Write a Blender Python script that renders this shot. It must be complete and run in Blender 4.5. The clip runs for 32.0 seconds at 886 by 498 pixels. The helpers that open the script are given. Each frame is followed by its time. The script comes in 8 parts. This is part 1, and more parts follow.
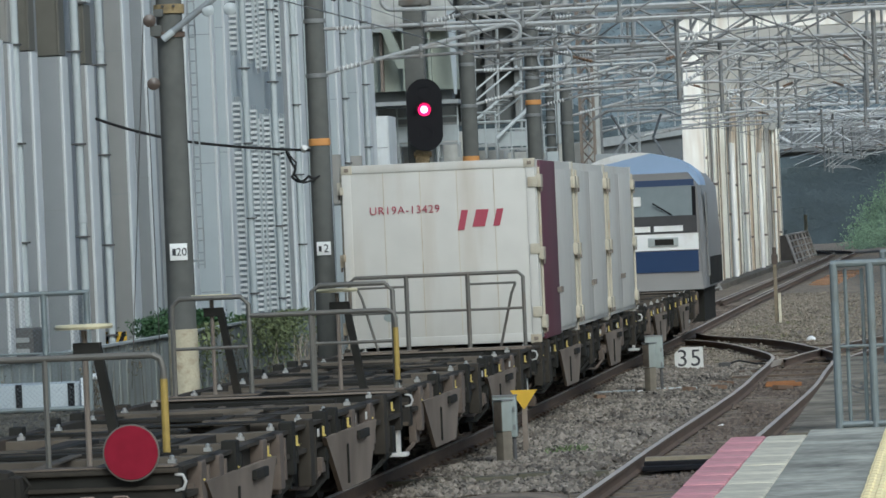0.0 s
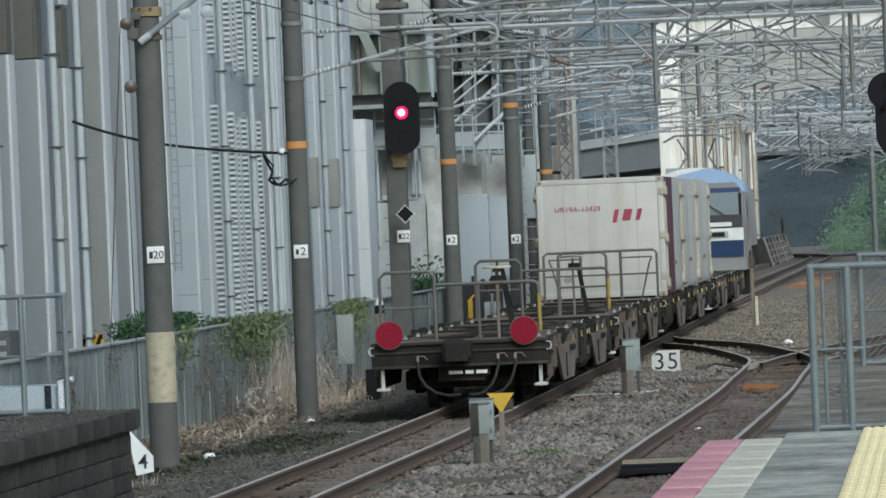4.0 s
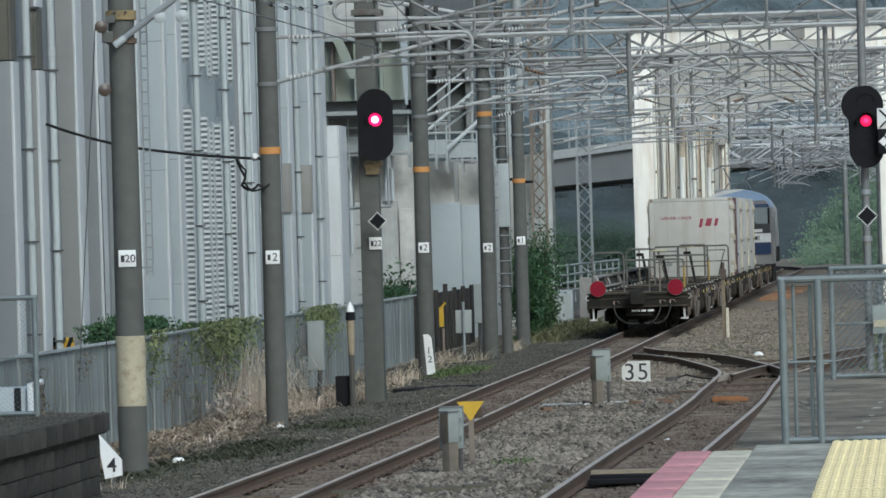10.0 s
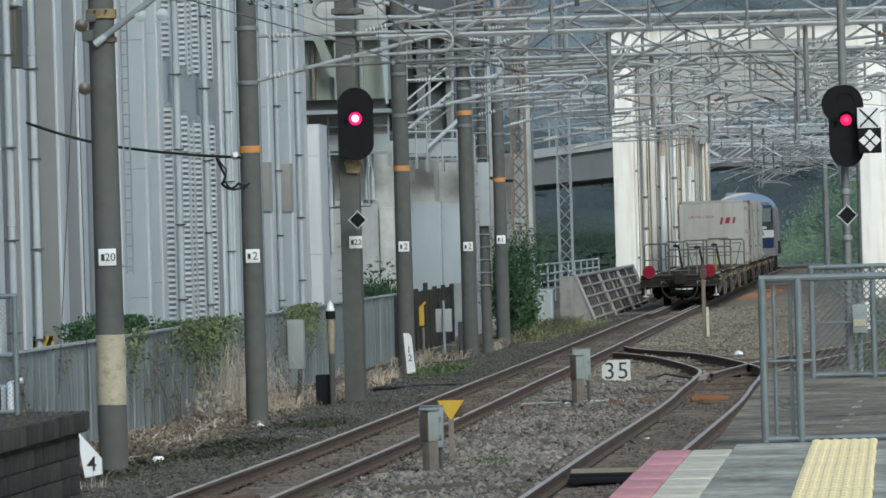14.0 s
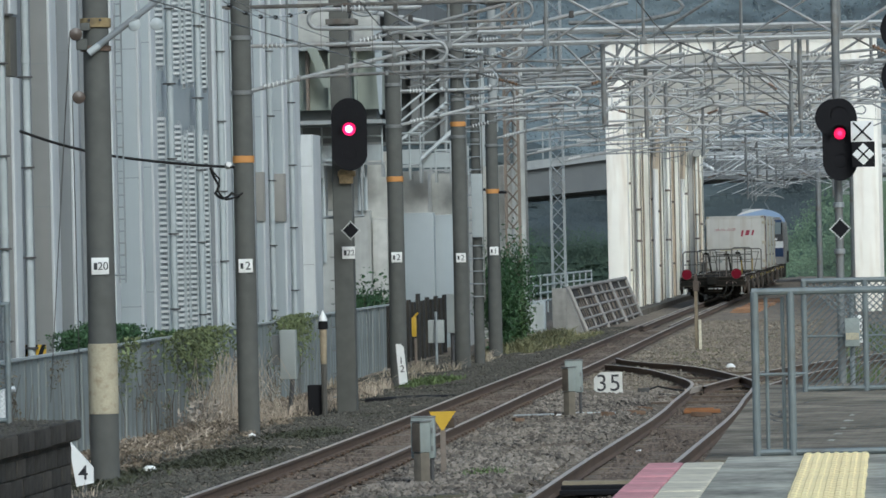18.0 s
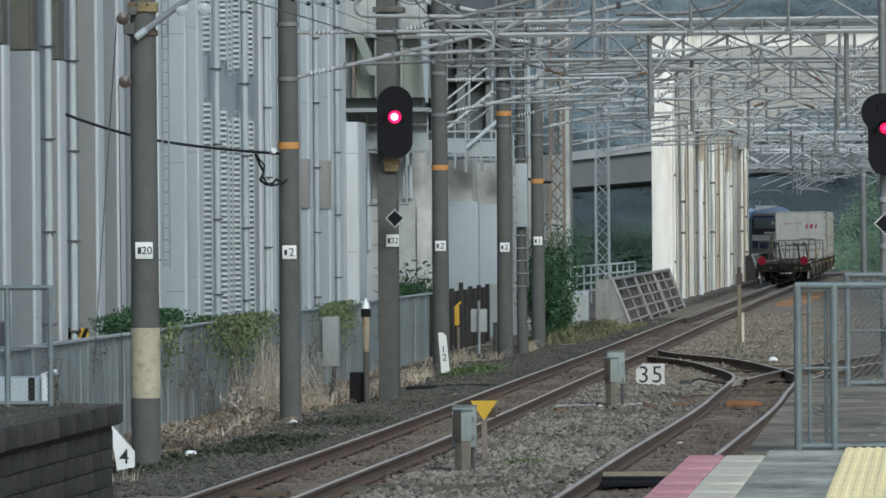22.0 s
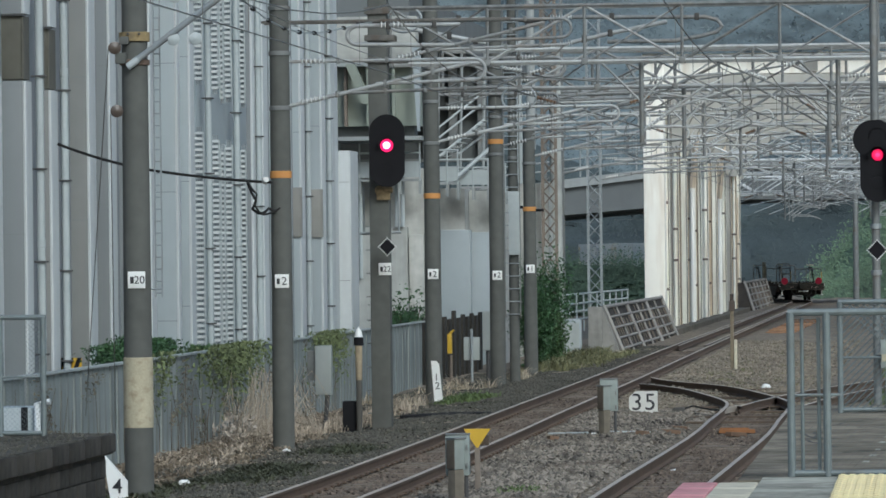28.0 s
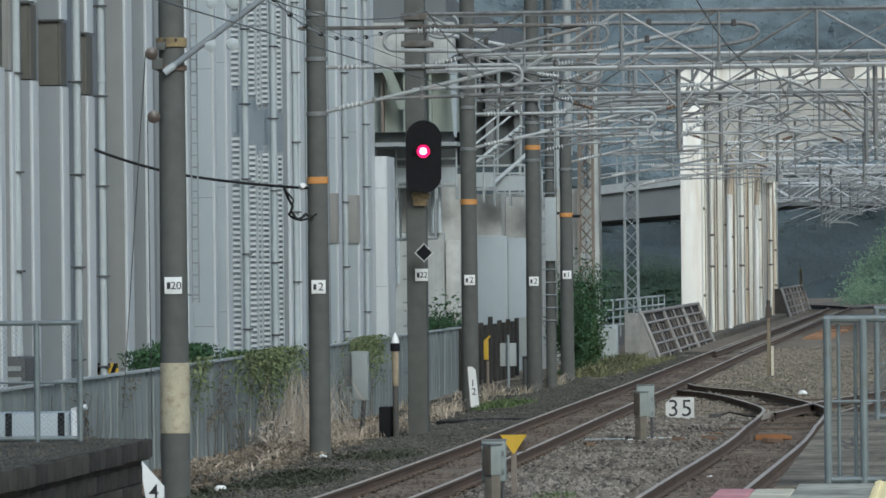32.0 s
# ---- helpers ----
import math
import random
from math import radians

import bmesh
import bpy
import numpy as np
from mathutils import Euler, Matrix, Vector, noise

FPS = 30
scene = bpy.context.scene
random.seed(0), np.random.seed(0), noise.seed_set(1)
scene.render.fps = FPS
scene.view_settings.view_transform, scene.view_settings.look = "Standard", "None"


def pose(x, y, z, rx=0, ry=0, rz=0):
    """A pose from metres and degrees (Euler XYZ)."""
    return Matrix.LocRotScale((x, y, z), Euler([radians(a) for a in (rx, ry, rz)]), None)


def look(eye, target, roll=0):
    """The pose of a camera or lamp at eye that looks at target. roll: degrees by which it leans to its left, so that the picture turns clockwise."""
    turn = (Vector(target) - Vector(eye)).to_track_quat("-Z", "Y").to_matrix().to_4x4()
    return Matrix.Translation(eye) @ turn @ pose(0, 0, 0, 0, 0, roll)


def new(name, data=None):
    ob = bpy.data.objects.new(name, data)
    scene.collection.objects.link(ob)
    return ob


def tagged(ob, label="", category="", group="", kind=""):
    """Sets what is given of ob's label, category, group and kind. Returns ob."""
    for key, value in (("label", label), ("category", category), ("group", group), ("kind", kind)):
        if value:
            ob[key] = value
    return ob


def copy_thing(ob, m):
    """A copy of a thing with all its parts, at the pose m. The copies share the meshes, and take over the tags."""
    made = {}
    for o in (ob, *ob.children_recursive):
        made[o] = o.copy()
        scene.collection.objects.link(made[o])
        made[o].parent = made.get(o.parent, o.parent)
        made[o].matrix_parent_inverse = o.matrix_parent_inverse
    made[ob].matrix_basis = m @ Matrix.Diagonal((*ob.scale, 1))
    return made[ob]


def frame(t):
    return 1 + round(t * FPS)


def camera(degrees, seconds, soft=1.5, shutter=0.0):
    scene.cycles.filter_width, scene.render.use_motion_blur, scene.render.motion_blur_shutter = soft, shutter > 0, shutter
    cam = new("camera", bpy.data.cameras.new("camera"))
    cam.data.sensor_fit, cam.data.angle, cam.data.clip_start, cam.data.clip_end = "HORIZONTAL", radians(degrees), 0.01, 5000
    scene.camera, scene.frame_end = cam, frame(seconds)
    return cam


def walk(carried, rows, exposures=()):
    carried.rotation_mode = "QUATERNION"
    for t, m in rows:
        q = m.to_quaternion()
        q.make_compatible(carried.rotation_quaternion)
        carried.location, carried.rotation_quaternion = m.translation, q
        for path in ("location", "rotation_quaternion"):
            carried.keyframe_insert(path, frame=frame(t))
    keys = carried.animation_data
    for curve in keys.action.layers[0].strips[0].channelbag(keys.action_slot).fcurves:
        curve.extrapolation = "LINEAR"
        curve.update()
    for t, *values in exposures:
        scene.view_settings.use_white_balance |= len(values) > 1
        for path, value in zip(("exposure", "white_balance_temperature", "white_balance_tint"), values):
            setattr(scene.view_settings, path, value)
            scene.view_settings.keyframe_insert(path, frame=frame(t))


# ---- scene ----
# Camera: a long lens on the platform, turned by hand, never carried.
EYE = (0.0, 0.0, 2.70)
cam = camera(10.07, 32.0, soft=1.6)
TURNS = [
    (0, 5.980, -0.307, 2.48),
    (0.5, 5.766, -0.333, 2.47),
    (1, 5.855, -0.328, 2.60),
    (1.5, 5.667, -0.319, 2.63),
    (2, 5.930, -0.294, 2.63),
    (2.5, 5.755, -0.312, 2.58),
    (4.5, 5.718, -0.241, 2.32),
    (5, 5.626, -0.174, 1.95),
    (5.5, 5.810, -0.147, 1.84),
    (6, 5.468, -0.159, 1.78),
    (6.5, 5.512, -0.157, 1.80),
    (7, 5.516, -0.174, 1.79),
    (7.5, 5.346, -0.190, 1.75),
    (8, 5.266, -0.198, 1.74),
    (8.5, 5.306, -0.203, 1.72),
    (9, 5.266, -0.215, 1.71),
    (9.5, 5.227, -0.214, 1.74),
    (10, 5.401, -0.206, 1.66),
    (10.5, 5.554, -0.202, 1.61),
    (11, 5.404, -0.218, 1.68),
    (11.5, 5.629, -0.213, 1.72),
    (12, 5.451, -0.220, 1.63),
    (12.5, 5.218, -0.196, 1.68),
    (13, 5.125, -0.199, 1.68),
    (13.5, 5.256, -0.215, 1.71),
    (14, 5.175, -0.225, 1.62),
    (14.5, 5.050, -0.203, 1.65),
    (16.5, 5.250, -0.114, 1.56),
    (17, 5.300, -0.110, 1.46),
    (17.5, 5.195, -0.112, 1.46),
    (18, 5.095, -0.101, 1.26),
    (18.5, 5.045, -0.086, 0.86),
    (19, 5.057, -0.057, 0.72),
    (19.5, 5.085, -0.052, 0.76),
    (20, 5.156, -0.051, 0.64),
    (20.5, 5.234, -0.080, 0.56),
    (21, 5.314, -0.168, 0.60),
    (21.5, 5.450, -0.216, 0.53),
    (22, 5.597, -0.220, 0.45),
    (22.5, 5.706, -0.223, 0.53),
    (23, 5.708, -0.217, 0.69),
    (23.5, 5.678, -0.207, 0.69),
    (24, 5.599, -0.148, 0.73),
    (24.5, 5.373, -0.123, 0.68),
    (25, 5.247, -0.067, 0.73),
    (25.5, 5.137, -0.012, 0.59),
    (27.5, 5.373, 0.098, 0.60),
    (28, 5.511, 0.101, 0.67),
    (28.5, 5.701, 0.130, 0.76),
    (29, 5.780, 0.142, 0.75),
    (29.5, 5.698, 0.151, 0.62),
    (30, 5.797, 0.143, 0.67),
    (30.5, 5.698, 0.152, 0.65),
    (31, 5.600, 0.150, 0.60),
    (31.5, 5.817, 0.161, 0.56),
    (32, 5.928, 0.173, 0.61),
]
walk(cam, [(t, pose(*EYE, 90 + pitch, roll, yaw)) for t, yaw, pitch, roll in TURNS], exposures=[(0.0, -0.12, 5650, 1), (14.0, -0.13, 5650, 1), (21.0, -0.16, 5650, 1), (28.0, -0.22, 5650, 1), (32.0, -0.22, 5650, 1)])

# ---- light: an overcast day ----
world = bpy.data.worlds.new("overcast")
scene.world = world
world.use_nodes = True
wn, wl = world.node_tree.nodes, world.node_tree.links
sky = wn.new("ShaderNodeTexSky")
sky.sky_type, sky.sun_disc = "NISHITA", False
sky.sun_elevation, sky.sun_rotation = radians(36), radians(152)
sky.air_density, sky.dust_density, sky.ozone_density = 1.0, 3.5, 1.0
wn["Background"].inputs["Strength"].default_value = 0.13
wl.new(sky.outputs["Color"], wn["Background"].inputs["Color"])
sun_data = bpy.data.lights.new("sun", "SUN")
sun_data.energy, sun_data.angle, sun_data.color = 1.7, radians(22), (1.0, 0.98, 0.95)
sun = new("sun", sun_data)
sun.matrix_world = look((42, -78, 64), (0, 0, 0))


# ---- materials ----
def mat(name, color, rough=0.7, metal=0.0, vary=0.25, scale=6.0, bump=0.0, stain=None, streak=0.0, island=0.0, obj=0.0, coarse=0.35):
    """Paint with grain at two scales, an optional stain colour, upright streaks and a shift from piece to piece."""
    m = bpy.data.materials.new(name)
    m.use_nodes = True
    n, l = m.node_tree.nodes, m.node_tree.links
    b = n["Principled BSDF"]
    b.inputs["Roughness"].default_value, b.inputs["Metallic"].default_value = rough, metal
    pos = n.new("ShaderNodeNewGeometry")
    tc = n.new("ShaderNodeTexCoord")

    def noise_node(s, detail=4.0, stretch=(1, 1, 1)):
        mp = n.new("ShaderNodeMapping")
        mp.inputs["Scale"].default_value = stretch
        l.new(tc.outputs["Object"], mp.inputs["Vector"])
        t = n.new("ShaderNodeTexNoise")
        t.inputs["Scale"].default_value, t.inputs["Detail"].default_value = s, detail
        l.new(mp.outputs["Vector"], t.inputs["Vector"])
        return t.outputs["Fac"]

    def math_node(op, a, c):
        q = n.new("ShaderNodeMath")
        q.operation = op
        for i, v in enumerate((a, c)):
            if isinstance(v, (int, float)):
                q.inputs[i].default_value = v
            else:
                l.new(v, q.inputs[i])
        return q.outputs[0]

    fine, big = noise_node(scale), noise_node(scale * 0.12, 3.0)
    f = math_node("ADD", math_node("MULTIPLY", math_node("SUBTRACT", fine, 0.5), vary * 2), math_node("MULTIPLY", math_node("SUBTRACT", big, 0.5), vary * 2 * coarse / 0.35))
    if island:
        f = math_node("ADD", f, math_node("MULTIPLY", math_node("SUBTRACT", pos.outputs["Random Per Island"], 0.5), island))
    if obj:
        oi = n.new("ShaderNodeObjectInfo")
        f = math_node("ADD", f, math_node("MULTIPLY", math_node("SUBTRACT", oi.outputs["Random"], 0.5), obj))
    f = math_node("ADD", f, 1.0)
    sc = n.new("ShaderNodeVectorMath")
    sc.operation = "SCALE"
    sc.inputs[0].default_value = color
    l.new(f, sc.inputs["Scale"])
    out = sc.outputs["Vector"]
    if stain or streak:
        mix = n.new("ShaderNodeMix")
        mix.data_type = "RGBA"
        ramp = n.new("ShaderNodeMapRange")
        ramp.inputs["From Min"].default_value, ramp.inputs["From Max"].default_value = 0.52, 0.75
        ramp.inputs["To Max"].default_value = 0.75
        src = noise_node(2.2, 5.0, (1, 1, 0.12)) if streak else noise_node(scale * 0.3, 6.0)
        l.new(src, ramp.inputs["Value"])
        k = math_node("MULTIPLY", ramp.outputs["Result"], streak or 1.0)
        l.new(k, mix.inputs["Factor"])
        l.new(out, mix.inputs["A"])
        mix.inputs["B"].default_value = (*(stain or tuple(c * 0.45 for c in color)), 1)
        out = mix.outputs["Result"]
    l.new(out, b.inputs["Base Color"])
    if bump:
        bp = n.new("ShaderNodeBump")
        bp.inputs["Strength"].default_value, bp.inputs["Distance"].default_value = 1.0, bump
        l.new(fine, bp.inputs["Height"])
        l.new(bp.outputs["Normal"], b.inputs["Normal"])
    return m


def glow(name, color, strength):
    m = bpy.data.materials.new(name)
    m.use_nodes = True
    b = m.node_tree.nodes["Principled BSDF"]
    b.inputs["Base Color"].default_value = (*color, 1)
    b.inputs["Emission Color"].default_value = (*color, 1)
    b.inputs["Emission Strength"].default_value = strength
    return m


M_BALLAST = mat("ballast_bed", (0.2, 0.165, 0.122), 0.95, vary=0.5, scale=9, bump=0.03, stain=(0.075, 0.062, 0.05))
M_STONE = mat("ballast_stone", (0.162, 0.144, 0.12), 0.9, vary=0.35, scale=2.5, island=1.35, stain=(0.088, 0.066, 0.048), coarse=0.8)
M_STONEBR = mat("brown_ballast_stone", (0.12, 0.095, 0.075), 0.9, vary=0.2, scale=20, island=0.7, stain=(0.07, 0.06, 0.05))
M_STONEDK = mat("mossy_ballast_stone", (0.08, 0.076, 0.063), 0.9, vary=0.3, scale=4, island=0.8, stain=(0.034, 0.038, 0.02))
M_EARTH = mat("earth", (0.12, 0.105, 0.082), 0.95, vary=0.5, scale=3, bump=0.05, stain=(0.06, 0.075, 0.03))
M_RAILTOP = mat("rail_head", (0.5, 0.44, 0.37), 0.6, 0.45, vary=0.12, scale=3)
M_RAIL = mat("rail_rust", (0.107, 0.073, 0.051), 0.85, 0.1, vary=0.3, scale=9)
M_SLEEPER = mat("sleeper_concrete", (0.15, 0.125, 0.1), 0.9, vary=0.3, scale=8, obj=0.3, stain=(0.11, 0.085, 0.065))
M_WOOD = mat("old_timber", (0.1, 0.075, 0.055), 0.9, vary=0.4, scale=14, obj=0.3)
M_POLE = mat("pole_concrete", (0.095, 0.098, 0.091), 0.85, vary=0.26, scale=5, bump=0.004, streak=0.5, stain=(0.075, 0.07, 0.06))
M_CREAM = mat("cream_paint", (0.4, 0.365, 0.265), 0.85, vary=0.22, scale=40, stain=(0.24, 0.19, 0.125))
M_ORANGE = mat("orange_band", (0.5, 0.24, 0.07), 0.7, vary=0.15, scale=9)
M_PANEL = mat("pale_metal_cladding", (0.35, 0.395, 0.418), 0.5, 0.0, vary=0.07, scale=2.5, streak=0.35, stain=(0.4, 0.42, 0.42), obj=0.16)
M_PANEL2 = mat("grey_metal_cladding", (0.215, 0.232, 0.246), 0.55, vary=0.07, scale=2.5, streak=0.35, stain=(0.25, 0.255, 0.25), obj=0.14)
M_BEIGE = mat("beige_cladding", (0.25, 0.247, 0.232), 0.6, vary=0.1, scale=4, streak=0.4, stain=(0.22, 0.19, 0.14))
M_EDGE = mat("white_trim", (0.6, 0.63, 0.64), 0.45, vary=0.06, scale=4, streak=0.3, stain=(0.5, 0.48, 0.45))
M_PIPE = mat("grey_pipe", (0.39, 0.43, 0.44), 0.5, vary=0.1, scale=6, streak=0.3)
M_BRACKET = mat("dark_bracket", (0.09, 0.09, 0.09), 0.7, vary=0.2)
M_CONC = mat("weathered_concrete", (0.375, 0.39, 0.375), 0.9, vary=0.3, scale=2.5, streak=0.8, stain=(0.2, 0.185, 0.16))
M_CONCD = mat("dark_concrete", (0.075, 0.072, 0.064), 0.9, vary=0.2, scale=3, streak=0.5, bump=0.01)
M_PORTAL = mat("white_painted_frame", (0.92, 0.9, 0.83), 0.6, vary=0.06, scale=2, streak=0.55, stain=(0.5, 0.38, 0.25))
M_GRID = mat("grey_concrete_grid", (0.28, 0.27, 0.255), 0.9, vary=0.2, scale=4, streak=0.5)
M_PORTAL2 = mat("stained_frame", (0.72, 0.61, 0.46), 0.7, vary=0.12, scale=2, streak=0.9, stain=(0.33, 0.23, 0.14))
M_SHEET = mat("weathered_sheet_steel", (0.245, 0.275, 0.272), 0.65, 0.1, vary=0.25, scale=3, streak=1.2, stain=(0.14, 0.135, 0.115), obj=0.25)
M_GALV = mat("galvanised_steel", (0.31, 0.34, 0.355), 0.5, 0.35, vary=0.15, scale=12, stain=(0.25, 0.24, 0.22))
M_FENCE = mat("aged_fence_steel", (0.17, 0.2, 0.205), 0.55, 0.2, vary=0.18, scale=12, stain=(0.12, 0.115, 0.1))
M_LITTER = mat("dead_leaf_litter", (0.18, 0.148, 0.11), 0.9, vary=0.3, scale=3, island=0.9)
M_GALVD = mat("dull_galvanised_steel", (0.2, 0.21, 0.21), 0.6, 0.3, vary=0.2, scale=12, stain=(0.16, 0.13, 0.1))
M_RUSTY = mat("rusty_lattice_steel", (0.205, 0.172, 0.142), 0.8, 0.1, vary=0.3, scale=9)
M_GREENST = mat("olive_girder_paint", (0.26, 0.29, 0.25), 0.6, vary=0.12, scale=2, streak=0.4)
M_STEELGREY = mat("grey_steelwork", (0.3, 0.32, 0.32), 0.6, vary=0.12, scale=4, streak=0.5)
M_INSUL = mat("white_porcelain", (0.6, 0.61, 0.6), 0.25, vary=0.05)
M_BROWNIN = mat("brown_porcelain", (0.2, 0.12, 0.07), 0.3, vary=0.1)
M_BLACK = mat("black_paint", (0.013, 0.013, 0.015), 0.85, vary=0.15)
M_CABLE = mat("black_cable", (0.025, 0.025, 0.025), 0.6, vary=0.1)
M_WIRE = mat("dull_wire", (0.16, 0.16, 0.15), 0.5, 0.4, vary=0.1)
M_WHITE = mat("white_enamel", (0.78, 0.79, 0.78), 0.45, vary=0.04, scale=8, stain=(0.6, 0.58, 0.52))
M_INK = mat("black_lettering", (0.03, 0.03, 0.035), 0.6, vary=0.05)
M_YELLOW = mat("yellow_enamel", (0.56, 0.36, 0.03), 0.5, vary=0.1, scale=9)
M_TACT = mat("tactile_yellow", (1.0, 0.85, 0.46), 0.8, vary=0.12, scale=14, obj=0.1, stain=(0.62, 0.45, 0.2))
M_ASPH = mat("platform_asphalt", (0.36, 0.355, 0.3), 0.95, vary=0.5, scale=13, bump=0.006, stain=(0.21, 0.205, 0.175), coarse=0.7)
M_ASPHOLD = mat("old_asphalt", (0.22, 0.195, 0.15), 0.97, vary=0.5, scale=11, bump=0.012, stain=(0.09, 0.083, 0.068), coarse=0.8)
M_PINK = mat("pink_edge_paint", (0.56, 0.262, 0.275), 0.9, vary=0.5, scale=10, obj=0.12, stain=(0.3, 0.23, 0.2))
M_SLAB = mat("edge_slab", (0.56, 0.525, 0.41), 0.95, vary=0.4, scale=10, obj=0.12, stain=(0.2, 0.185, 0.15))
M_CABINET = mat("cabinet_grey", (0.36, 0.39, 0.38), 0.5, vary=0.08, scale=5, streak=0.4)
M_CABGREEN = mat("pale_green_box", (0.265, 0.3, 0.285), 0.65, vary=0.2, scale=9, streak=0.7, stain=(0.17, 0.165, 0.14))
M_LEAF = mat("leaf_green", (0.056, 0.108, 0.036), 0.6, vary=0.3, scale=2, island=0.9)
# Dim leaf colours: the gloom about the road bridge is mixed into them.
M_GLOOM = mat("shade_painted_leaf", (0.056, 0.074, 0.08), 0.9, vary=0.5, scale=0.25, island=0.2)
M_SHADE = mat("shade_dimmed_bush_leaf", (0.05, 0.08, 0.055), 0.9, vary=0.4, scale=0.5, island=0.5)
M_LEAFD = mat("leaf_dark_green", (0.035, 0.085, 0.03), 0.6, vary=0.3, scale=1.5, island=0.9)
M_BANK = mat("bank_foliage", (0.125, 0.185, 0.115), 0.9, vary=0.6, scale=1.1, island=0.6, stain=(0.05, 0.088, 0.066), coarse=0.6)
# Hill leaves turned pale blue-grey; distance haze is painted into the colour.
M_HILL = mat("hazed_hillside_leaf", (0.125, 0.158, 0.17), 0.9, vary=0.75, scale=0.35, island=0.4, coarse=0.6)
# Far copy of the line steel, lightened to stand in for haze.
M_GALVF = mat("hazed_line_steel", (0.55, 0.575, 0.585), 0.55, 0.2, vary=0.2, scale=9, obj=0.6)
M_BRIDGE = mat("blue_grey_bridge_concrete", (0.145, 0.156, 0.16), 0.9, vary=0.15, scale=0.8, streak=0.4)
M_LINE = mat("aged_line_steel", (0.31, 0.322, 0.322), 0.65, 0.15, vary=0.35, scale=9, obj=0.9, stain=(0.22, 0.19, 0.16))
M_BOLT = mat("dark_clamp_iron", (0.06, 0.058, 0.055), 0.8, vary=0.2)
M_DRY = mat("dry_grass", (0.43, 0.362, 0.283), 0.9, vary=0.2, scale=3, island=0.7)
M_WEED = mat("weed_green", (0.1, 0.14, 0.05), 0.8, vary=0.3, scale=3, island=0.7)
M_BARK = mat("bark", (0.09, 0.07, 0.05), 0.9, vary=0.3)
M_WAGON = mat("grimy_brown_wagon_steel", (0.042, 0.037, 0.03), 0.85, vary=0.35, scale=5, stain=(0.115, 0.088, 0.066))
M_WAGOND = mat("sooty_underframe_steel", (0.023, 0.0225, 0.02), 0.95, vary=0.4, scale=5, stain=(0.045, 0.038, 0.031))
M_DECK = mat("wagon_deck_steel", (0.1, 0.087, 0.07), 0.9, vary=0.4, scale=4, stain=(0.17, 0.135, 0.1))
M_GUSSET = mat("faded_brown_gusset", (0.185, 0.154, 0.125), 0.95, vary=0.35, scale=1.6, stain=(0.07, 0.058, 0.047))
M_RAILING = mat("greyed_handrail", (0.12, 0.116, 0.103), 0.6, 0.2, vary=0.2, scale=9, stain=(0.13, 0.1, 0.08))
M_HANDYEL = mat("worn_yellow", (0.33, 0.235, 0.055), 0.65, vary=0.35, scale=12, stain=(0.2, 0.15, 0.08))
M_LEVER = mat("bright_yellow_lever", (0.55, 0.43, 0.12), 0.5, vary=0.1)
M_DISC = mat("red_reflector_disc", (0.2, 0.011, 0.026), 0.85, vary=0.2, scale=9)
M_CONT = mat("off_white_container", (0.51, 0.505, 0.47), 0.55, vary=0.1, scale=2.5, streak=0.8, stain=(0.37, 0.32, 0.25))
M_MAROON = mat("maroon_container_paint", (0.1, 0.025, 0.042), 0.55, vary=0.1, scale=5, streak=0.4)
M_CRED = mat("crimson_marking", (0.32, 0.05, 0.08), 0.6, vary=0.08)
M_LOCOW = mat("loco_pale_blue_grey", (0.22, 0.215, 0.21), 0.45, vary=0.08, scale=2)
M_LOCOB = mat("loco_bright_blue", (0.33, 0.45, 0.64), 0.4, vary=0.08, scale=2)
M_LOCON = mat("loco_navy", (0.012, 0.036, 0.1), 0.4, vary=0.1, scale=2)
M_GLASS = mat("dark_cab_glass", (0.19, 0.225, 0.23), 0.12, vary=0.1)
M_LAMP = glow("red_signal_light", (1.0, 0.012, 0.13), 1.4)
M_LAMPR = glow("crimson_signal_light", (1.0, 0.006, 0.1), 0.75)
M_LAMPW = glow("white_hot_lamp_core", (1.0, 0.62, 0.75), 2.2)
M_LAMPC = glow("signal_light_core", (1.0, 0.035, 0.2), 1.0)
for m in (M_WAGOND, M_BLACK, M_BRACKET, M_DISC, M_CABLE, M_WAGON, M_DECK, M_GUSSET, M_ASPHOLD, M_ASPH):
    m.node_tree.nodes["Principled BSDF"].inputs["Specular IOR Level"].default_value = 0.15


# ---- builders ----
def box(bm, x0, y0, z0, x1, y1, z1, m=None):
    vs = [bm.verts.new(Vector(p) if m is None else m @ Vector(p)) for p in
          ((x0, y0, z0), (x1, y0, z0), (x1, y1, z0), (x0, y1, z0), (x0, y0, z1), (x1, y0, z1), (x1, y1, z1), (x0, y1, z1))]
    for f in ((3, 2, 1, 0), (4, 5, 6, 7), (0, 1, 5, 4), (1, 2, 6, 5), (2, 3, 7, 6), (3, 0, 4, 7)):
        bm.faces.new([vs[i] for i in f])


def bevel_box(bm, x0, y0, z0, x1, y1, z1, r=0.02, m=None):
    tmp = bmesh.new()
    box(tmp, x0, y0, z0, x1, y1, z1)
    bmesh.ops.bevel(tmp, geom=tmp.edges[:], offset=r, segments=2, affect="EDGES", profile=0.6)
    merge(bm, tmp, m)


def merge(bm, tmp, m=None):
    idx = {}
    for v in tmp.verts:
        idx[v] = bm.verts.new(v.co if m is None else m @ v.co)
    for f in tmp.faces:
        bm.faces.new([idx[v] for v in f.verts])
    tmp.free()


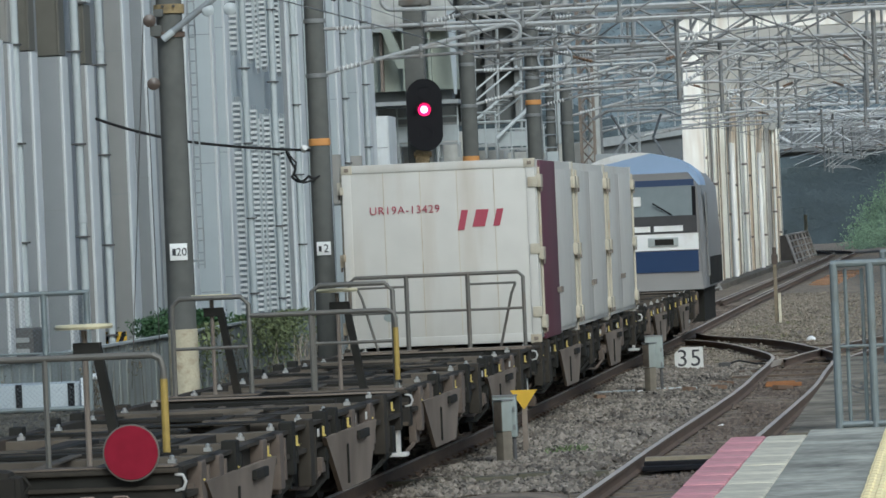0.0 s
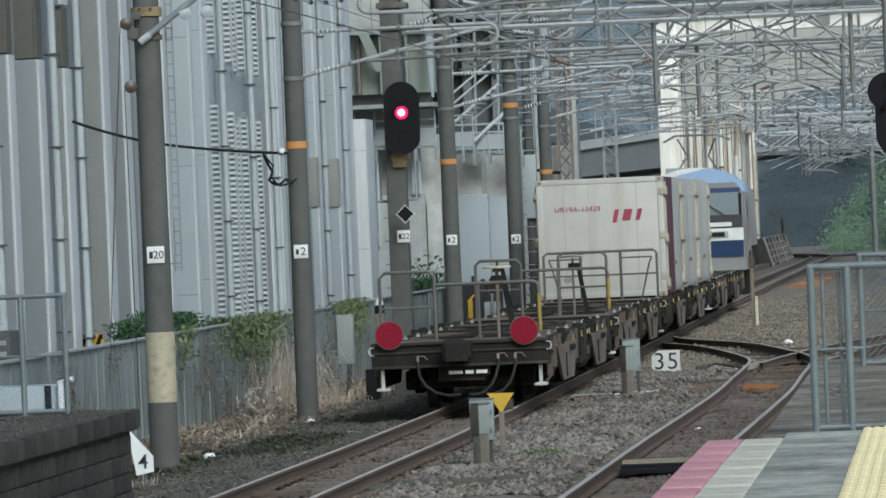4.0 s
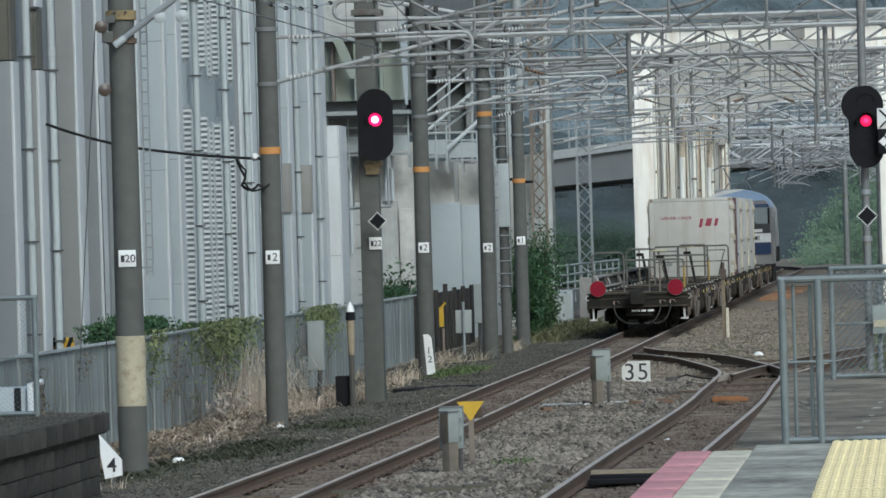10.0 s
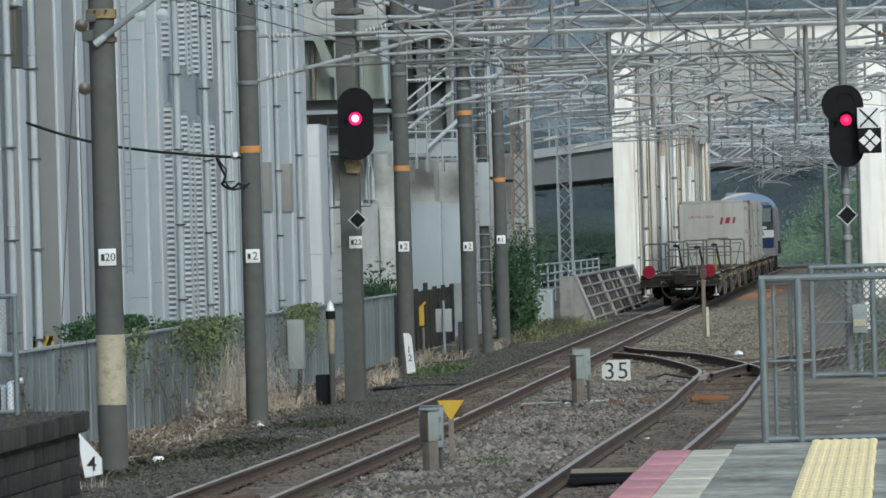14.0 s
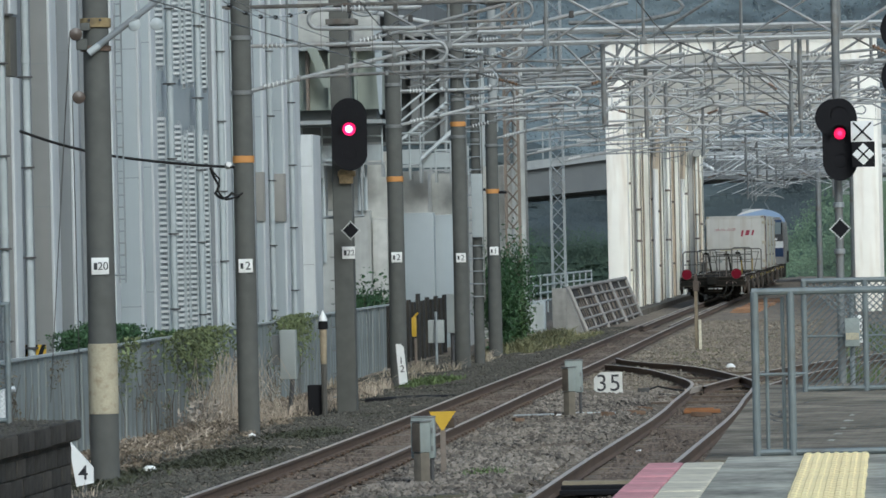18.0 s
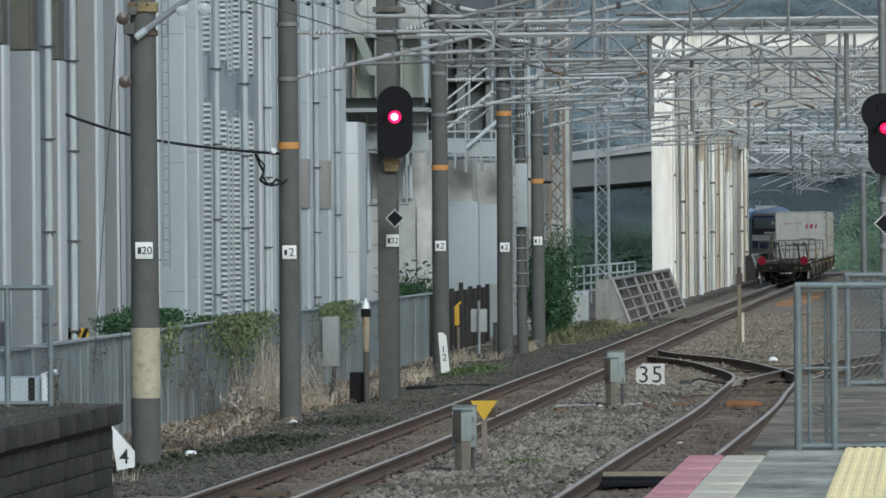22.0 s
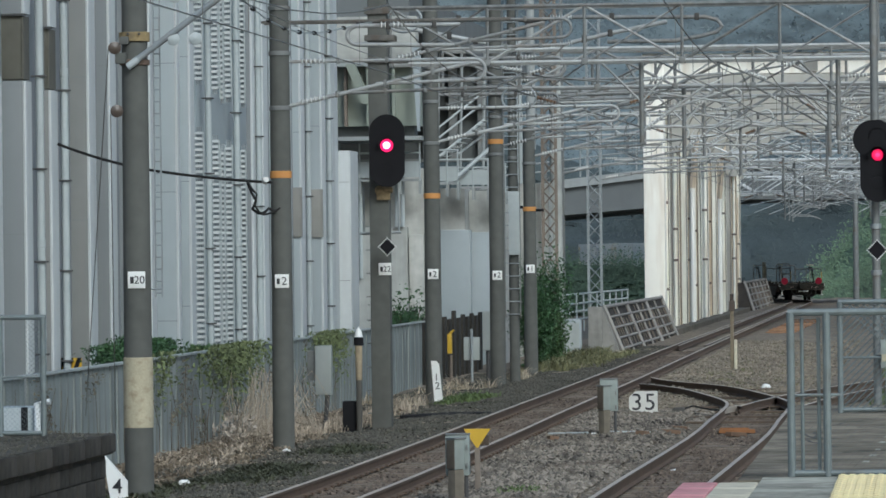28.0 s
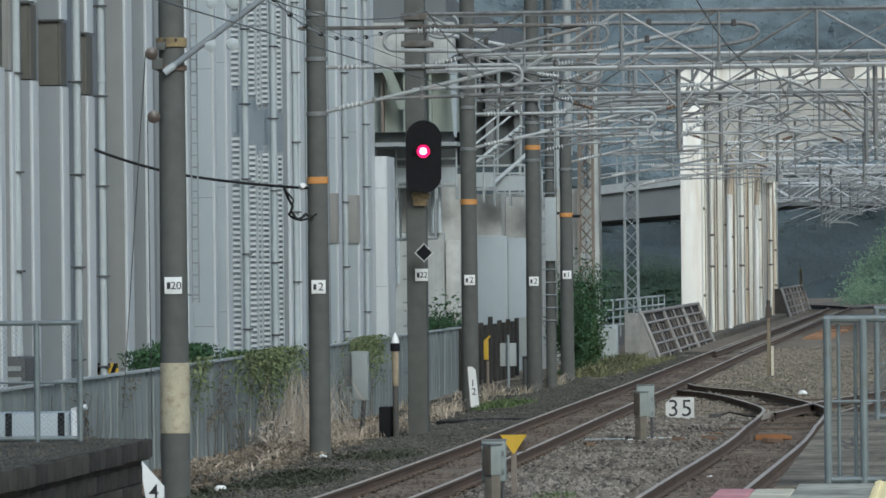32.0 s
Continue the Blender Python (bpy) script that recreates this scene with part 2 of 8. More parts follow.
def tube(bm, pts, r, seg=8, r1=None, caps=True):
    """A round bar along pts, tapering from r to r1."""
    pts = [Vector(p) for p in pts]
    r1 = r if r1 is None else r1
    rings, side = [], None
    for i, p in enumerate(pts):
        d = (pts[min(i + 1, len(pts) - 1)] - pts[max(i - 1, 0)]).normalized()
        if side is None:
            side = d.cross(Vector((0, 0, 1)) if abs(d.z) < 0.9 else Vector((1, 0, 0))).normalized()
        side = (side - d * side.dot(d)).normalized()
        up = d.cross(side)
        k = r + (r1 - r) * i / max(1, len(pts) - 1)
        rings.append([bm.verts.new(p + side * (k * math.cos(a)) + up * (k * math.sin(a))) for a in (2 * math.pi * j / seg for j in range(seg))])
    for a, b in zip(rings, rings[1:]):
        for j in range(seg):
            bm.faces.new((a[j], a[(j + 1) % seg], b[(j + 1) % seg], b[j]))
    if caps:
        bm.faces.new(rings[0][::-1])
        bm.faces.new(rings[-1])


def lathe(bm, profile, m=None, seg=20):
    """A turned solid round z from (radius, height) pairs."""
    rings = []
    for r, z in profile:
        ps = [Vector((r * math.cos(2 * math.pi * j / seg), r * math.sin(2 * math.pi * j / seg), z)) for j in range(seg)]
        rings.append([bm.verts.new(p if m is None else m @ p) for p in ps])
    for a, b in zip(rings, rings[1:]):
        for j in range(seg):
            bm.faces.new((a[j], a[(j + 1) % seg], b[(j + 1) % seg], b[j]))
    bm.faces.new(rings[0][::-1])
    bm.faces.new(rings[-1])


def prism(bm, outline, lo, hi, axis="y", m=None):
    """An outline of (a, b) pairs pushed out from lo to hi along an axis."""
    put = {"x": lambda a, b, c: (c, a, b), "y": lambda a, b, c: (a, c, b), "z": lambda a, b, c: (a, b, c)}[axis]
    lay = [[bm.verts.new(Vector(put(a, b, c)) if m is None else m @ Vector(put(a, b, c))) for a, b in outline] for c in (lo, hi)]
    n = len(outline)
    for j in range(n):
        bm.faces.new((lay[0][j], lay[0][(j + 1) % n], lay[1][(j + 1) % n], lay[1][j]))
    bm.faces.new(lay[0][::-1])
    bm.faces.new(lay[1])


def finish(bm, name, material, smooth=False):
    bmesh.ops.recalc_face_normals(bm, faces=bm.faces[:])
    me = bpy.data.meshes.new(name)
    bm.to_mesh(me)
    bm.free()
    me.materials.append(material)
    if smooth:
        me.shade_smooth()
        me.set_sharp_from_angle(angle=radians(35))
    return me


def part(name, bm, material, parent=None, label="", m=None, smooth=True):
    """Links a bmesh as one mesh object under a thing or a part."""
    ob = new(name, finish(bm, name, material, smooth) if isinstance(bm, bmesh.types.BMesh) else bm)
    if parent is not None:
        ob.parent = parent
    if m is not None:
        ob.matrix_basis = m
    return tagged(ob, label) if label else ob


def thing(name, m, label, category, group="", kind=""):
    ob = new(name)
    ob.empty_display_size = 0.2
    ob.matrix_basis = m
    return tagged(ob, label, category, group, kind)


def words(name, text, size, material, parent, m, depth=0.004, shear=0.0, space=1.0, bold=0.0):
    """Lettering as a thin mesh, upright in its own x and y."""
    cu = bpy.data.curves.new(name, "FONT")
    cu.body, cu.size, cu.extrude, cu.shear, cu.space_character = text, size, depth, shear, space
    cu.align_x, cu.align_y, cu.offset = "CENTER", "CENTER", bold
    tmp = bpy.data.objects.new(name, cu)
    me = bpy.data.meshes.new_from_object(tmp)
    bpy.data.objects.remove(tmp)
    me.materials.clear()
    me.materials.append(material)
    return part(name, me, material, parent, m=m)


FRONT = pose(0, 0, 0, 90, 0, 0)


def stones(name, spots, size, material, label, seed, flat=0.75):
    """Many crushed stones as one mesh: squashed, turned octahedra with cut corners."""
    rng = np.random.default_rng(seed)
    n = len(spots)
    base = np.array([(1, 0, 0), (-1, 0, 0), (0, 1, 0), (0, -1, 0), (0.2, 0.1, 1), (0, 0, -1)], float)
    tri = np.array([(0, 2, 4), (2, 1, 4), (1, 3, 4), (3, 0, 4), (2, 0, 5), (1, 2, 5), (3, 1, 5), (0, 3, 5)])
    v = base[None] * (1 + rng.uniform(-0.35, 0.35, (n, 6, 3)))
    v *= (size * rng.uniform(0.55, 1.35, (n, 1)) * np.ones((n, 3)) * [1, 1, flat])[:, None, :]
    a = rng.uniform(0, 6.28, n)
    t = rng.normal(0, 0.45, n)
    c, s, ct, st = np.cos(a)[:, None], np.sin(a)[:, None], np.cos(t)[:, None], np.sin(t)[:, None]
    y = v[..., 1] * ct - v[..., 2] * st
    z = v[..., 1] * st + v[..., 2] * ct
    w = np.stack([v[..., 0] * c - y * s, v[..., 0] * s + y * c, z], 2) + np.asarray(spots)[:, None, :]
    me = bpy.data.meshes.new(name)
    faces = (tri[None] + 6 * np.arange(n)[:, None, None]).reshape(-1, 3)
    me.from_pydata(w.reshape(-1, 3).tolist(), [], faces.tolist())
    me.materials.append(material)
    return tagged(new(name, me), label, "ballast", kind="stuff")


def blades(name, spots, height, width, material, label, seed, lean=0.5, category="grass"):
    """Bent grass blades, each a three-sided strip of two lengths."""
    rng = np.random.default_rng(seed)
    n = len(spots)
    sp = np.asarray(spots, float)
    a = rng.uniform(0, 6.28, n)
    h = height * rng.uniform(0.4, 1.25, n)
    ln = rng.uniform(0.1, 1.0, n) * lean * h
    d = np.stack([np.cos(a), np.sin(a), np.zeros(n)], 1)
    q = np.stack([-np.sin(a + 0.6), np.cos(a + 0.6), np.zeros(n)], 1) * width * rng.uniform(0.6, 1.4, (n, 1))
    up = np.array([0, 0, 1.0])
    mid = sp + d * (0.3 * ln)[:, None] + up * (0.6 * h)[:, None]
    tip = sp + d * ln[:, None] + up * (h * rng.uniform(0.75, 1.0, n))[:, None]
    v = np.stack([sp - q, sp + q, mid - q * 0.7, mid + q * 0.7, tip], 1).reshape(-1, 3)
    k = 5 * np.arange(n)
    faces = np.concatenate([np.stack([k, k + 1, k + 3], 1), np.stack([k, k + 3, k + 2], 1), np.stack([k + 2, k + 3, k + 4], 1)])
    me = bpy.data.meshes.new(name)
    me.from_pydata(v.tolist(), [], faces.tolist())
    me.materials.append(material)
    return tagged(new(name, me), label, category, kind="stuff")


def leaf_mesh(name, centres, size, material, seed, face=None):
    """Folded leaves, two triangles each, round the given centres; face turns most of them to the light."""
    rng = np.random.default_rng(seed)
    n = len(centres)
    c = np.asarray(centres, float)
    d = rng.normal(size=(n, 3))
    d /= np.linalg.norm(d, axis=1)[:, None]
    e = np.cross(d, rng.normal(size=(n, 3)))
    e /= np.linalg.norm(e, axis=1)[:, None]
    f = np.cross(d, e)
    if face is not None:
        f = 0.55 * f + np.asarray(face, float)
        f /= np.linalg.norm(f, axis=1)[:, None]
        e = np.cross(f, d)
        e /= np.linalg.norm(e, axis=1)[:, None]
        d = np.cross(e, f)
    s = (size * rng.uniform(0.6, 1.4, n))[:, None]
    v = np.stack([c - d * s, c + e * s * 0.45 + f * s * 0.15, c + d * s, c - e * s * 0.45 + f * s * 0.15], 1).reshape(-1, 3)
    k = 4 * np.arange(n)
    faces = np.concatenate([np.stack([k, k + 1, k + 2], 1), np.stack([k, k + 2, k + 3], 1)])
    me = bpy.data.meshes.new(name)
    me.from_pydata(v.tolist(), [], faces.tolist())
    me.materials.append(material)
    return me


# ---- the line of the tracks: rail tops at height 0, running along y ----
LEFT, RIGHT, GAUGE = -7.09, -3.04, 1.067
BEND, RADIUS = 282.0, 109.0


def main_line(s):
    """Place and heading of the left track's centre at s metres; it bends to the left far off."""
    if s < BEND:
        return LEFT, s, 0.0
    a = (s - BEND) / RADIUS
    return LEFT - RADIUS * (1 - math.cos(a)), BEND + RADIUS * math.sin(a), a


def ease(u):
    u = min(1, max(0, u))
    return u * u * (3 - 2 * u)


def bend_through(stations, s):
    """A smooth line through (distance, value) stations, flat past both ends."""
    if s <= stations[0][0]:
        return stations[0][1]
    for i in range(len(stations) - 1):
        (a, p), (b, q) = stations[i], stations[i + 1]
        if s <= b:
            m0 = (q - stations[max(0, i - 1)][1]) / (b - stations[max(0, i - 1)][0])
            k = min(len(stations) - 1, i + 2)
            m1 = (stations[k][1] - p) / (stations[k][0] - a)
            h, u = b - a, (s - a) / (b - a)
            return (2 * u ** 3 - 3 * u * u + 1) * p + (u ** 3 - 2 * u * u + u) * h * m0 + (3 * u * u - 2 * u ** 3) * q + (u ** 3 - u * u) * h * m1
    return stations[-1][1]


# slight kinks of the worn track, and the turnout's true curve
SWAY = ((30, -0.08), (50, 0.03), (56, 0.08), (63, 0.15), (75, 0.18), (88, 0.15), (110, 0.15), (130, 0.09), (150, 0.04), (200, 0.0))
SLUE = ((20, -0.5), (50, -0.22), (60, -0.14), (66, -0.06), (76, 0.05), (85, 0.0), (95, 0.0))
CURVE = ((82, -3.02), (88, -3.03), (91.5, -3.1), (94, -3.31), (97, -3.7), (102, -4.45), (105, -5.15), (107.5, -5.95), (110, -6.5), (113, -6.83), (118, -6.95))


def main_rails(s):
    x, y, a = main_line(s)
    return x + bend_through(SWAY, s), y, a


def crossover(s):
    """Centre of the turnout from the right track to the left one."""
    return bend_through(CURVE, s), s, 0.0


def through_line(s):
    """The right track, which swings away to the right beyond the turnout."""
    u = max(0.0, s - 82)
    return (RIGHT + 0.004 * u * u if u < 25 else RIGHT + 2.5 + 0.2 * (u - 25)) + bend_through(SLUE, s), s, 0.0


def rail(name, path, s0, s1, off, step=2.0, parent=None):
    """One rail of foot, web and head swept along a track."""
    prof = [(-0.06, -0.153), (0.06, -0.153), (0.06, -0.14), (0.012, -0.12), (0.012, -0.045), (0.034, -0.035), (0.034, -0.004), (-0.034, -0.004), (-0.034, -0.035), (-0.012, -0.045), (-0.012, -0.12), (-0.06, -0.14)]
    bm, top = bmesh.new(), bmesh.new()
    n = max(2, int((s1 - s0) / step))
    rows, trows = [], []
    for i in range(n + 1):
        s = s0 + (s1 - s0) * i / n
        x, y, _ = path(s)
        x2, y2, _ = path(s + 0.1)
        d = Vector((x2 - x, y2 - y, 0)).normalized()
        w = Vector((d.y, -d.x, 0))
        c = Vector((x, y, 0)) + w * off
        rows.append([bm.verts.new(c + w * a + Vector((0, 0, b))) for a, b in prof])
        trows.append([top.verts.new(c + w * a + Vector((0, 0, b))) for a, b in ((-0.033, -0.006), (-0.028, 0.0), (0.028, 0.0), (0.033, -0.006))])
    for a, b in zip(rows, rows[1:]):
        for j in range(len(prof)):
            bm.faces.new((a[j], a[(j + 1) % len(prof)], b[(j + 1) % len(prof)], b[j]))
    for a, b in zip(trows, trows[1:]):
        for j in range(3):
            top.faces.new((a[j], a[j + 1], b[j + 1], b[j]))
    ob = part(name, bm, M_RAIL, parent)
    part("rail_head", top, M_RAILTOP, ob, "worn bright rail head")
    return ob


# ---- ground ----
bm = bmesh.new()
for x0, y0, x1, y1, k in ((-400, -120, 400, 900, 1),):
    nx, ny = 60, 100
    g = [[bm.verts.new((x0 + (x1 - x0) * i / nx, y0 + (y1 - y0) * j / ny, -0.62)) for i in range(nx + 1)] for j in range(ny + 1)]
    for j in range(ny):
        for i in range(nx):
            bm.faces.new((g[j][i], g[j][i + 1], g[j + 1][i + 1], g[j + 1][i]))
ground = part("ground", bm, M_EARTH)
tagged(ground, "dull brown earth beside the tracks", "ground", kind="structure")


def bed_height(x, y):
    """Height of the crushed stone: a shoulder by the fence, hollows between the rails."""
    z = -0.2 + 0.05 * (noise.noise(Vector((x * 0.9, y * 0.35, 0))) + 0.6 * noise.noise(Vector((x * 2.7, y * 1.1, 5))))
    if x < -8.6:
        z -= 0.10 * ease((-8.6 - x) / 2.5)
    if -6.1 < x < -4.2:
        z += 0.05
    return min(z, -0.1) if x > -8.2 else z


bm = bmesh.new()
xs = [-12.4 + 0.2 * i for i in range(56)] + [-1.0 + 0.8 * i for i in range(20)]
ys = [20 + 0.5 * j for j in range(240)] + [140 + 3.0 * j for j in range(90)]
g = [[bm.verts.new((x, y, bed_height(x, y))) for x in xs] for y in ys]
for j in range(len(ys) - 1):
    for i in range(len(xs) - 1):
        bm.faces.new((g[j][i], g[j][i + 1], g[j + 1][i + 1], g[j + 1][i]))
bed = part("track_bed", bm, M_BALLAST)
tagged(bed, "grey-brown crushed stone track bed", "ballast", kind="structure")

rng = np.random.default_rng(3)


def scatter(fields):
    out = []
    for x0, x1, y0, y1, n in fields:
        px, py = rng.uniform(x0, x1, n), rng.uniform(y0, y1, n)
        out += [(a, b, bed_height(a, b) + 0.012) for a, b in zip(px, py)]
    return out


stones("ballast_stones", scatter(((-6.25, -3.9, 52, 92, 17000), (-1.2, 5, 60, 140, 4000))), 0.048, M_STONE, "loose grey crushed ballast stones", 5)
stones("earthy_ballast_stones", scatter(((-6.2, -2.2, 92, 165, 13000),)), 0.04, mat("earthy_ballast_stone", (0.22, 0.19, 0.148), 0.92, vary=0.25, scale=20, island=0.7, stain=(0.1, 0.1, 0.06)), "earth-stained ballast between the tracks", 8)
stones("brown_ballast_stones", scatter(((-7.6, -6.55, 52, 150, 9000), (-3.6, -2.0, 52, 90, 7000), (-6.6, -6.2, 52, 120, 2500))), 0.04, M_STONEBR, "rust-brown ballast between the rails", 6)
stones("dark_ballast_stones", scatter(((-9.4, -7.7, 54, 125, 18000), (-9.0, -7.8, 125, 160, 3500), (-11.6, -9.4, 56, 128, 11000))), 0.031, M_STONEDK, "dark mossy ballast on the shoulder", 7)

# ---- tracks ----
bm = bmesh.new()
rib = []
for i in range(48):
    x, y, a = main_line(280 + 3 * i)
    w = Vector((math.cos(a), math.sin(a), 0))
    rib.append([bm.verts.new(Vector((x, y, z)) + w * o) for o, z in ((-3.0, -0.61), (-1.6, -0.17), (1.6, -0.165), (3.0, -0.61))])
for a, b in zip(rib, rib[1:]):
    for j in range(3):
        bm.faces.new((a[j], a[j + 1], b[j + 1], b[j]))
bend_bed = part("bend_track_bed", bm, M_BALLAST)
tagged(bend_bed, "brown crushed stone bed of the far bend", "ballast", kind="structure")
left_track = thing("railway_track", pose(0, 0, 0), "main track with rusty rails and worn bright heads", "railway track", kind="structure")
for o in (-GAUGE / 2 - 0.033, GAUGE / 2 + 0.033):
    rail("rail", main_rails, 30, 420, o, 2.0, left_track)
for o in (-GAUGE / 2 + 0.13, GAUGE / 2 - 0.13):
    rail("guard_rail", main_rails, 150, 265, o, 6.0, left_track)
right_track = thing("platform_track", pose(0, 0, 0), "platform track with rusty rails beside the platform edge", "railway track", kind="structure")
rail("rail", through_line, 20, 82, -GAUGE / 2 - 0.033, 4.0, right_track)
rail("rail", through_line, 20, 82, GAUGE / 2 + 0.033, 3.0, right_track)
rail("rail", through_line, 87, 260, GAUGE / 2 + 0.033, 3.0, right_track)
rail("rail", through_line, 89.5, 260, -GAUGE / 2 - 0.033, 3.0, right_track)
turnout = thing("turnout", pose(0, 0, 0), "curved turnout rails joining the two tracks", "railway turnout", kind="structure")
rail("rail", crossover, 82, 106.2, -GAUGE / 2 - 0.033, 0.6, turnout)
rail("rail", crossover, 82, 111.5, GAUGE / 2 + 0.033, 0.6, turnout)
bm = bmesh.new()
prism(bm, [(-0.05, -1.6), (-0.02, -1.6), (0.05, 0.5), (0.01, 0.5), (-0.01, -0.4)], -0.1, 0.003, "z", pose(-3.5, 89.6, 0, 0, 0, -4))
part("frog", bm, M_RAILTOP, turnout, "worn steel crossing frog")
bm = bmesh.new()
bevel_box(bm, -0.32, -0.1, -0.06, 0.26, 0.1, 0.0, 0.008, pose(-3.05, 80.6, -0.1, 0, 0, 3))
bevel_box(bm, -0.3, -0.06, 0.0, 0.16, 0.02, 0.025, 0.006, pose(-3.05, 80.6, -0.1, 0, 0, 3))
part("orange_tie_plate", bm, mat("rust_orange", (0.27, 0.12, 0.045), 0.8, vary=0.3, scale=6), turnout, "rust-orange plate between the rails")
for y in (85.5, 88.3, 91.0, 94.0, 97.0, 100.0, 103.0, 106.0, 109.0):
    bm = bmesh.new()
    bevel_box(bm, -0.11, -0.1, -0.17, 3.1 if y > 86 else 2.2, 0.1, -0.13, 0.01)
    part("bearer", bm, M_WOOD, turnout, m=pose(crossover(y)[0] - 1.0, y, 0))
other_track = thing("side_track", pose(0, 0, 0), "rusty side track behind the mesh fence", "railway track", kind="structure")
rail("rail", lambda s: (through_line(s)[0] + 3.6, s, 0), 60, 240, -0.56, 4.0, other_track)
rail("rail", lambda s: (through_line(s)[0] + 3.6, s, 0), 60, 240, 0.56, 4.0, other_track)

# ---- platform on the camera's side ----
bm = bmesh.new()
box(bm, -1.2, -60, -0.6, 9, 36.2, 1.096)
platform = part("platform", bm, M_ASPH)
tagged(platform, "grey asphalt station platform", "platform", kind="structure")
bm = bmesh.new()
prism(bm, [(-1.38, 36.2), (9, 36.2), (9, 54), (-1.42, 54)], -0.6, 1.075, "z")
old = part("platform_end", bm, M_ASPHOLD)
tagged(old, "worn dark asphalt of the disused platform end", "platform", kind="structure")
bm = bmesh.new()
box(bm, -1.6, -60, -0.6, -1.205, 35.2, 0.98)
part("platform_face", bm, M_CONCD, platform)
rng = random.Random(4)
pink_me, slab_me = {}, {}
for k in range(3):
    b1, b2 = bmesh.new(), bmesh.new()
    bevel_box(b1, -0.127, -0.48, -0.11, 0.123, 0.48, 0, 0.015)
    bevel_box(b2, -0.143, -0.475, -0.11, 0.143, 0.475, 0, 0.018)
    pink_me[k], slab_me[k] = finish(b1, "pink_edge_slab", M_PINK), finish(b2, "edge_slab", M_SLAB)
for i in range(46):
    y = 34.85 - i
    part("pink_edge_slab", pink_me[i % 3], None, platform, m=pose(-1.612, y, 1.104 + rng.uniform(-0.004, 0.004)))
    part("edge_slab", slab_me[i % 3], None, platform, m=pose(-1.343, y, 1.104 + rng.uniform(-0.004, 0.004)))
bm = bmesh.new()
bevel_box(bm, -0.232, -0.148, 0, 0.232, 0.148, 0.012, 0.004)
for i in range(7):
    x = -0.2 + i * 0.4 / 6
    prism(bm, [(x - 0.022, 0.012), (x - 0.013, 0.0185), (x + 0.013, 0.0185), (x + 0.022, 0.012)], -0.14, 0.14, "y")
tac = finish(bm, "tactile_tile", M_TACT)
for i in range(150):
    part("tactile_tile", tac, None, platform, m=pose(-0.425 + rng.uniform(-0.003, 0.003), 36.1 - i * 0.3, 1.097))
for x, y, w in ((-0.28, 44.5, 0.05), (-0.3, 43.2, 0.09), (-0.33, 41.6, 0.05), (-0.36, 40.4, 0.07), (-0.4, 39.2, 0.06)):
    bm = bmesh.new()
    prism(bm, [(-w * 0.5, -0.12), (w * 0.3, -0.15), (w * 0.5, 0.1), (-w * 0.25, 0.16)], 0, 0.004, "z", pose(x - 0.1, y, 1.077))
    part("paint_trace", bm, M_ASPH, old, "faded trace of white paint")


rc = random.Random(71)
for k in range(11):
    x, y = rc.uniform(-1.3, 0.6), rc.uniform(37.2, 53)
    a = rc.choice((0.1, 1.45, 1.7)) + rc.uniform(-0.3, 0.3)
    top, low = [], []
    for q in range(6):
        top.append((x, y))
        low.append((x + 0.012 + 0.014 * math.sin(a), y + 0.03))
        x, y = x + 0.16 * math.cos(a) + rc.uniform(-0.04, 0.04), y + 0.3 * math.sin(a) + rc.uniform(-0.1, 0.1)
    bm = bmesh.new()
    prism(bm, top + low[::-1], 0, 0.003, "z", pose(0, 0, 1.0745))
    part("crack", bm, M_CONCD, old, "dark crack filled with dirt", smooth=False)


def mesh_fence(m, width, height, posts, label, inner=0.05, wire=0.0045, mid=0.0, steel=None):
    """A steel tube frame with woven wire mesh and a mid rail."""
    f = thing("mesh_fence", m, label, "fence", "mesh fences at the platform end")
    for x in posts:
        bm = bmesh.new()
        tube(bm, [(x, 0, 0), (x, 0, height)], 0.03, 10)
        part("post", bm, steel or M_FENCE, f)
    for z, r, w in ((height, 0.026, width), (height * 0.5, 0.012, mid or width), (0.035, 0.024, width)):
        bm = bmesh.new()
        tube(bm, [(-0.02, 0, z), (w, 0, z)], r, 8)
        part("rail", bm, steel or M_FENCE, f)
    bm = bmesh.new()
    n = int((width + height) / inner)
    for i in range(n):
        for sgn in (1, -1):
            a = i * inner - (height if sgn > 0 else 0)
            p = [(a, 0.03), (a + height, height)] if sgn > 0 else [(a, height), (a + height, 0.03)]
            (xa, za), (xb, zb) = p
            lo, hi = max(xa, 0.0), min(xb, width)
            if hi - lo < 0.02:
                continue
            k = (zb - za) / (xb - xa)
            tube(bm, [(lo, 0, za + k * (lo - xa)), (hi, 0, za + k * (hi - xa))], wire, 4, caps=False)
    part("wire_mesh", bm, M_FENCE, f, "woven grey wire mesh")
    return f


f1 = mesh_fence(pose(-1.0, 36.5, 1.075), 3.4, 1.2, (0.0, 0.26, 1.5, 2.8), "grey tubular steel fence panel with fine wire mesh", 0.05, 0.0006, 0.36)
for x, z in ((0.08, 0.0), (0.2, 0.0)):
    bm = bmesh.new()
    tube(bm, [(x, 0.05, 0.03), (x, 0.05, 1.16)], 0.014, 8)
    part("inner_post", bm, M_FENCE, f1)
mesh_fence(pose(-0.9, 51.2, 1.075), 4.2, 1.13, (0.0, 0.62, 1.9, 3.2), "grey mesh fence standing across the old platform", 0.07, 0.0065)
bm = bmesh.new()
tube(bm, [(-0.42, 51.3, 1.08), (-0.42, 51.3, 2.06)], 0.028, 10)
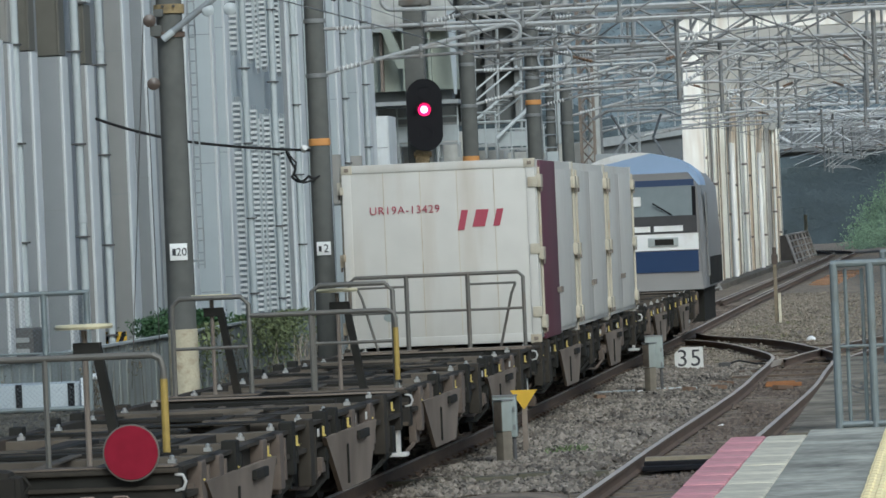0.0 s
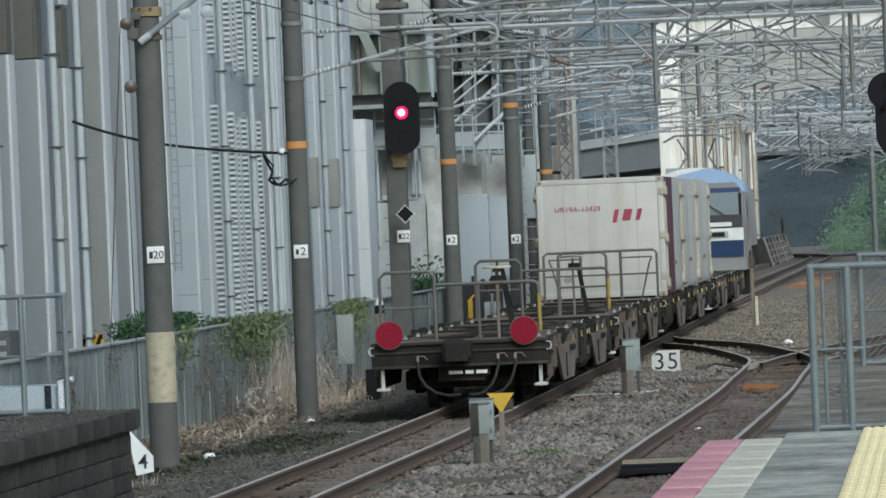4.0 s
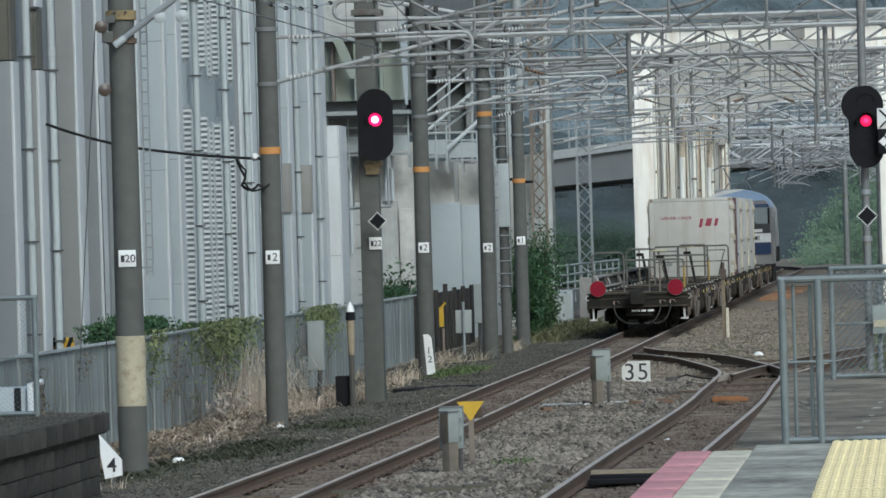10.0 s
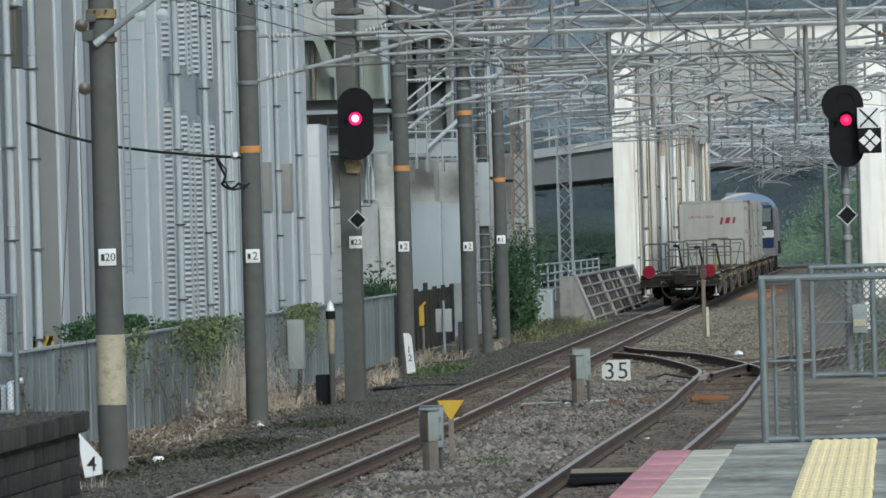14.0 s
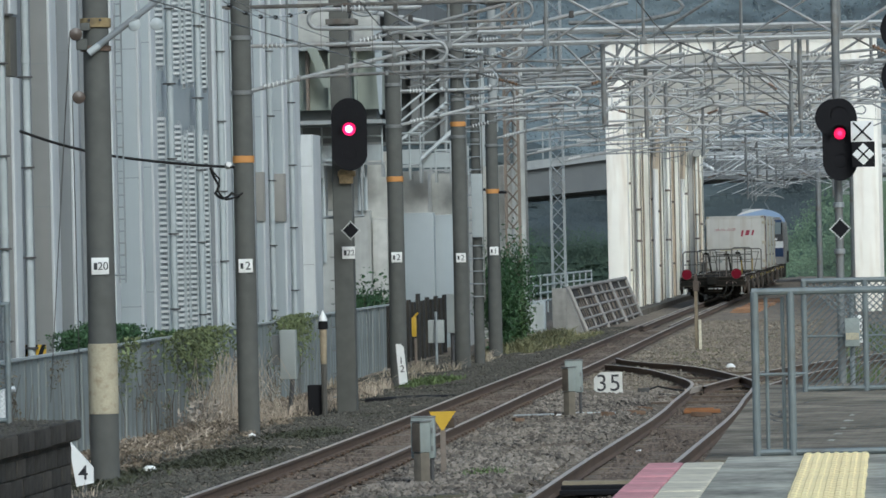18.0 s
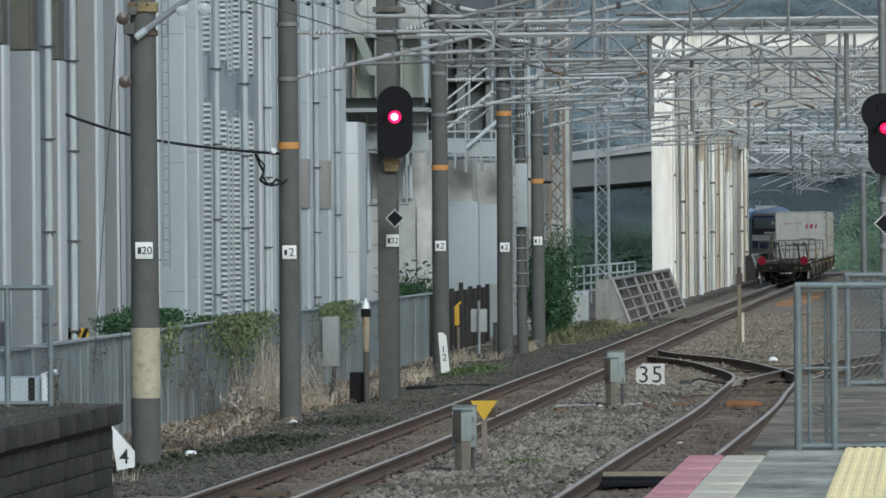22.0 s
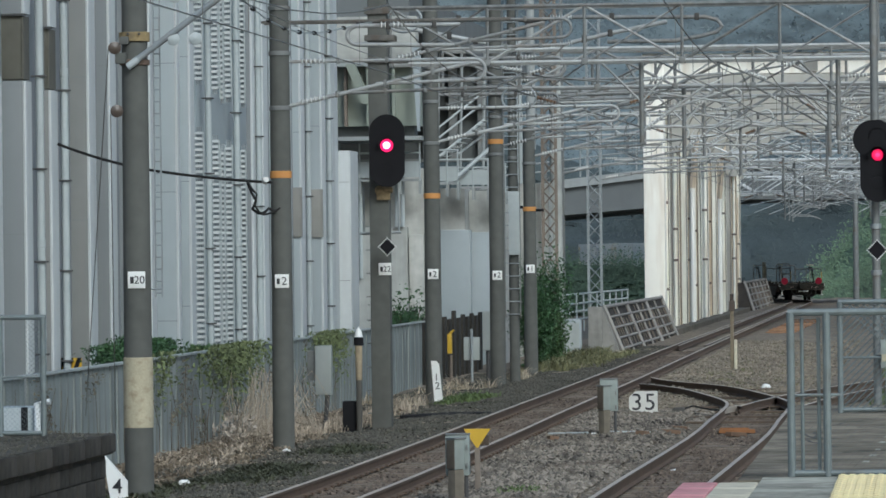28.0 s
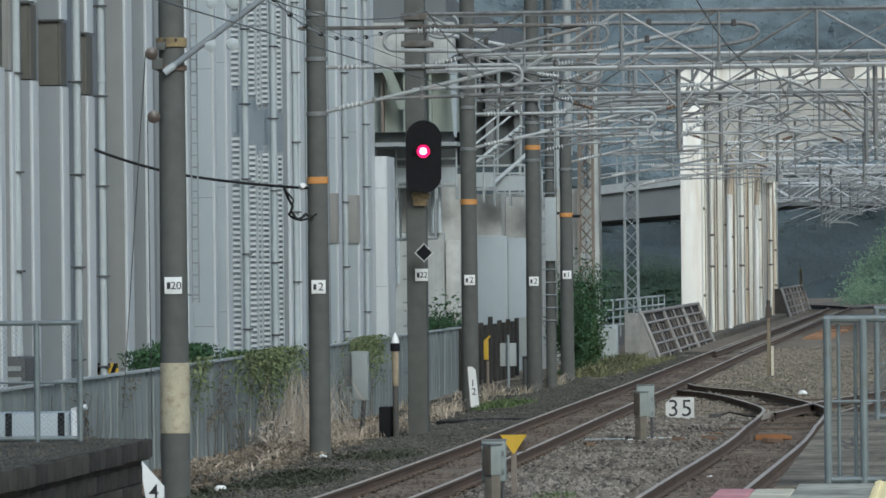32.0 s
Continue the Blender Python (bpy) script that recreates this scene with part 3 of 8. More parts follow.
post = thing("gate_post", pose(0, 0, 0), "short grey post with a rounded cap and hanging box", "post")
part("post", bm, M_GALV, post)
bm = bmesh.new()
lathe(bm, [(0.0, 0), (0.05, 0.01), (0.06, 0.06), (0.03, 0.1), (0.0, 0.11)], pose(-0.42, 51.3, 2.03), 14)
part("cap", bm, M_PIPE, post)
bm = bmesh.new()
bevel_box(bm, -0.49, 51.15, 1.53, -0.34, 51.19, 1.82, 0.01)
part("box", bm, M_CABGREEN, post, "pale grey box with a yellow label")
bm = bmesh.new()
box(bm, -0.48, 51.14, 1.6, -0.35, 51.147, 1.67)
part("label", bm, M_CREAM, post)

# ---- platform stub across the tracks ----
stub = thing("platform_stub", pose(0, 0, 0), "dark weathered end of the opposite platform", "platform", kind="structure")
bm = bmesh.new()
prism(bm, [(-8.36, -40), (-8.36, 50.6), (-16, 50.6), (-16, -40)], -0.6, 0.74, "z")
M_STUB = mat("soot_stained_blocks", (0.04, 0.036, 0.029), 0.97, vary=0.7, scale=8, bump=0.02, streak=1.1, stain=(0.115, 0.1, 0.078), obj=0.7)
part("body", bm, M_STUB, stub)
bm = bmesh.new()
prism(bm, [(-8.3, -40), (-8.3, 50.75), (-16, 50.8), (-16, -40)], 0.742, 0.95, "z")
part("coping", bm, mat("mossy_dark_asphalt", (0.054, 0.049, 0.037), 0.97, vary=0.8, scale=7, bump=0.04, stain=(0.11, 0.1, 0.076)), stub, "dark mossy coping")
rb2 = random.Random(19)
for i in range(5):
    y = 43.2 - 0.3 * (i % 2)
    while y < 50.4:
        l = min(rb2.uniform(0.5, 0.68), 50.56 - y)
        bm = bmesh.new()
        bevel_box(bm, 0, 0, 0, 0.016 + rb2.uniform(0, 0.012), l - 0.025, 0.172, 0.007)
        part("block", bm, M_STUB, stub, m=pose(-8.362, y, -0.24 + i * 0.19))
        y += l
for j in range(9):
    bm = bmesh.new()
    bevel_box(bm, 0, 0, 0, 0.03 + rb2.uniform(0, 0.012), 0.9, 0.19, 0.02)
    part("kerb_stone", bm, M_STUB, stub, m=pose(-8.302, 42.4 + j * 0.93, 0.755 + rb2.uniform(-0.006, 0.006)))
grit = np.random.default_rng(31)
stones("platform_grit", [(x, y, 0.955) for x, y in zip(grit.uniform(-10.5, -8.32, 2600), grit.uniform(40, 50.7, 2600))], 0.016, M_STONEDK, "grit and moss on the old platform", 32)
sf = mesh_fence(pose(-12.0, 50.0, 0.95), 3.15, 1.2, (0.6, 1.9, 2.68, 3.12), "rusting grey fence on the opposite platform", 0.05, 0.0012, 0.0, M_FENCE)
ac = thing("equipment_cabinet", pose(-9.35, 52.2, 0.2), "low white equipment cabinet behind the platform fence", "cabinet", "trackside cabinets")
bm = bmesh.new()
bevel_box(bm, -1.05, 0, -0.55, -0.02, 0.6, 0.98, 0.03)
part("body", bm, M_PANEL, ac)
for x in (-0.72, -0.16):
    bm = bmesh.new()
    box(bm, x, -0.012, 0.5, x + 0.07, 0.0, 0.98)
    part("slot", bm, M_BLACK, ac)
bm = bmesh.new()
tube(bm, [(0.02, -0.06, -0.4), (0.02, -0.06, 1.02), (0.16, -0.06, 1.04)], 0.035, 8)
part("pipe", bm, M_EDGE, ac)

# ---- sheet steel fence along the left ----
fence = thing("sheet_fence", pose(0, 0, 0), "weathered grey corrugated steel fence beside the track", "fence", kind="structure")
bm = bmesh.new()
prism(bm, [(-0.01, -0.262), (-0.01, 0.262), (0.012, 0.25), (0.02, 0.2), (0.014, 0.0), (0.02, -0.2), (0.012, -0.25)], -0.55, 1.2, "z")
fence_me = finish(bm, "sheet", M_SHEET)
rng = random.Random(11)
for i in range(118):
    y = 55 + i * 0.53
    part("sheet", fence_me, None, fence, m=pose(-11.85 + rng.uniform(-0.015, 0.015), y, rng.uniform(-0.015, 0.015), rng.uniform(-0.4, 0.4), rng.uniform(-0.8, 0.8), 0))
bm = bmesh.new()
box(bm, -11.88, 54.7, 1.19, -11.78, 117.6, 1.225)
part("cap_rail", bm, M_PIPE, fence, "pale capping rail")
bm = bmesh.new()
for i in range(26):
    box(bm, -12.0 + 0.06 * (i % 2), 117.7 + i * 0.62, -0.5, -11.93 + 0.06 * (i % 2), 118.24 + i * 0.62, 1.14 + 0.035 * ((i * 7) % 4) + (0.12 if i in (4, 5, 13) else 0))
part("dark_boarding", bm, mat("tarred_boards", (0.028, 0.026, 0.022), 0.95, vary=0.5, scale=6, streak=0.8, stain=(0.08, 0.07, 0.055)), fence, "dark tarred boarding at the far end", smooth=False)

# ---- clad wall of the elevated line ----
clad = thing("clad_wall", pose(0, 0, 0), "tall pale metal-clad side of the elevated railway", "building wall", kind="structure")
bm = bmesh.new()
box(bm, -15.5, 60, -0.6, -14.0, 119.3, 16)
part("backing", bm, M_PANEL2, clad)


def pilaster(y, out, material, top, bottom=-0.6, name="panel", deep=0.45, seams=True):
    """An upright folded sheet at y along the wall, standing out to x = out, its side turned to the track."""
    bm = bmesh.new()
    bevel_box(bm, -14.05, y, bottom, out - 0.012, y + deep, top, 0.012)
    p = part(name, bm, material, clad)
    # the track-facing side is coloured paler, its brighter daylight painted in
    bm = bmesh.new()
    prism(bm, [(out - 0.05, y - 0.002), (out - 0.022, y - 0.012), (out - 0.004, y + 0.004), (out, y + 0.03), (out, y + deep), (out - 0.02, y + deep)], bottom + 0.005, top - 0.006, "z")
    part("side_sheet", bm, material if material in (M_DIRTY, M_BEIGE) else M_FOLD, p, "folded side of the sheet, daylight painted in")
    if seams:
        z = bottom + 1.1 + (y * 7.3) % 1.7
        while z < min(top, 8):
            bm = bmesh.new()
            box(bm, -13.99, y - 0.006, z, out - 0.03, y - 0.001, z + 0.012)
            part("seam", bm, M_SEAM, p)
            z += 2.35
    return p


def downpipe(y, start, r=0.065, top=16, gap=1.45, x=-13.8):
    bm = bmesh.new()
    tube(bm, [(x, y, -0.3), (x, y, top)], r, 12)
    p = part("downpipe", bm, M_PIPE, clad, "pale grey drain pipe")
    z = start
    while z < top:
        bm = bmesh.new()
        bevel_box(bm, x - r * 1.9, y - r - 0.03, z, x + r * 1.6, y + r, z + 0.028, 0.006)
        tube(bm, [(x - r * 1.5, y - r - 0.03, z + 0.014), (x - r * 1.5, y - r - 0.07, z + 0.014)], 0.012, 5)
        part("bracket", bm, M_BRACKET, p)
        if int(z * 10) % 3 == 0:
            bm = bmesh.new()
            lathe(bm, [(r, -0.07), (r * 1.14, -0.065), (r * 1.14, 0.065), (r, 0.07)], pose(x, y, z + 0.3), 12)
            part("socket", bm, M_PIPE, p)
        z += gap


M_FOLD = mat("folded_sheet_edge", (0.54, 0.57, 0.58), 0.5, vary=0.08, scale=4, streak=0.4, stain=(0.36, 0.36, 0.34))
M_SEAM = mat("dull_seam", (0.2, 0.215, 0.225), 0.7, vary=0.1)
M_WARM = mat("warm_grey_cladding", (0.225, 0.231, 0.23), 0.6, vary=0.1, scale=2.5, streak=0.5, stain=(0.27, 0.26, 0.24))
M_DIRTY = mat("soiled_beige_cladding", (0.105, 0.102, 0.085), 0.75, vary=0.2, scale=5, streak=0.6, stain=(0.09, 0.085, 0.07))
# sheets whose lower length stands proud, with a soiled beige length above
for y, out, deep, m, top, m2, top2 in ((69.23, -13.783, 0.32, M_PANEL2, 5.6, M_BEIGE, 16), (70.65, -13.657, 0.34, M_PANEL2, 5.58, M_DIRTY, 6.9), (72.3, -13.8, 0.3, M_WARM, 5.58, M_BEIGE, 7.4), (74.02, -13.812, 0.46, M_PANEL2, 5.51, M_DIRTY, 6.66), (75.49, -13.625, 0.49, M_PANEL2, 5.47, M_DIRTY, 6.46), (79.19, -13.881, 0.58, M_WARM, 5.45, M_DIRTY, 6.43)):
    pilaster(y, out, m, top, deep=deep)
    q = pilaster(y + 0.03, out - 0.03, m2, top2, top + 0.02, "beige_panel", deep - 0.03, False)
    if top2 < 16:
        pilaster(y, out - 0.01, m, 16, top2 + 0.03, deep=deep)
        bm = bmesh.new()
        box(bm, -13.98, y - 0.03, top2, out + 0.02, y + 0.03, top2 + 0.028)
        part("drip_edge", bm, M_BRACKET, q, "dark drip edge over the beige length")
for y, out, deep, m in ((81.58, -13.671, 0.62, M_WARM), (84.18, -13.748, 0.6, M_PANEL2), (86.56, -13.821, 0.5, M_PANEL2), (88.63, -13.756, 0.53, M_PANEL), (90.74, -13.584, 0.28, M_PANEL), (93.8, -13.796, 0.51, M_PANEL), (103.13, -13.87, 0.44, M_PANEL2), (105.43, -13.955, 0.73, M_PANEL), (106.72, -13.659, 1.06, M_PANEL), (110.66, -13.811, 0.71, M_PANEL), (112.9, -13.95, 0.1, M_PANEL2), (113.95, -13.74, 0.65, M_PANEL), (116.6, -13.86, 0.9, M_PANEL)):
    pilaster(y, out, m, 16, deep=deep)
bm = bmesh.new()
bevel_box(bm, -14.02, 95.7, -0.5, -13.985, 103.0, 16, 0.008)
part("cable_backing", bm, M_PANEL, clad, "flat pale sheet behind the cable ladders")
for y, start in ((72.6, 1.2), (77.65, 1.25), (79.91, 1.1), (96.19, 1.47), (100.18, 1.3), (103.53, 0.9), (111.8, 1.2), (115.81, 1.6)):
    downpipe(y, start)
pilaster(119.23, -13.69, M_FOLD, 5.29, name="concrete_base", deep=1.5)
bm = bmesh.new()
bevel_box(bm, -14.02, 117.6, -0.5, -13.985, 119.2, 16, 0.008)
part("end_sheet", bm, M_EDGE, clad, "flat pale sheet at the wall's end")
for y, out, lo, hi in ((110.62, -13.8, 3.2, 4.3), (113.9, -13.73, 3.2, 4.3)):
    pilaster(y, out, M_BEIGE, hi, lo, "beige_panel", 0.1, False)


def cable_ladder(y, z0, z1, w=0.14):
    """A white cable ladder with close rungs up the wall, its cables behind."""
    lad = thing("cable_ladder", pose(-13.9, y, 0), "white cable ladder fixed up the clad wall", "cable ladder", "cable ladders on the wall")
    for x in (0, w):
        bm = bmesh.new()
        box(bm, x - 0.012, -0.03, z0, x + 0.012, 0.03, z1)
        part("stile", bm, M_PIPE, lad)
    for k in range(3):
        bm = bmesh.new()
        tube(bm, [(w * (0.25 + 0.25 * k), 0.05, z0 - 0.1), (w * (0.25 + 0.25 * k), 0.05, z1 + 0.1)], 0.014, 5)
        part("cable", bm, M_GALV, lad, "grey cable behind the rungs")
    me = bmesh.new()
    box(me, 0.0, -0.02, 0, w, 0.02, 0.05)
    me = finish(me, "rung", M_FOLD)
    z = z0
    while z < z1:
        part("rung", me, None, lad, m=pose(0, 0, z))
        z += 0.105


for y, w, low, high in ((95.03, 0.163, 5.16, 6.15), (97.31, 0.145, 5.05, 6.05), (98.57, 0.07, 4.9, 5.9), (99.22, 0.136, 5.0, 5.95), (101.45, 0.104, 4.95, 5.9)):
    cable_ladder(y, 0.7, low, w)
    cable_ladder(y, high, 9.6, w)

# ---- concrete piers and steelwork of the elevated line ----
M_PIER = mat("stained_pier_concrete", (0.42, 0.425, 0.4), 0.92, vary=0.35, scale=3.5, bump=0.01, streak=0.6, stain=(0.19, 0.18, 0.15))
# Darkened steel: the shade under the elevated deck is put into its colour.
M_STEELSHADE = mat("shaded_steel", (0.1, 0.108, 0.108), 0.8, vary=0.25, scale=2, streak=0.5)
piers = thing("viaduct_piers", pose(0, 0, 0), "weathered concrete piers under the elevated railway", "viaduct", kind="structure")
for x0, x1, y0, y1, z0, z1, m, nm, lab in (
        (-17.0, -12.81, 128, 130.5, -0.6, 5.0, M_PIER, "pier", ""), (-15.2, -13.22, 127.6, 127.98, -0.6, 3.51, M_CONC, "steel_jacket", "pale painted lower jacket"), (-13.2, -12.83, 127.75, 127.98, -0.6, 3.3, M_PIER, "steel_jacket", "grey painted lower jacket"),
        (-13.9, -12.87, 140.0, 143, -0.6, 4.65, M_PIER, "pier", ""), (-12.86, -11.95, 141.0, 144, -0.6, 4.58, M_PIER, "pier", ""),
        (-13.95, -12.69, 139.5, 139.97, -0.6, 3.48, M_PANEL, "steel_jacket", "pale painted lower jacket"), (-12.75, -11.9, 140.3, 140.97, -0.6, 3.41, M_PANEL, "steel_jacket", "pale painted lower jacket"),
        (-12.5, -11.3, 150.5, 153, -0.6, 4.9, M_PIER, "pier", ""), (-11.9, -11.28, 150.1, 150.45, -0.6, 3.0, M_CONC, "steel_jacket", "pale painted lower jacket")):
    bm = bmesh.new()
    bevel_box(bm, x0, y0, z0, x1, y1, z1, 0.04)
    part(nm, bm, m, piers, lab)
for x, z0, z1 in ((-13.47, 3.5, 4.9), (-13.32, 3.5, 4.9), (-14.4, 2.2, 4.9)):
    bm = bmesh.new()
    tube(bm, [(x, 127.5, z0), (x, 127.5, z1)], 0.05, 8)
    part("drain_pipe", bm, M_PIPE, piers)
bm = bmesh.new()
box(bm, -30, 170, -0.6, -12.4, 170.6, 5.0)
part("rear_wall", bm, M_BRIDGE, piers)
gird = thing("plate_girder", pose(0, 0, 0), "olive green plate girder with pale stiffeners", "bridge girder", kind="structure")
bm = bmesh.new()
box(bm, -24, 126.3, 6.05, -12.75, 127.2, 7.55)
part("web", bm, M_GREENST, gird)
for z, m in ((5.68, M_STEELGREY), (7.55, M_STEELGREY)):
    bm = bmesh.new()
    box(bm, -24, 125.9, z, -12.68, 127.6, z + 0.1)
    part("flange", bm, m, gird)
# A solid dark strip stands where shade lies under the girder.
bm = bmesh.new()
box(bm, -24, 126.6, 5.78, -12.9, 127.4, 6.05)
part("bearing_recess", bm, M_STEELSHADE, gird, "dark strip for the shade over the bearings")
for x in (-14.62, -14.05, -13.4):
    bm = bmesh.new()
    box(bm, x, 126.0, 6.05, x + 0.07, 126.3, 7.55)
    part("stiffener", bm, M_RUSTY if x < -14.5 else M_GREENST, gird)
bm = bmesh.new()
prism(bm, [(-12.74, 5.9), (-12.68, 5.9), (-12.64, 8.1), (-12.86, 8.1), (-12.8, 7.0)], 125.7, 125.85, "y")
part("end_upright", bm, M_PANEL, gird, "pale tapered end upright")
bm = bmesh.new()
prism(bm, [(-14.55, 7.6), (-14.3, 7.6), (-13.98, 6.85), (-13.98, 6.6), (-14.12, 6.6)], 125.7, 125.85, "y")
part("gusset", bm, M_GREENST, gird, "olive slanting gusset")
bm = bmesh.new()
bevel_box(bm, -17.0, 127.9, 7.66, -12.95, 128.45, 8.9, 0.03)
part("bearing_block", bm, M_PIER, gird)
bm = bmesh.new()
box(bm, -30, 128.5, 8.6, -13.2, 170, 9.6)
part("deck", bm, M_BRIDGE, gird)
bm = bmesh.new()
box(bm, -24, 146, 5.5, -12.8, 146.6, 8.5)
rg = part("rear_girder", bm, M_STEELSHADE, gird, "girder behind the walkway, shade in its colour")
for x0, x1 in ((-13.84, -13.6), (-13.0, -12.8), (-14.6, -14.45)):
    bm = bmesh.new()
    box(bm, x0, 145.7, 5.6, x1, 145.95, 8.4)
    part("stiffener", bm, M_GALVD, rg)
for z in (5.5, 7.0, 8.4):
    bm = bmesh.new()
    box(bm, -24, 145.5, z, -12.7, 145.98, z + 0.09)
    part("flange", bm, M_GALVD, rg)
bm = bmesh.new()
bevel_box(bm, -12.31, 150, 4.9, -12.06, 150.3, 9.2, 0.02)
part("pale_post", bm, M_PIPE, gird)

stair = thing("inspection_walkway", pose(0, 0, 0), "grey steel inspection walkway with railings and steps", "walkway")
for x0, x1, y, z, tall in ((-14.9, -12.79, 127.0, 4.66, 1.0), (-13.5, -12.85, 138.0, 4.72, 0.95), (-13.0, -12.1, 139.0, 4.62, 0.8), (-12.1, -11.7, 140.0, 4.5, 0.8)):
    bm = bmesh.new()
    box(bm, x0, y, z, x1, y + 0.35, z + 0.06)
    part("deck", bm, M_STEELGREY, stair)
    bm = bmesh.new()
    box(bm, x0, y - 0.012, z + 0.1, x1 - 0.03, y + 0.01, z + 0.5)
    part("kick_panel", bm, M_PIPE, stair)
    for zz in (0.72 * tall, tall):
        bm = bmesh.new()
        tube(bm, [(x0, y, z + zz), (x1, y, z + zz)], 0.03, 6)
        part("rail", bm, M_PIPE, stair)
    n = max(2, int((x1 - x0) / 0.45))
    for k in range(n + 1):
        x = x0 + 0.03 + (x1 - x0 - 0.06) * k / n
        bm = bmesh.new()
        tube(bm, [(x, y, z), (x, y, z + tall)], 0.025, 6)
        part("post", bm, M_PIPE, stair)
        bm = bmesh.new()
        prism(bm, [(x - 0.035, z - 0.32), (x + 0.035, z - 0.32), (x + 0.035, z), (x - 0.035, z)], y, y + 0.32, "y")
        part("bracket", bm, M_STEELGREY, stair)
for a, b, r in (((-13.49, 138.6, 5.46), (-12.25, 139.4, 6.51), 0.06), ((-12.94, 138.8, 5.58), (-12.25, 139.4, 6.12), 0.035), ((-12.94, 138.6, 4.95), (-12.0, 139.4, 5.82), 0.06), ((-13.6, 138.6, 6.2), (-12.4, 139.4, 7.2), 0.03), ((-13.55, 138.6, 5.95), (-12.35, 139.4, 6.95), 0.03)):
    bm = bmesh.new()
    tube(bm, [a, b], r, 6)
    part("stringer", bm, M_PIPE, stair)
for i in range(9):
    u = i / 8
    bm = bmesh.new()
    bevel_box(bm, -13.4 + 1.15 * u, 138.5, 5.5 + 0.95 * u, -13.15 + 1.15 * u, 139.3, 5.53 + 0.95 * u, 0.006)
    part("step", bm, M_STEELGREY, stair)
for x in (-13.75, -13.1, -12.45):
    bm = bmesh.new()
    tube(bm, [(x, 141, 4.6), (x + 0.1, 141, 8.6)], 0.045, 6)
    part("hanger", bm, M_STEELGREY, stair)

# ---- white frames of the viaduct that straddles the main track ----
portal = thing("straddling_viaduct", pose(0, 0, 0), "white painted concrete frames of the viaduct over the track", "viaduct", kind="structure")
M_PALE = mat("greenish_white_frame", (0.92, 0.9, 0.79), 0.7, vary=0.1, scale=2, streak=0.9, stain=(0.42, 0.33, 0.22))
# Frames behind the first are greyed, the shade inside the viaduct painted in.
M_INNER = mat("greyed_inner_frame", (0.43, 0.42, 0.38), 0.8, vary=0.15, scale=1.2, streak=0.6, stain=(0.3, 0.26, 0.21))
XL = -9.5
for i, y in enumerate([182.5 + 8.6 * q for q in range(10)]):
    if i == 0:
        bm = bmesh.new()
        bevel_box(bm, XL - 0.76, y, -0.6, XL, y + 0.95, 10.05, 0.05)
        part("column", bm, M_PORTAL, portal)
    bm = bmesh.new()
    bevel_box(bm, -1.33, y, -0.6, -0.4, y + 0.95, 10.05, 0.05)
    part("column", bm, M_PORTAL, portal)
    bm = bmesh.new()
    if i == 0:
        prism(bm, [(XL, 10.0), (XL, 8.8), (-8.3, 9.25), (-2.6, 9.25), (-1.33, 8.8), (-1.33, 10.0)], y + 0.05, y + 0.9, "y")
    else:
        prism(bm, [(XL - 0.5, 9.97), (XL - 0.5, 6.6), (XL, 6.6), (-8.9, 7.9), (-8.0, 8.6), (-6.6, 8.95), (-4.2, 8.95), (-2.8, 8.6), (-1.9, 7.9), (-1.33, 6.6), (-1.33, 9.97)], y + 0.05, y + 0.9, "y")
    part("beam", bm, M_PORTAL if i == 0 else M_INNER, portal, smooth=False)
kinds = (M_PALE, M_INNER, M_PALE, M_PORTAL2, M_PALE, M_INNER, M_PORTAL2, M_PALE, M_PORTAL, M_PORTAL2, M_PALE, M_PORTAL2, M_PALE, M_INNER, M_PORTAL2, M_PALE)
for i, y in enumerate((185.6, 189.0, 193.0, 196.0, 199.4, 204.2, 209.3, 213.5, 218.7, 223.7, 228.0, 232.5, 238.0, 245.0, 252.0, 258.6)):
    out = XL - (0.0, 0.05, 0.02, 0.08)[i % 4]
    bm = bmesh.new()
    bevel_box(bm, XL - 0.7, y, -0.6, out, y + 0.5, (9.2, 9.9, 8.6, 9.6, 9.85)[i % 5], 0.03)
    p = part("pilaster", bm, kinds[i], portal)
    bm = bmesh.new()
    bevel_box(bm, out - 0.035, y - 0.03, -0.5, out - 0.008, y - 0.003, (8.4, 9.6, 7.8)[i % 3], 0.01)
    part("joint", bm, M_RUSTY, p, "dark open joint")
    if i % 3 != 1:
        bm = bmesh.new()
        tube(bm, [(out - 0.13 - 0.03 * (i % 2), y - 0.12, -0.2), (out - 0.13 - 0.03 * (i % 2), y - 0.12, (7.9, 6.3, 8.8, 5.6)[i % 4])], 0.06, 8)
        q = part("downpipe", bm, (M_PALE, M_PORTAL2)[i % 2], p)
        for z in (1.4 + 0.53 * (i % 3), 4.6 - 0.47 * (i % 4)):
            bm = bmesh.new()
            box(bm, out - 0.25, y - 0.19, z, out - 0.04, y - 0.03, z + 0.09)
            part("bracket", bm, M_RUSTY, q)
for y, top in ((203.6, 5.5), (230.2, 5.35)):
    bm = bmesh.new()
    tube(bm, [(XL + 0.03, y, -0.3), (XL + 0.03, y, top)], 0.1, 10)
    part("white_pipe", bm, M_PORTAL, portal, "bright white drain pipe")
    bm = bmesh.new()
    tube(bm, [(XL + 0.03, y, top - 0.1), (XL + 0.32, y + 0.3, 8.9)], 0.13, 6)
    part("raking_strut", bm, M_PORTAL2, portal)
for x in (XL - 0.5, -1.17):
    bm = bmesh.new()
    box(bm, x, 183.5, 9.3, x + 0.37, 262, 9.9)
    part("side_beam", bm, M_INNER, portal)
bm = bmesh.new()
box(bm, -14.8, 182.0, 10.07, 12, 182.45, 10.3)
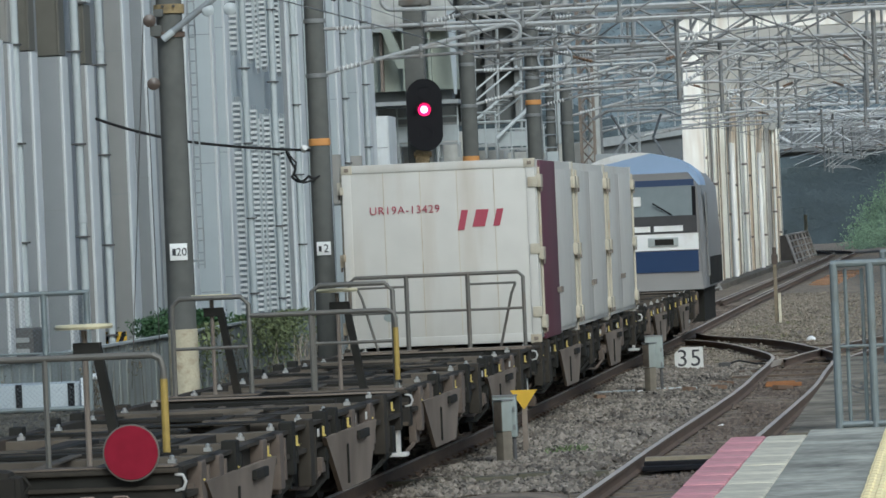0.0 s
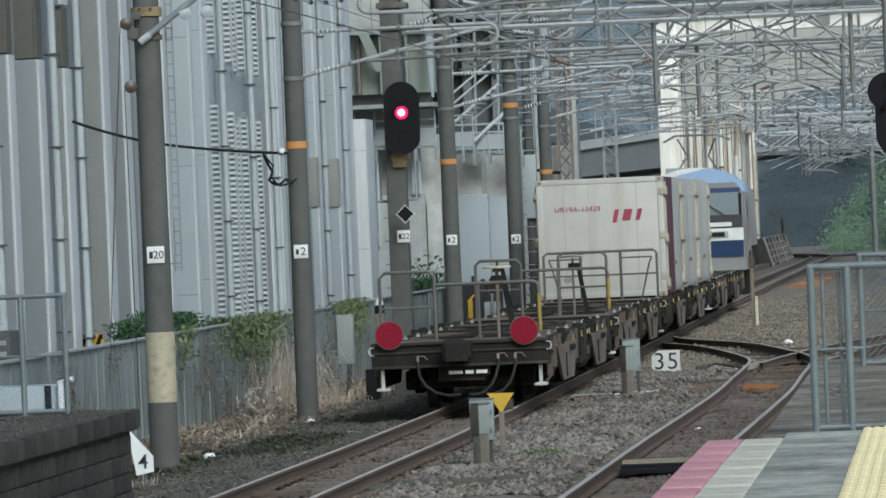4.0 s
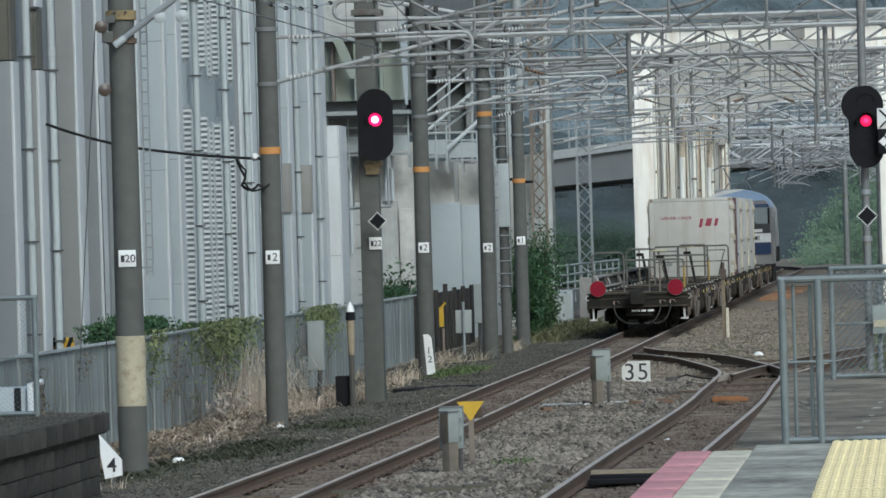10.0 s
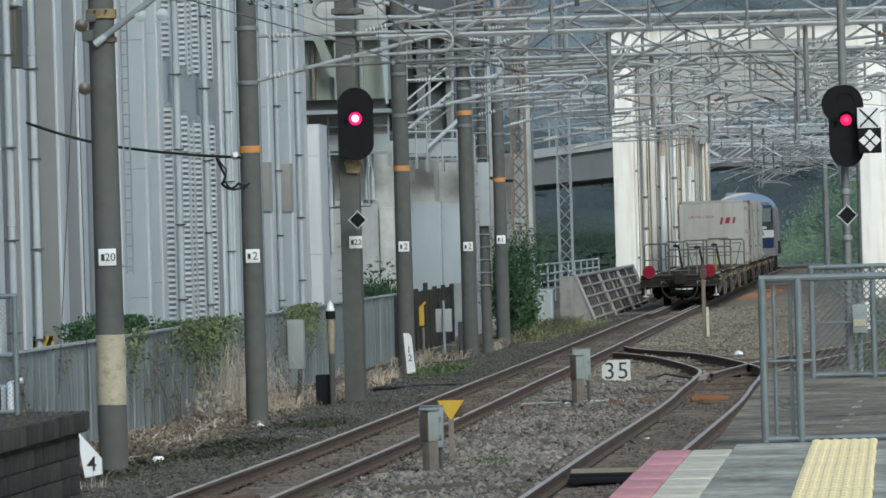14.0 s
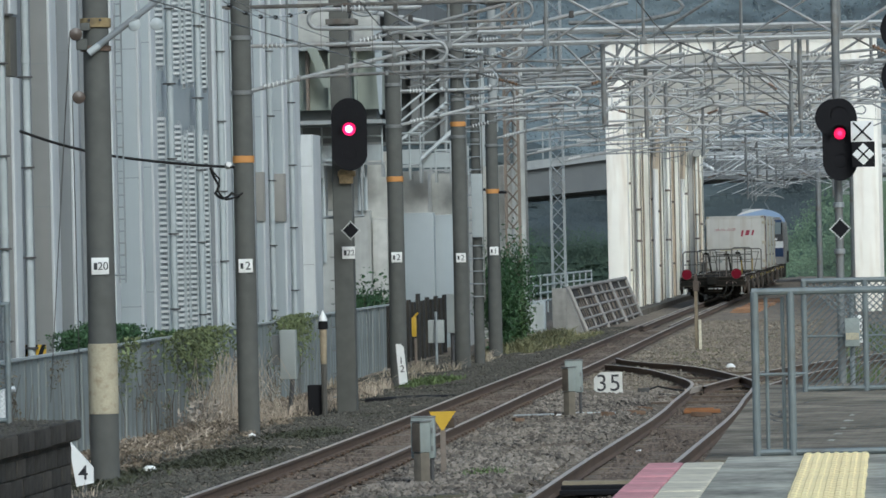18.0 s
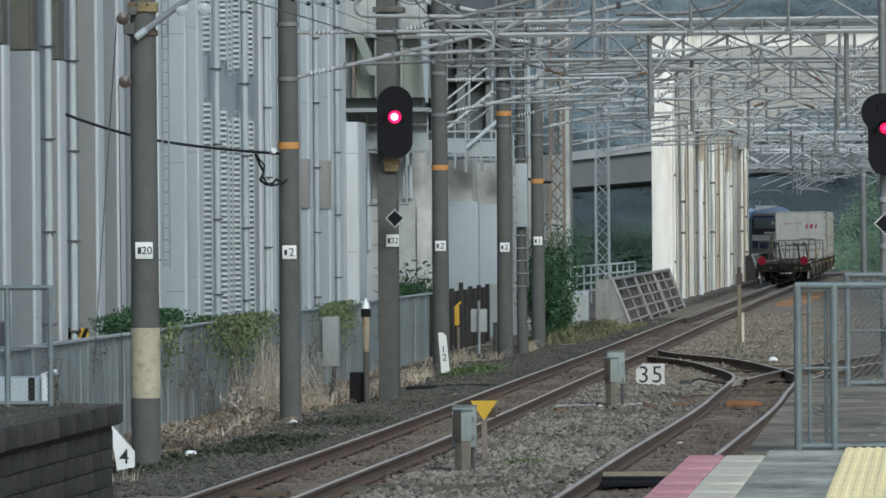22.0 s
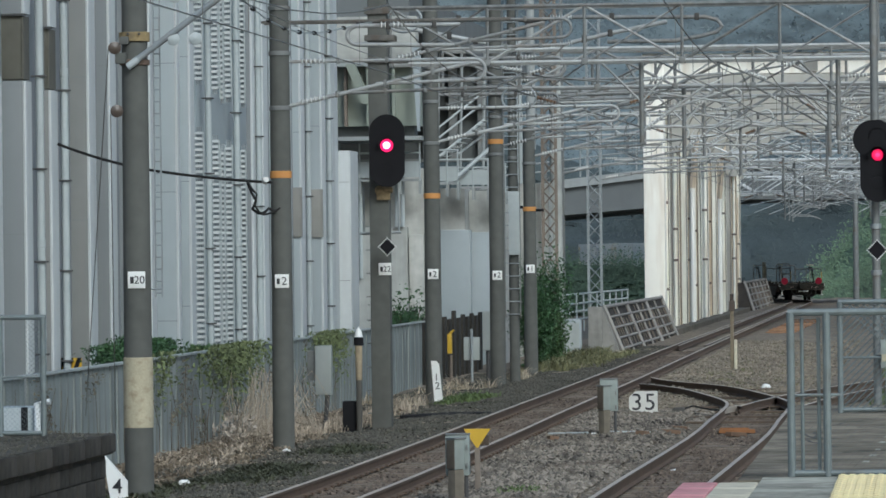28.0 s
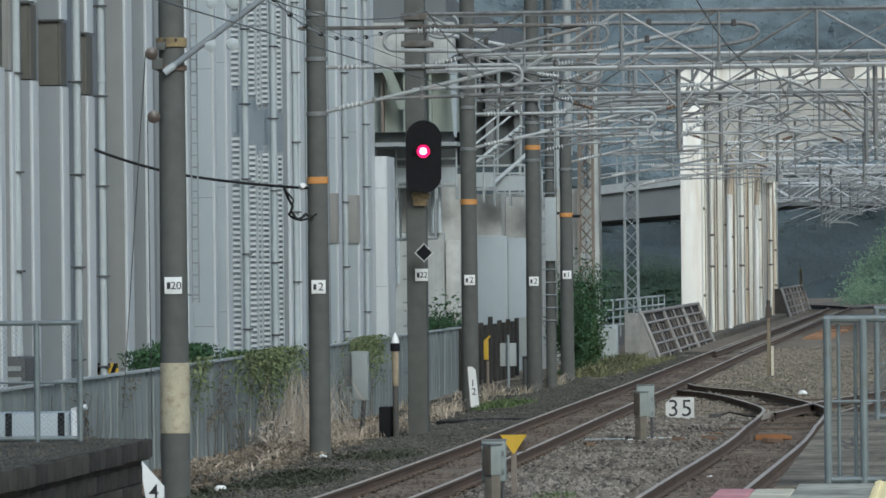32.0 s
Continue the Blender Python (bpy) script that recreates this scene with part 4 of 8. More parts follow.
part("edge_beam", bm, M_GALVD, portal)
bm = bmesh.new()
box(bm, -9.75, 181.8, -0.45, -9.1, 257.5, -0.02)
part("plinth", bm, M_EARTH, portal)
bm = bmesh.new()
box(bm, -4.4, 182.4, 9.32, -3.9, 182.5, 9.85)
part("plate", bm, M_BEIGE, portal, "small beige plate")


def revetment(y0, y1, x_foot, x_head, top, label):
    """A steep retaining face of dark stone held by a thin concrete grid."""
    r = thing("revetment", pose(0, 0, 0), label, "retaining wall", "revetments by the main track")
    bm = bmesh.new()
    prism(bm, [(x_foot - 0.03, -0.4), (x_head - 0.03, top), (x_head - 0.4, top), (x_head - 0.4, -0.4)], y0, y1, "y")
    part("face", bm, M_REVET, r, "dark brown stone-filled face", smooth=False)
    d = Vector((x_head - x_foot, 0, top + 0.4))
    for i in range(7):
        y = y0 + (y1 - y0) * i / 6
        bm = bmesh.new()
        r0 = 0.075 if i % 2 == 0 else 0.035
        tube(bm, [(x_foot + 0.03, y, -0.4), (x_head + 0.03, y, top - 0.05), (x_head - 0.05, y, top + 0.05)], r0, 6)
        part("rib", bm, M_GRID, r)
    for q in range(6):
        p = Vector((x_foot, 0, -0.4)) + d * (q / 5)
        bm = bmesh.new()
        tube(bm, [(p.x + 0.02, y0, p.z + 0.02), (p.x + 0.02, y1, p.z + 0.02)], 0.04 if q < 5 else 0.06, 6)
        part("course", bm, M_GRID, r)
    rr = random.Random(int(y0))
    for i in range(26):
        y = y0 + (y1 - y0) * (i + 0.5 + rr.uniform(-0.3, 0.3)) / 26
        bm = bmesh.new()
        u = rr.uniform(0, 0.3)
        a, b = Vector((x_foot + 0.01, y, -0.4)), Vector((x_head + 0.01, y + rr.uniform(-0.4, 0.4), top))
        tube(bm, [a.lerp(b, u), a.lerp(b, rr.uniform(0.7, 1))], 0.016, 4)
        part("bar", bm, M_RUSTY, r)
    return r


M_REVET = mat("dark_brown_fill", (0.035, 0.031, 0.028), 0.95, vary=0.5, scale=3, bump=0.03, stain=(0.07, 0.06, 0.05))
revetment(149.2, 181.2, -8.97, -9.6, 1.17, "steep retaining face with a pale concrete grid")
revetment(258.2, 291, -8.88, -9.38, 1.25, "farther steep retaining face with a concrete grid")
bm = bmesh.new()
bevel_box(bm, -10.05, 148.6, -0.5, -9.62, 149.15, 1.2, 0.03)
prism(bm, [(-9.62, -0.5), (-9.0, -0.5), (-9.6, 1.12), (-9.62, 1.12)], 148.7, 149.14, "y")
rw = thing("end_block", pose(0, 0, 0), "grey concrete end block of the retaining wall", "concrete block", kind="structure")
part("block", bm, mat("weathered_concrete_block", (0.25, 0.245, 0.23), 0.95, vary=0.35, scale=5, bump=0.01, streak=0.8), rw)
wk = thing("guard_railing", pose(0, 0, 0), "pale grey steel railing above the retaining wall", "railing")
for k in range(12):
    bm = bmesh.new()
    y = 152 + k * 2.4
    tube(bm, [(-11.3 + k * 0.06, y, 0.3), (-11.3 + k * 0.06, y, 1.5)], 0.03, 6)
    part("post", bm, M_PIPE, wk)
for z in (0.7, 0.95, 1.2, 1.5):
    bm = bmesh.new()
    tube(bm, [(-11.3, 152, z), (-10.64, 178.4, z)], 0.035, 6)
    part("rail", bm, M_PIPE, wk)
cb = thing("relay_cabinet", pose(-10.42, 147.5, -0.3), "pale grey trackside cabinet by the retaining wall", "cabinet", "trackside cabinets")
bm = bmesh.new()
bevel_box(bm, -0.3, -0.25, 0, 0.25, 0.25, 1.15, 0.02)
part("body", bm, M_PANEL, cb)
bm = bmesh.new()
box(bm, -0.25, -0.262, 0.1, 0.2, -0.25, 1.05)
part("door", bm, M_CABINET, cb)

# ---- road bridge and hillside behind ----
rb = thing("road_bridge", pose(0, 0, 0), "dark grey road bridge crossing far behind", "bridge", kind="structure")
bm = bmesh.new()
prism(bm, [(-60, 2.6), (-21, 5.0), (-16.4, 5.35), (-10.5, 5.8), (60, 6.0), (60, 7.6), (-11, 7.6), (-22, 6.4), (-60, 2.9)], 285, 297, "y")
part("deck", bm, M_BRIDGE, rb)
# Added slab behind the bridge deck, there to keep the passing train shaded.
bm = bmesh.new()
prism(bm, [(-60, 2.4), (-21, 4.9), (-10.5, 5.75), (-3, 5.85), (-3, 7.4), (-11, 7.4), (-22, 6.2), (-60, 2.7)], 297.02, 303, "y")
part("rear_deck", bm, M_BRIDGE, rb)
bm = bmesh.new()
prism(bm, [(-60, 2.9), (-22, 6.4), (-11, 7.6), (60, 7.6), (60, 8.1), (-11, 8.1), (-22, 6.9), (-60, 3.4)], 284.7, 285, "y")
part("parapet", bm, M_STEELGREY, rb)
for i in range(16):
    bm = bmesh.new()
    x = -26 + i * 3.2
    z = 6.5 + 0.11 * (x + 26) if x < -11 else 8.0
    tube(bm, [(x, 284.9, z), (x, 284.9, z + 1.5)], 0.05, 5)
    part("railing_post", bm, M_STEELGREY, rb)
for dz in (0.6, 1.1):
    bm = bmesh.new()
    tube(bm, [(-60, 284.9, 3.3 + dz), (-22, 284.9, 6.9 + dz), (-11, 284.9, 8.1 + dz), (30, 284.9, 8.1 + dz)], 0.05, 5)
    part("railing", bm, M_STEELGREY, rb)
for x in (-34, 4, 16):
    bm = bmesh.new()
    bevel_box(bm, x, 303, -0.6, x + 1.2, 304.8, 5.6, 0.05)
    part("pier", bm, M_BRIDGE, rb)
wu = thing("wall_unit", pose(-13.6, 71.8, 0), "dark ventilation unit against the clad wall", "vent unit")
bm = bmesh.new()
bevel_box(bm, -0.3, -0.6, 0.3, 0.16, 0.6, 1.42, 0.03)
part("case", bm, M_BRACKET, wu)
for k in range(4):
    bm = bmesh.new()
    box(bm, -0.25, -0.62, 0.75 + 0.16 * k, 0.1, -0.6, 0.82 + 0.16 * k)
    part("louvre", bm, M_STEELGREY, wu)
bm = bmesh.new()
box(bm, -0.3, -0.55, -0.6, 0.1, 0.55, 0.3)
part("stand", bm, M_CONC, wu)
hz = thing("hazard_board", pose(-13.7, 80.0, 0.9), "yellow and black striped board at the wall foot", "sign")
bm = bmesh.new()
box(bm, -0.3, 0, 0.05, 0.12, 0.02, 0.26)
part("board", bm, M_YELLOW, hz)
for k in range(3):
    bm = bmesh.new()
    prism(bm, [(-0.29 + 0.13 * k, 0.05), (-0.22 + 0.13 * k, 0.05), (-0.14 + 0.13 * k, 0.26), (-0.21 + 0.13 * k, 0.26)], -0.006, -0.001, "y")
    part("stripe", bm, M_BLACK, hz)
bd = thing("timber_walkway", pose(-5.3, 181, -0.2), "rust-orange boards between the tracks", "boards")
rust = mat("orange_rust_board", (0.27, 0.15, 0.08), 0.9, vary=0.5, scale=3, obj=1.0, stain=(0.14, 0.1, 0.07))
for k in range(16):
    bm = bmesh.new()
    bevel_box(bm, -0.55 + 0.02 * (k % 3), 0, 0, 0.5, 1.4, 0.1 + 0.05 * (k % 2), 0.02)
    part("board", bm, rust, bd, m=pose(0.015 * k, k * 2.0, 0))

M_TROUGH = mat("mossy_trough_concrete", (0.085, 0.078, 0.058), 0.95, vary=0.4, scale=6, stain=(0.07, 0.08, 0.04))
tg = thing("cable_trough", pose(-5.3, 54.8, -0.22, 0, 0, 14), "low mossy concrete trough across the ballast", "cable trough")
for k in range(5):
    bm = bmesh.new()
    bevel_box(bm, 0, -0.12, -0.1, 0.5, 0.12, 0.06 + 0.015 * (k % 2), 0.02)
    part("cover", bm, M_TROUGH, tg, m=pose(-1.26 + 0.505 * k, 0, 0.06, 0, 0, 2 * (k % 3 - 1)))
rng = np.random.default_rng(21)


def hill(name, x0, x1, y0, depth, z_top, n, label, seed, size, material):
    """A wooded bank: an uneven mound with a cover of leaf clumps."""
    h = thing(name, pose(0, 0, 0), label, "hillside", kind="structure")
    bm = bmesh.new()
    nx, nz = 120, 30
    g = []
    for j in range(nz + 1):
        row = []
        for i in range(nx + 1):
            x, u = x0 + (x1 - x0) * i / nx, j / nz
            k = (1 + 0.35 * noise.noise(Vector((x * 0.07, u * 2, seed)))) * (ease((x - x0 + 2) / 9) if material == M_BANK else 1)
            row.append(bm.verts.new((x, y0 + depth * u + 2.5 * noise.noise(Vector((x * 0.15, u * 5, seed + 3))) + 0.8 * noise.noise(Vector((x * 0.8, u * 16, seed + 6))), -0.6 + z_top * k * u)))
        g.append(row)
    for j in range(nz):
        for i in range(nx):
            bm.faces.new((g[j][i], g[j][i + 1], g[j + 1][i + 1], g[j + 1][i]))
    part("slope", bm, material, h)
    r = np.random.default_rng(seed)
    xs, us = r.uniform(x0, x1, n), r.uniform(0, 1, n) ** 0.8
    c = []
    for x, u in zip(xs, us):
        k = (1 + 0.35 * noise.noise(Vector((x * 0.07, u * 2, seed)))) * (ease((x - x0 + 2) / 9) if material == M_BANK else 1)
        b = 1.3 * noise.noise(Vector((x * 0.5, u * 9, seed + 9)))
        c.append((x + r.normal(0, 0.5), y0 + depth * u - 0.5 - 0.9 * b + r.normal(0, 0.35), -0.6 + z_top * k * u + b + r.normal(0, 0.5)))
    tagged(part("foliage", leaf_mesh("foliage", c, size, material, seed, (0.35, -0.9, 0.7)), None, h), kind="stuff")


hill("wooded_bank", -7.6, 34, 322, 22, 9.0, 90000, "green wooded bank beyond the bend", 5, 0.09, M_BANK)
# This thicket's darkness lies in its leaf colour.
hill("wooded_bank_dark", -60, 16, 396, 14, 11, 90000, "thicket beyond the road bridge, shade in its colour", 6, 0.08, M_GLOOM)
hill("wooded_hill", -110, 90, 480, 130, 62, 190000, "wooded hill in the distance, haze in its colour", 8, 0.2, M_HILL)


def tree(name, x, y, z, w, h, n, leaf, seed, label, material=M_LEAF, trunk=0.07):
    t = thing(name, pose(x, y, z), label, "shrub")
    r = random.Random(seed)
    bm = bmesh.new()
    tips = []
    for k in range(7):
        a, l = r.uniform(0, 6.28), r.uniform(0.55, 0.95)
        p = [(0, 0, 0), (0.1 * w * math.cos(a), 0.1 * w * math.sin(a), h * 0.3 * l), (0.36 * w * math.cos(a), 0.36 * w * math.sin(a), h * 0.8 * l)]
        tube(bm, p, trunk, 6, trunk * 0.3)
        tips += [Vector(p[1]), Vector(p[2])]
    part("trunk", bm, M_BARK, t)
    rr = np.random.default_rng(seed)
    c = []
    for k in range(n):
        q = tips[k % len(tips)]
        s = 0.28 if k % 2 else 0.18
        c.append((q.x + rr.normal(0, w * s * 0.7), q.y + rr.normal(0, w * s * 0.7), max(0.02, q.z * rr.uniform(0.6, 1.15) + rr.normal(0, h * 0.1))))
    part("crown", leaf_mesh("crown", c, leaf, material, seed), None, t)
    return t


tree("shrub", -10.25, 131, -0.3, 0.8, 2.7, 9000, 0.05, 1, "dense green shrub beside the poles", M_LEAFD)
tree("shrub", -10.35, 137, -0.3, 0.75, 1.5, 6000, 0.05, 2, "leafy green shrub by the retaining wall")
tree("shrub", -10.7, 139, -0.3, 1.2, 3.4, 10000, 0.05, 3, "tall dark green shrub behind the poles", M_LEAFD)


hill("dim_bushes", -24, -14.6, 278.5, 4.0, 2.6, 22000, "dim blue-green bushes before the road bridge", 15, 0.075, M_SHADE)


def hedge(y0, y1, x, top, n, seed, material, label):
    """A clipped mass of small leaves with an uneven crest, on a row of stems."""
    t = thing("hedge", pose(0, 0, 0), label, "hedge", "hedges behind the fence")
    r = np.random.default_rng(seed)
    y = r.uniform(y0, y1, n)
    c = []
    for k in range(n):
        z = top + 0.22 * noise.noise(Vector((y[k] * 0.8, seed, 0))) + 0.08 * noise.noise(Vector((y[k] * 3, seed, 4)))
        c.append((x + r.normal(0, 0.14), y[k], z - abs(r.normal(0, 0.3))))
    part("leaves", leaf_mesh("leaves", c, 0.036, material, seed), None, t)
    for k in range(5):
        bm = bmesh.new()
        yy = y0 + (y1 - y0) * (k + 0.5) / 5
        tube(bm, [(x, yy, -0.6), (x, yy + 0.1, top - 0.2)], 0.04, 6, 0.02)
        part("stem", bm, M_BARK, t)


hedge(75.5, 82, -12.5, 1.42, 8000, 61, M_LEAFD, "dark green hedge behind the sheet fence")
hedge(81, 89, -12.3, 1.18, 7000, 62, M_LEAF, "green hedge behind the creeper")
hedge(119, 127, -12.9, 1.35, 2200, 63, M_LEAFD, "dark weedy bushes behind the boarding")
tree("shrub", -12.6, 121, -0.3, 1.0, 2.4, 1500, 0.055, 64, "sparse leafy sapling behind the boarding", M_LEAFD, 0.03)

# creeper on the fence, dry grass and weeds at its foot
rc = np.random.default_rng(9)


M_CREEP = mat("creeper_leaf", (0.135, 0.165, 0.075), 0.8, vary=0.35, scale=2, island=0.9)


def creeper(name, y0, y1, n, seed):
    r = np.random.default_rng(seed)
    t = thing(name, pose(0, 0, 0), "green creeper hanging over the sheet fence", "creeper")
    y = r.normal((y0 + y1) / 2, (y1 - y0) * 0.26, n)
    z = 1.3 - np.abs(r.normal(0, 0.4, n))
    c = np.stack([-11.74 + np.abs(r.normal(0, 0.07, n)), y, z], 1)
    part("leaves", leaf_mesh("leaves", c, 0.042, M_CREEP, seed), None, t)


creeper("creeper", 80.5, 88, 2100, 41)
creeper("creeper", 95, 101, 1300, 42)
creeper("creeper", 75, 77.5, 300, 43)


def strip(n, y0, y1, x0, x1, seed, clump=14):
    r = np.random.default_rng(seed)
    cy, cx = r.uniform(y0, y1, n // clump + 1), r.uniform(x0, x1, n // clump + 1)
    k = r.integers(0, len(cy), n)
    x, y = cx[k] + r.normal(0, 0.12, n), cy[k] + r.normal(0, 0.35, n)
    return [(a, b, bed_height(a, b) - 0.03) for a, b in zip(x, y)]


M_STEM = mat("dry_stem", (0.42, 0.36, 0.27), 0.9, vary=0.3, scale=3, island=0.9)
M_OLIVE = mat("olive_weed", (0.15, 0.15, 0.075), 0.85, vary=0.3, scale=2, island=0.7)
blades("dry_grass_tall", strip(260, 80, 88, -11.5, -10.7, 1, 30), 0.3, 0.006, M_STEM, "tall dry straw-coloured grass by the fence", 1, 2.6)
blades("straw_mat", strip(1500, 70, 83, -11.3, -9.95, 21, 50), 0.1, 0.008, M_DRY, "flattened straw at the pole foot", 21, 4.0)
blades("straw_tuft", strip(60, 57.2, 57.9, -9.7, -9.35, 22, 30), 0.22, 0.006, M_DRY, "straw tuft at the marker post", 22, 1.0)
M_MOSS = mat("dark_moss", (0.055, 0.06, 0.035), 0.95, vary=0.3, scale=3, island=0.6)
for seed, y0, y1, x0, x1, n in ((23, 64.5, 70, -9.5, -8.55, 4200), (24, 73.5, 77, -9.2, -8.5, 2400), (25, 60, 66, -10.3, -9.4, 2000)):
    blades("moss_patch", strip(n, y0, y1, x0, x1, seed, 22), 0.11, 0.02, M_MOSS, "low dark moss over the ballast shoulder", seed, 2.0, "moss")
blades("dry_grass", strip(1900, 72, 94, -11.6, -10.4, 2), 0.17, 0.012, M_DRY, "low dry grass along the fence foot", 2, 3.0)
blades("dry_tufts", strip(800, 83, 99, -10.7, -9.7, 17, 40), 0.33, 0.007, M_DRY, "pale dry tufts round the signal post", 17, 1.1)
blades("dry_grass_far", strip(700, 98, 128, -11.4, -9.8, 3, 55), 0.3, 0.012, M_STEM, "dry grass round the pole feet", 3, 2.2)
blades("weeds", strip(1400, 100, 104, -9.9, -9.0, 4, 40), 0.16, 0.02, M_WEED, "low green weeds beside the track", 4, 0.9)
blades("weeds_near", strip(650, 59.9, 60.8, -5.05, -4.84, 5, 80), 0.1, 0.014, M_WEED, "small green weed clump between the tracks", 5, 0.9)
blades("weeds_far", strip(5200, 130, 150, -10.6, -8.7, 6), 0.17, 0.02, M_OLIVE, "yellow-green weeds beside the main track", 6, 0.7)
blades("weed_mound", strip(2600, 128, 147, -10.3, -9.2, 16, 60), 0.34, 0.02, M_OLIVE, "yellow-green weeds by the retaining wall", 16, 1.6)
blades("straw_far", strip(350, 130, 150, -10.6, -8.8, 7), 0.2, 0.016, M_STEM, "straw among the weeds beside the track", 7, 2.2)
blades("weeds_mid", strip(2600, 100, 150, -5.4, -2.6, 8, 70), 0.08, 0.014, M_OLIVE, "sparse weeds between the tracks", 8, 0.8)
blades("weeds_right", strip(1600, 90, 150, -1.0, 4.0, 12), 0.35, 0.02, M_WEED, "weeds among the tracks behind the fence", 12, 0.8)


rl = np.random.default_rng(90)
lit = []
for k in range(9500):
    x, y = rl.uniform(-11.65, -9.8), rl.uniform(64, 96)
    if rl.uniform() < 0.35 + 0.5 * noise.noise(Vector((x * 1.5, y * 0.5, 7))) + (0.25 if x < -10.7 else -0.1):
        lit.append((x, y, bed_height(x, y) + 0.04 + abs(rl.normal(0, 0.03))))
tagged(new("leaf_litter", leaf_mesh("leaf_litter", lit, 0.042, M_LITTER, 91)), "brown dead leaves along the fence foot", "leaf litter", kind="stuff")
vn = []
for k in range(9000):
    y, z = rl.uniform(58, 100), rl.uniform(-0.45, 1.15)
    if noise.noise(Vector((y * 0.55, z * 1.3, 3))) + 0.35 * noise.noise(Vector((y * 2.3, z * 3, 8))) > 0.16 + 0.22 * z:
        vn.append((-11.79 + abs(rl.normal(0, 0.03)), y, z))
dead = thing("dead_creeper", pose(0, 0, 0), "withered brown creeper clinging to the sheet fence", "creeper")
part("leaves", leaf_mesh("leaves", vn, 0.03, mat("withered_leaf", (0.13, 0.115, 0.085), 0.9, vary=0.3, scale=2, island=0.9), 93), None, dead)
for k in range(46):
    y = rl.uniform(58, 100)
    bm = bmesh.new()
    tube(bm, [(-11.79, y, -0.45), (-11.78, y + rl.normal(0, 0.25), 0.1), (-11.79, y + rl.normal(0, 0.5), rl.uniform(0.4, 1.15))], 0.008, 4, 0.004)
    part("vine", bm, M_BARK, dead)
M_PALEST = mat("bleached_stem", (0.52, 0.465, 0.375), 0.9, vary=0.2, scale=3, obj=0.4)
tw = thing("dry_brush", pose(0, 0, 0), "tangle of pale dry stems against the fence", "brush")
for k in range(240):
    x, y = rl.uniform(-11.72, -10.95), rl.normal(84.6, 1.25)
    z = bed_height(x, y)
    l, sx, sy = 0.2 + 1.1 * rl.uniform() ** 1.5, abs(rl.normal(0.45, 0.35)), rl.normal(-0.6, 1.3)
    w = [max(-11.77, x + sx * q + rl.normal(0, 0.03)) for q in (0.22, 0.5, 0.8, 1.0)]
    drop = rl.uniform(-0.1, 0.4)
    bm = bmesh.new()
    tube(bm, [(x, y, z - 0.05), (w[0], y + sy * 0.15, z + l * 0.55), (w[1], y + sy * 0.4, z + l * 0.95), (w[2], y + sy * 0.75, z + l * (0.45 + 0.55 * drop)), (w[3], y + sy, z + l * drop * 0.8)], 0.0042, 4, 0.002)
    part("stem", bm, M_DRY if k % 3 else M_PALEST, tw)


mass = []
for k in range(800):
    y, u = rl.normal(82.6, 1.5), rl.uniform()
    mass.append((-11.62 + abs(rl.normal(0, 0.22)), y, -0.35 + 0.55 * u ** 2.0 * math.exp(-((y - 82.4) / 1.9) ** 2)))
tagged(new("dead_leaf_mass", leaf_mesh("dead_leaf_mass", mass, 0.05, mat("pale_dead_leaf", (0.33, 0.29, 0.245), 0.9, vary=0.3, scale=2, island=0.9), 97)), "pale heaped dead leaves against the fence", "leaf litter", kind="stuff")


# ---- poles ----
def plate(parent, x, y, z, text, w=0.22, h=0.21):
    bm = bmesh.new()
    bevel_box(bm, -w / 2, -0.008, -h / 2, w / 2, 0, h / 2, 0.004)
    p = part("number_plate", bm, M_WHITE, parent, "white enamel plate with black figures", pose(x, y, z))
    bm = bmesh.new()
    box(bm, -w * 0.36, -0.014, -0.045, -w * 0.16, -0.008, 0.04)
    part("mark", bm, M_INK, p)
    words("figure", text, h * (0.85 if len(text) < 2 else 0.66), M_INK, p, pose(w * 0.17, -0.012, -0.005) @ FRONT)


def pole(x, y, label, text, band=None, plate_z=2.4, r=0.175, top=10.5, stripe=None, group="line poles", clamps=(5.05, 5.9, 6.6)):
    t = thing("concrete_pole", pose(x, y, -0.25), label, "pole", group)
    bm = bmesh.new()
    tube(bm, [(0, 0, -0.3), (0, 0, top)], r * 1.04, 20, r * 0.86)
    part("shaft", bm, M_POLE, t)
    if band:
        bm = bmesh.new()
        lathe(bm, [(r * 0.985, band - 0.055), (r * 1.03, band - 0.05), (r * 1.03, band + 0.05), (r * 0.985, band + 0.055)], pose(0, 0, 0.25), 20)
        part("orange_band", bm, M_ORANGE, t)
    if stripe:
        bm = bmesh.new()
        lathe(bm, [(r * 1.02, stripe[0]), (r * 1.045, stripe[0] + 0.005), (r * 1.04, stripe[1] - 0.005), (r * 1.01, stripe[1])], pose(0, 0, 0.25), 24)
        part("cream_band", bm, M_CREAM, t, "worn cream paint band")
    plate(t, 0.02, -r * 1.0, plate_z + 0.25, text)
    for z in clamps:
        bm = bmesh.new()
        lathe(bm, [(r * 0.95, z - 0.035), (r * 1.05, z - 0.03), (r * 1.05, z + 0.03), (r * 0.95, z + 0.035)], pose(0, 0, 0.25), 16)
        part("clamp", bm, M_GALVD, t)
    return t


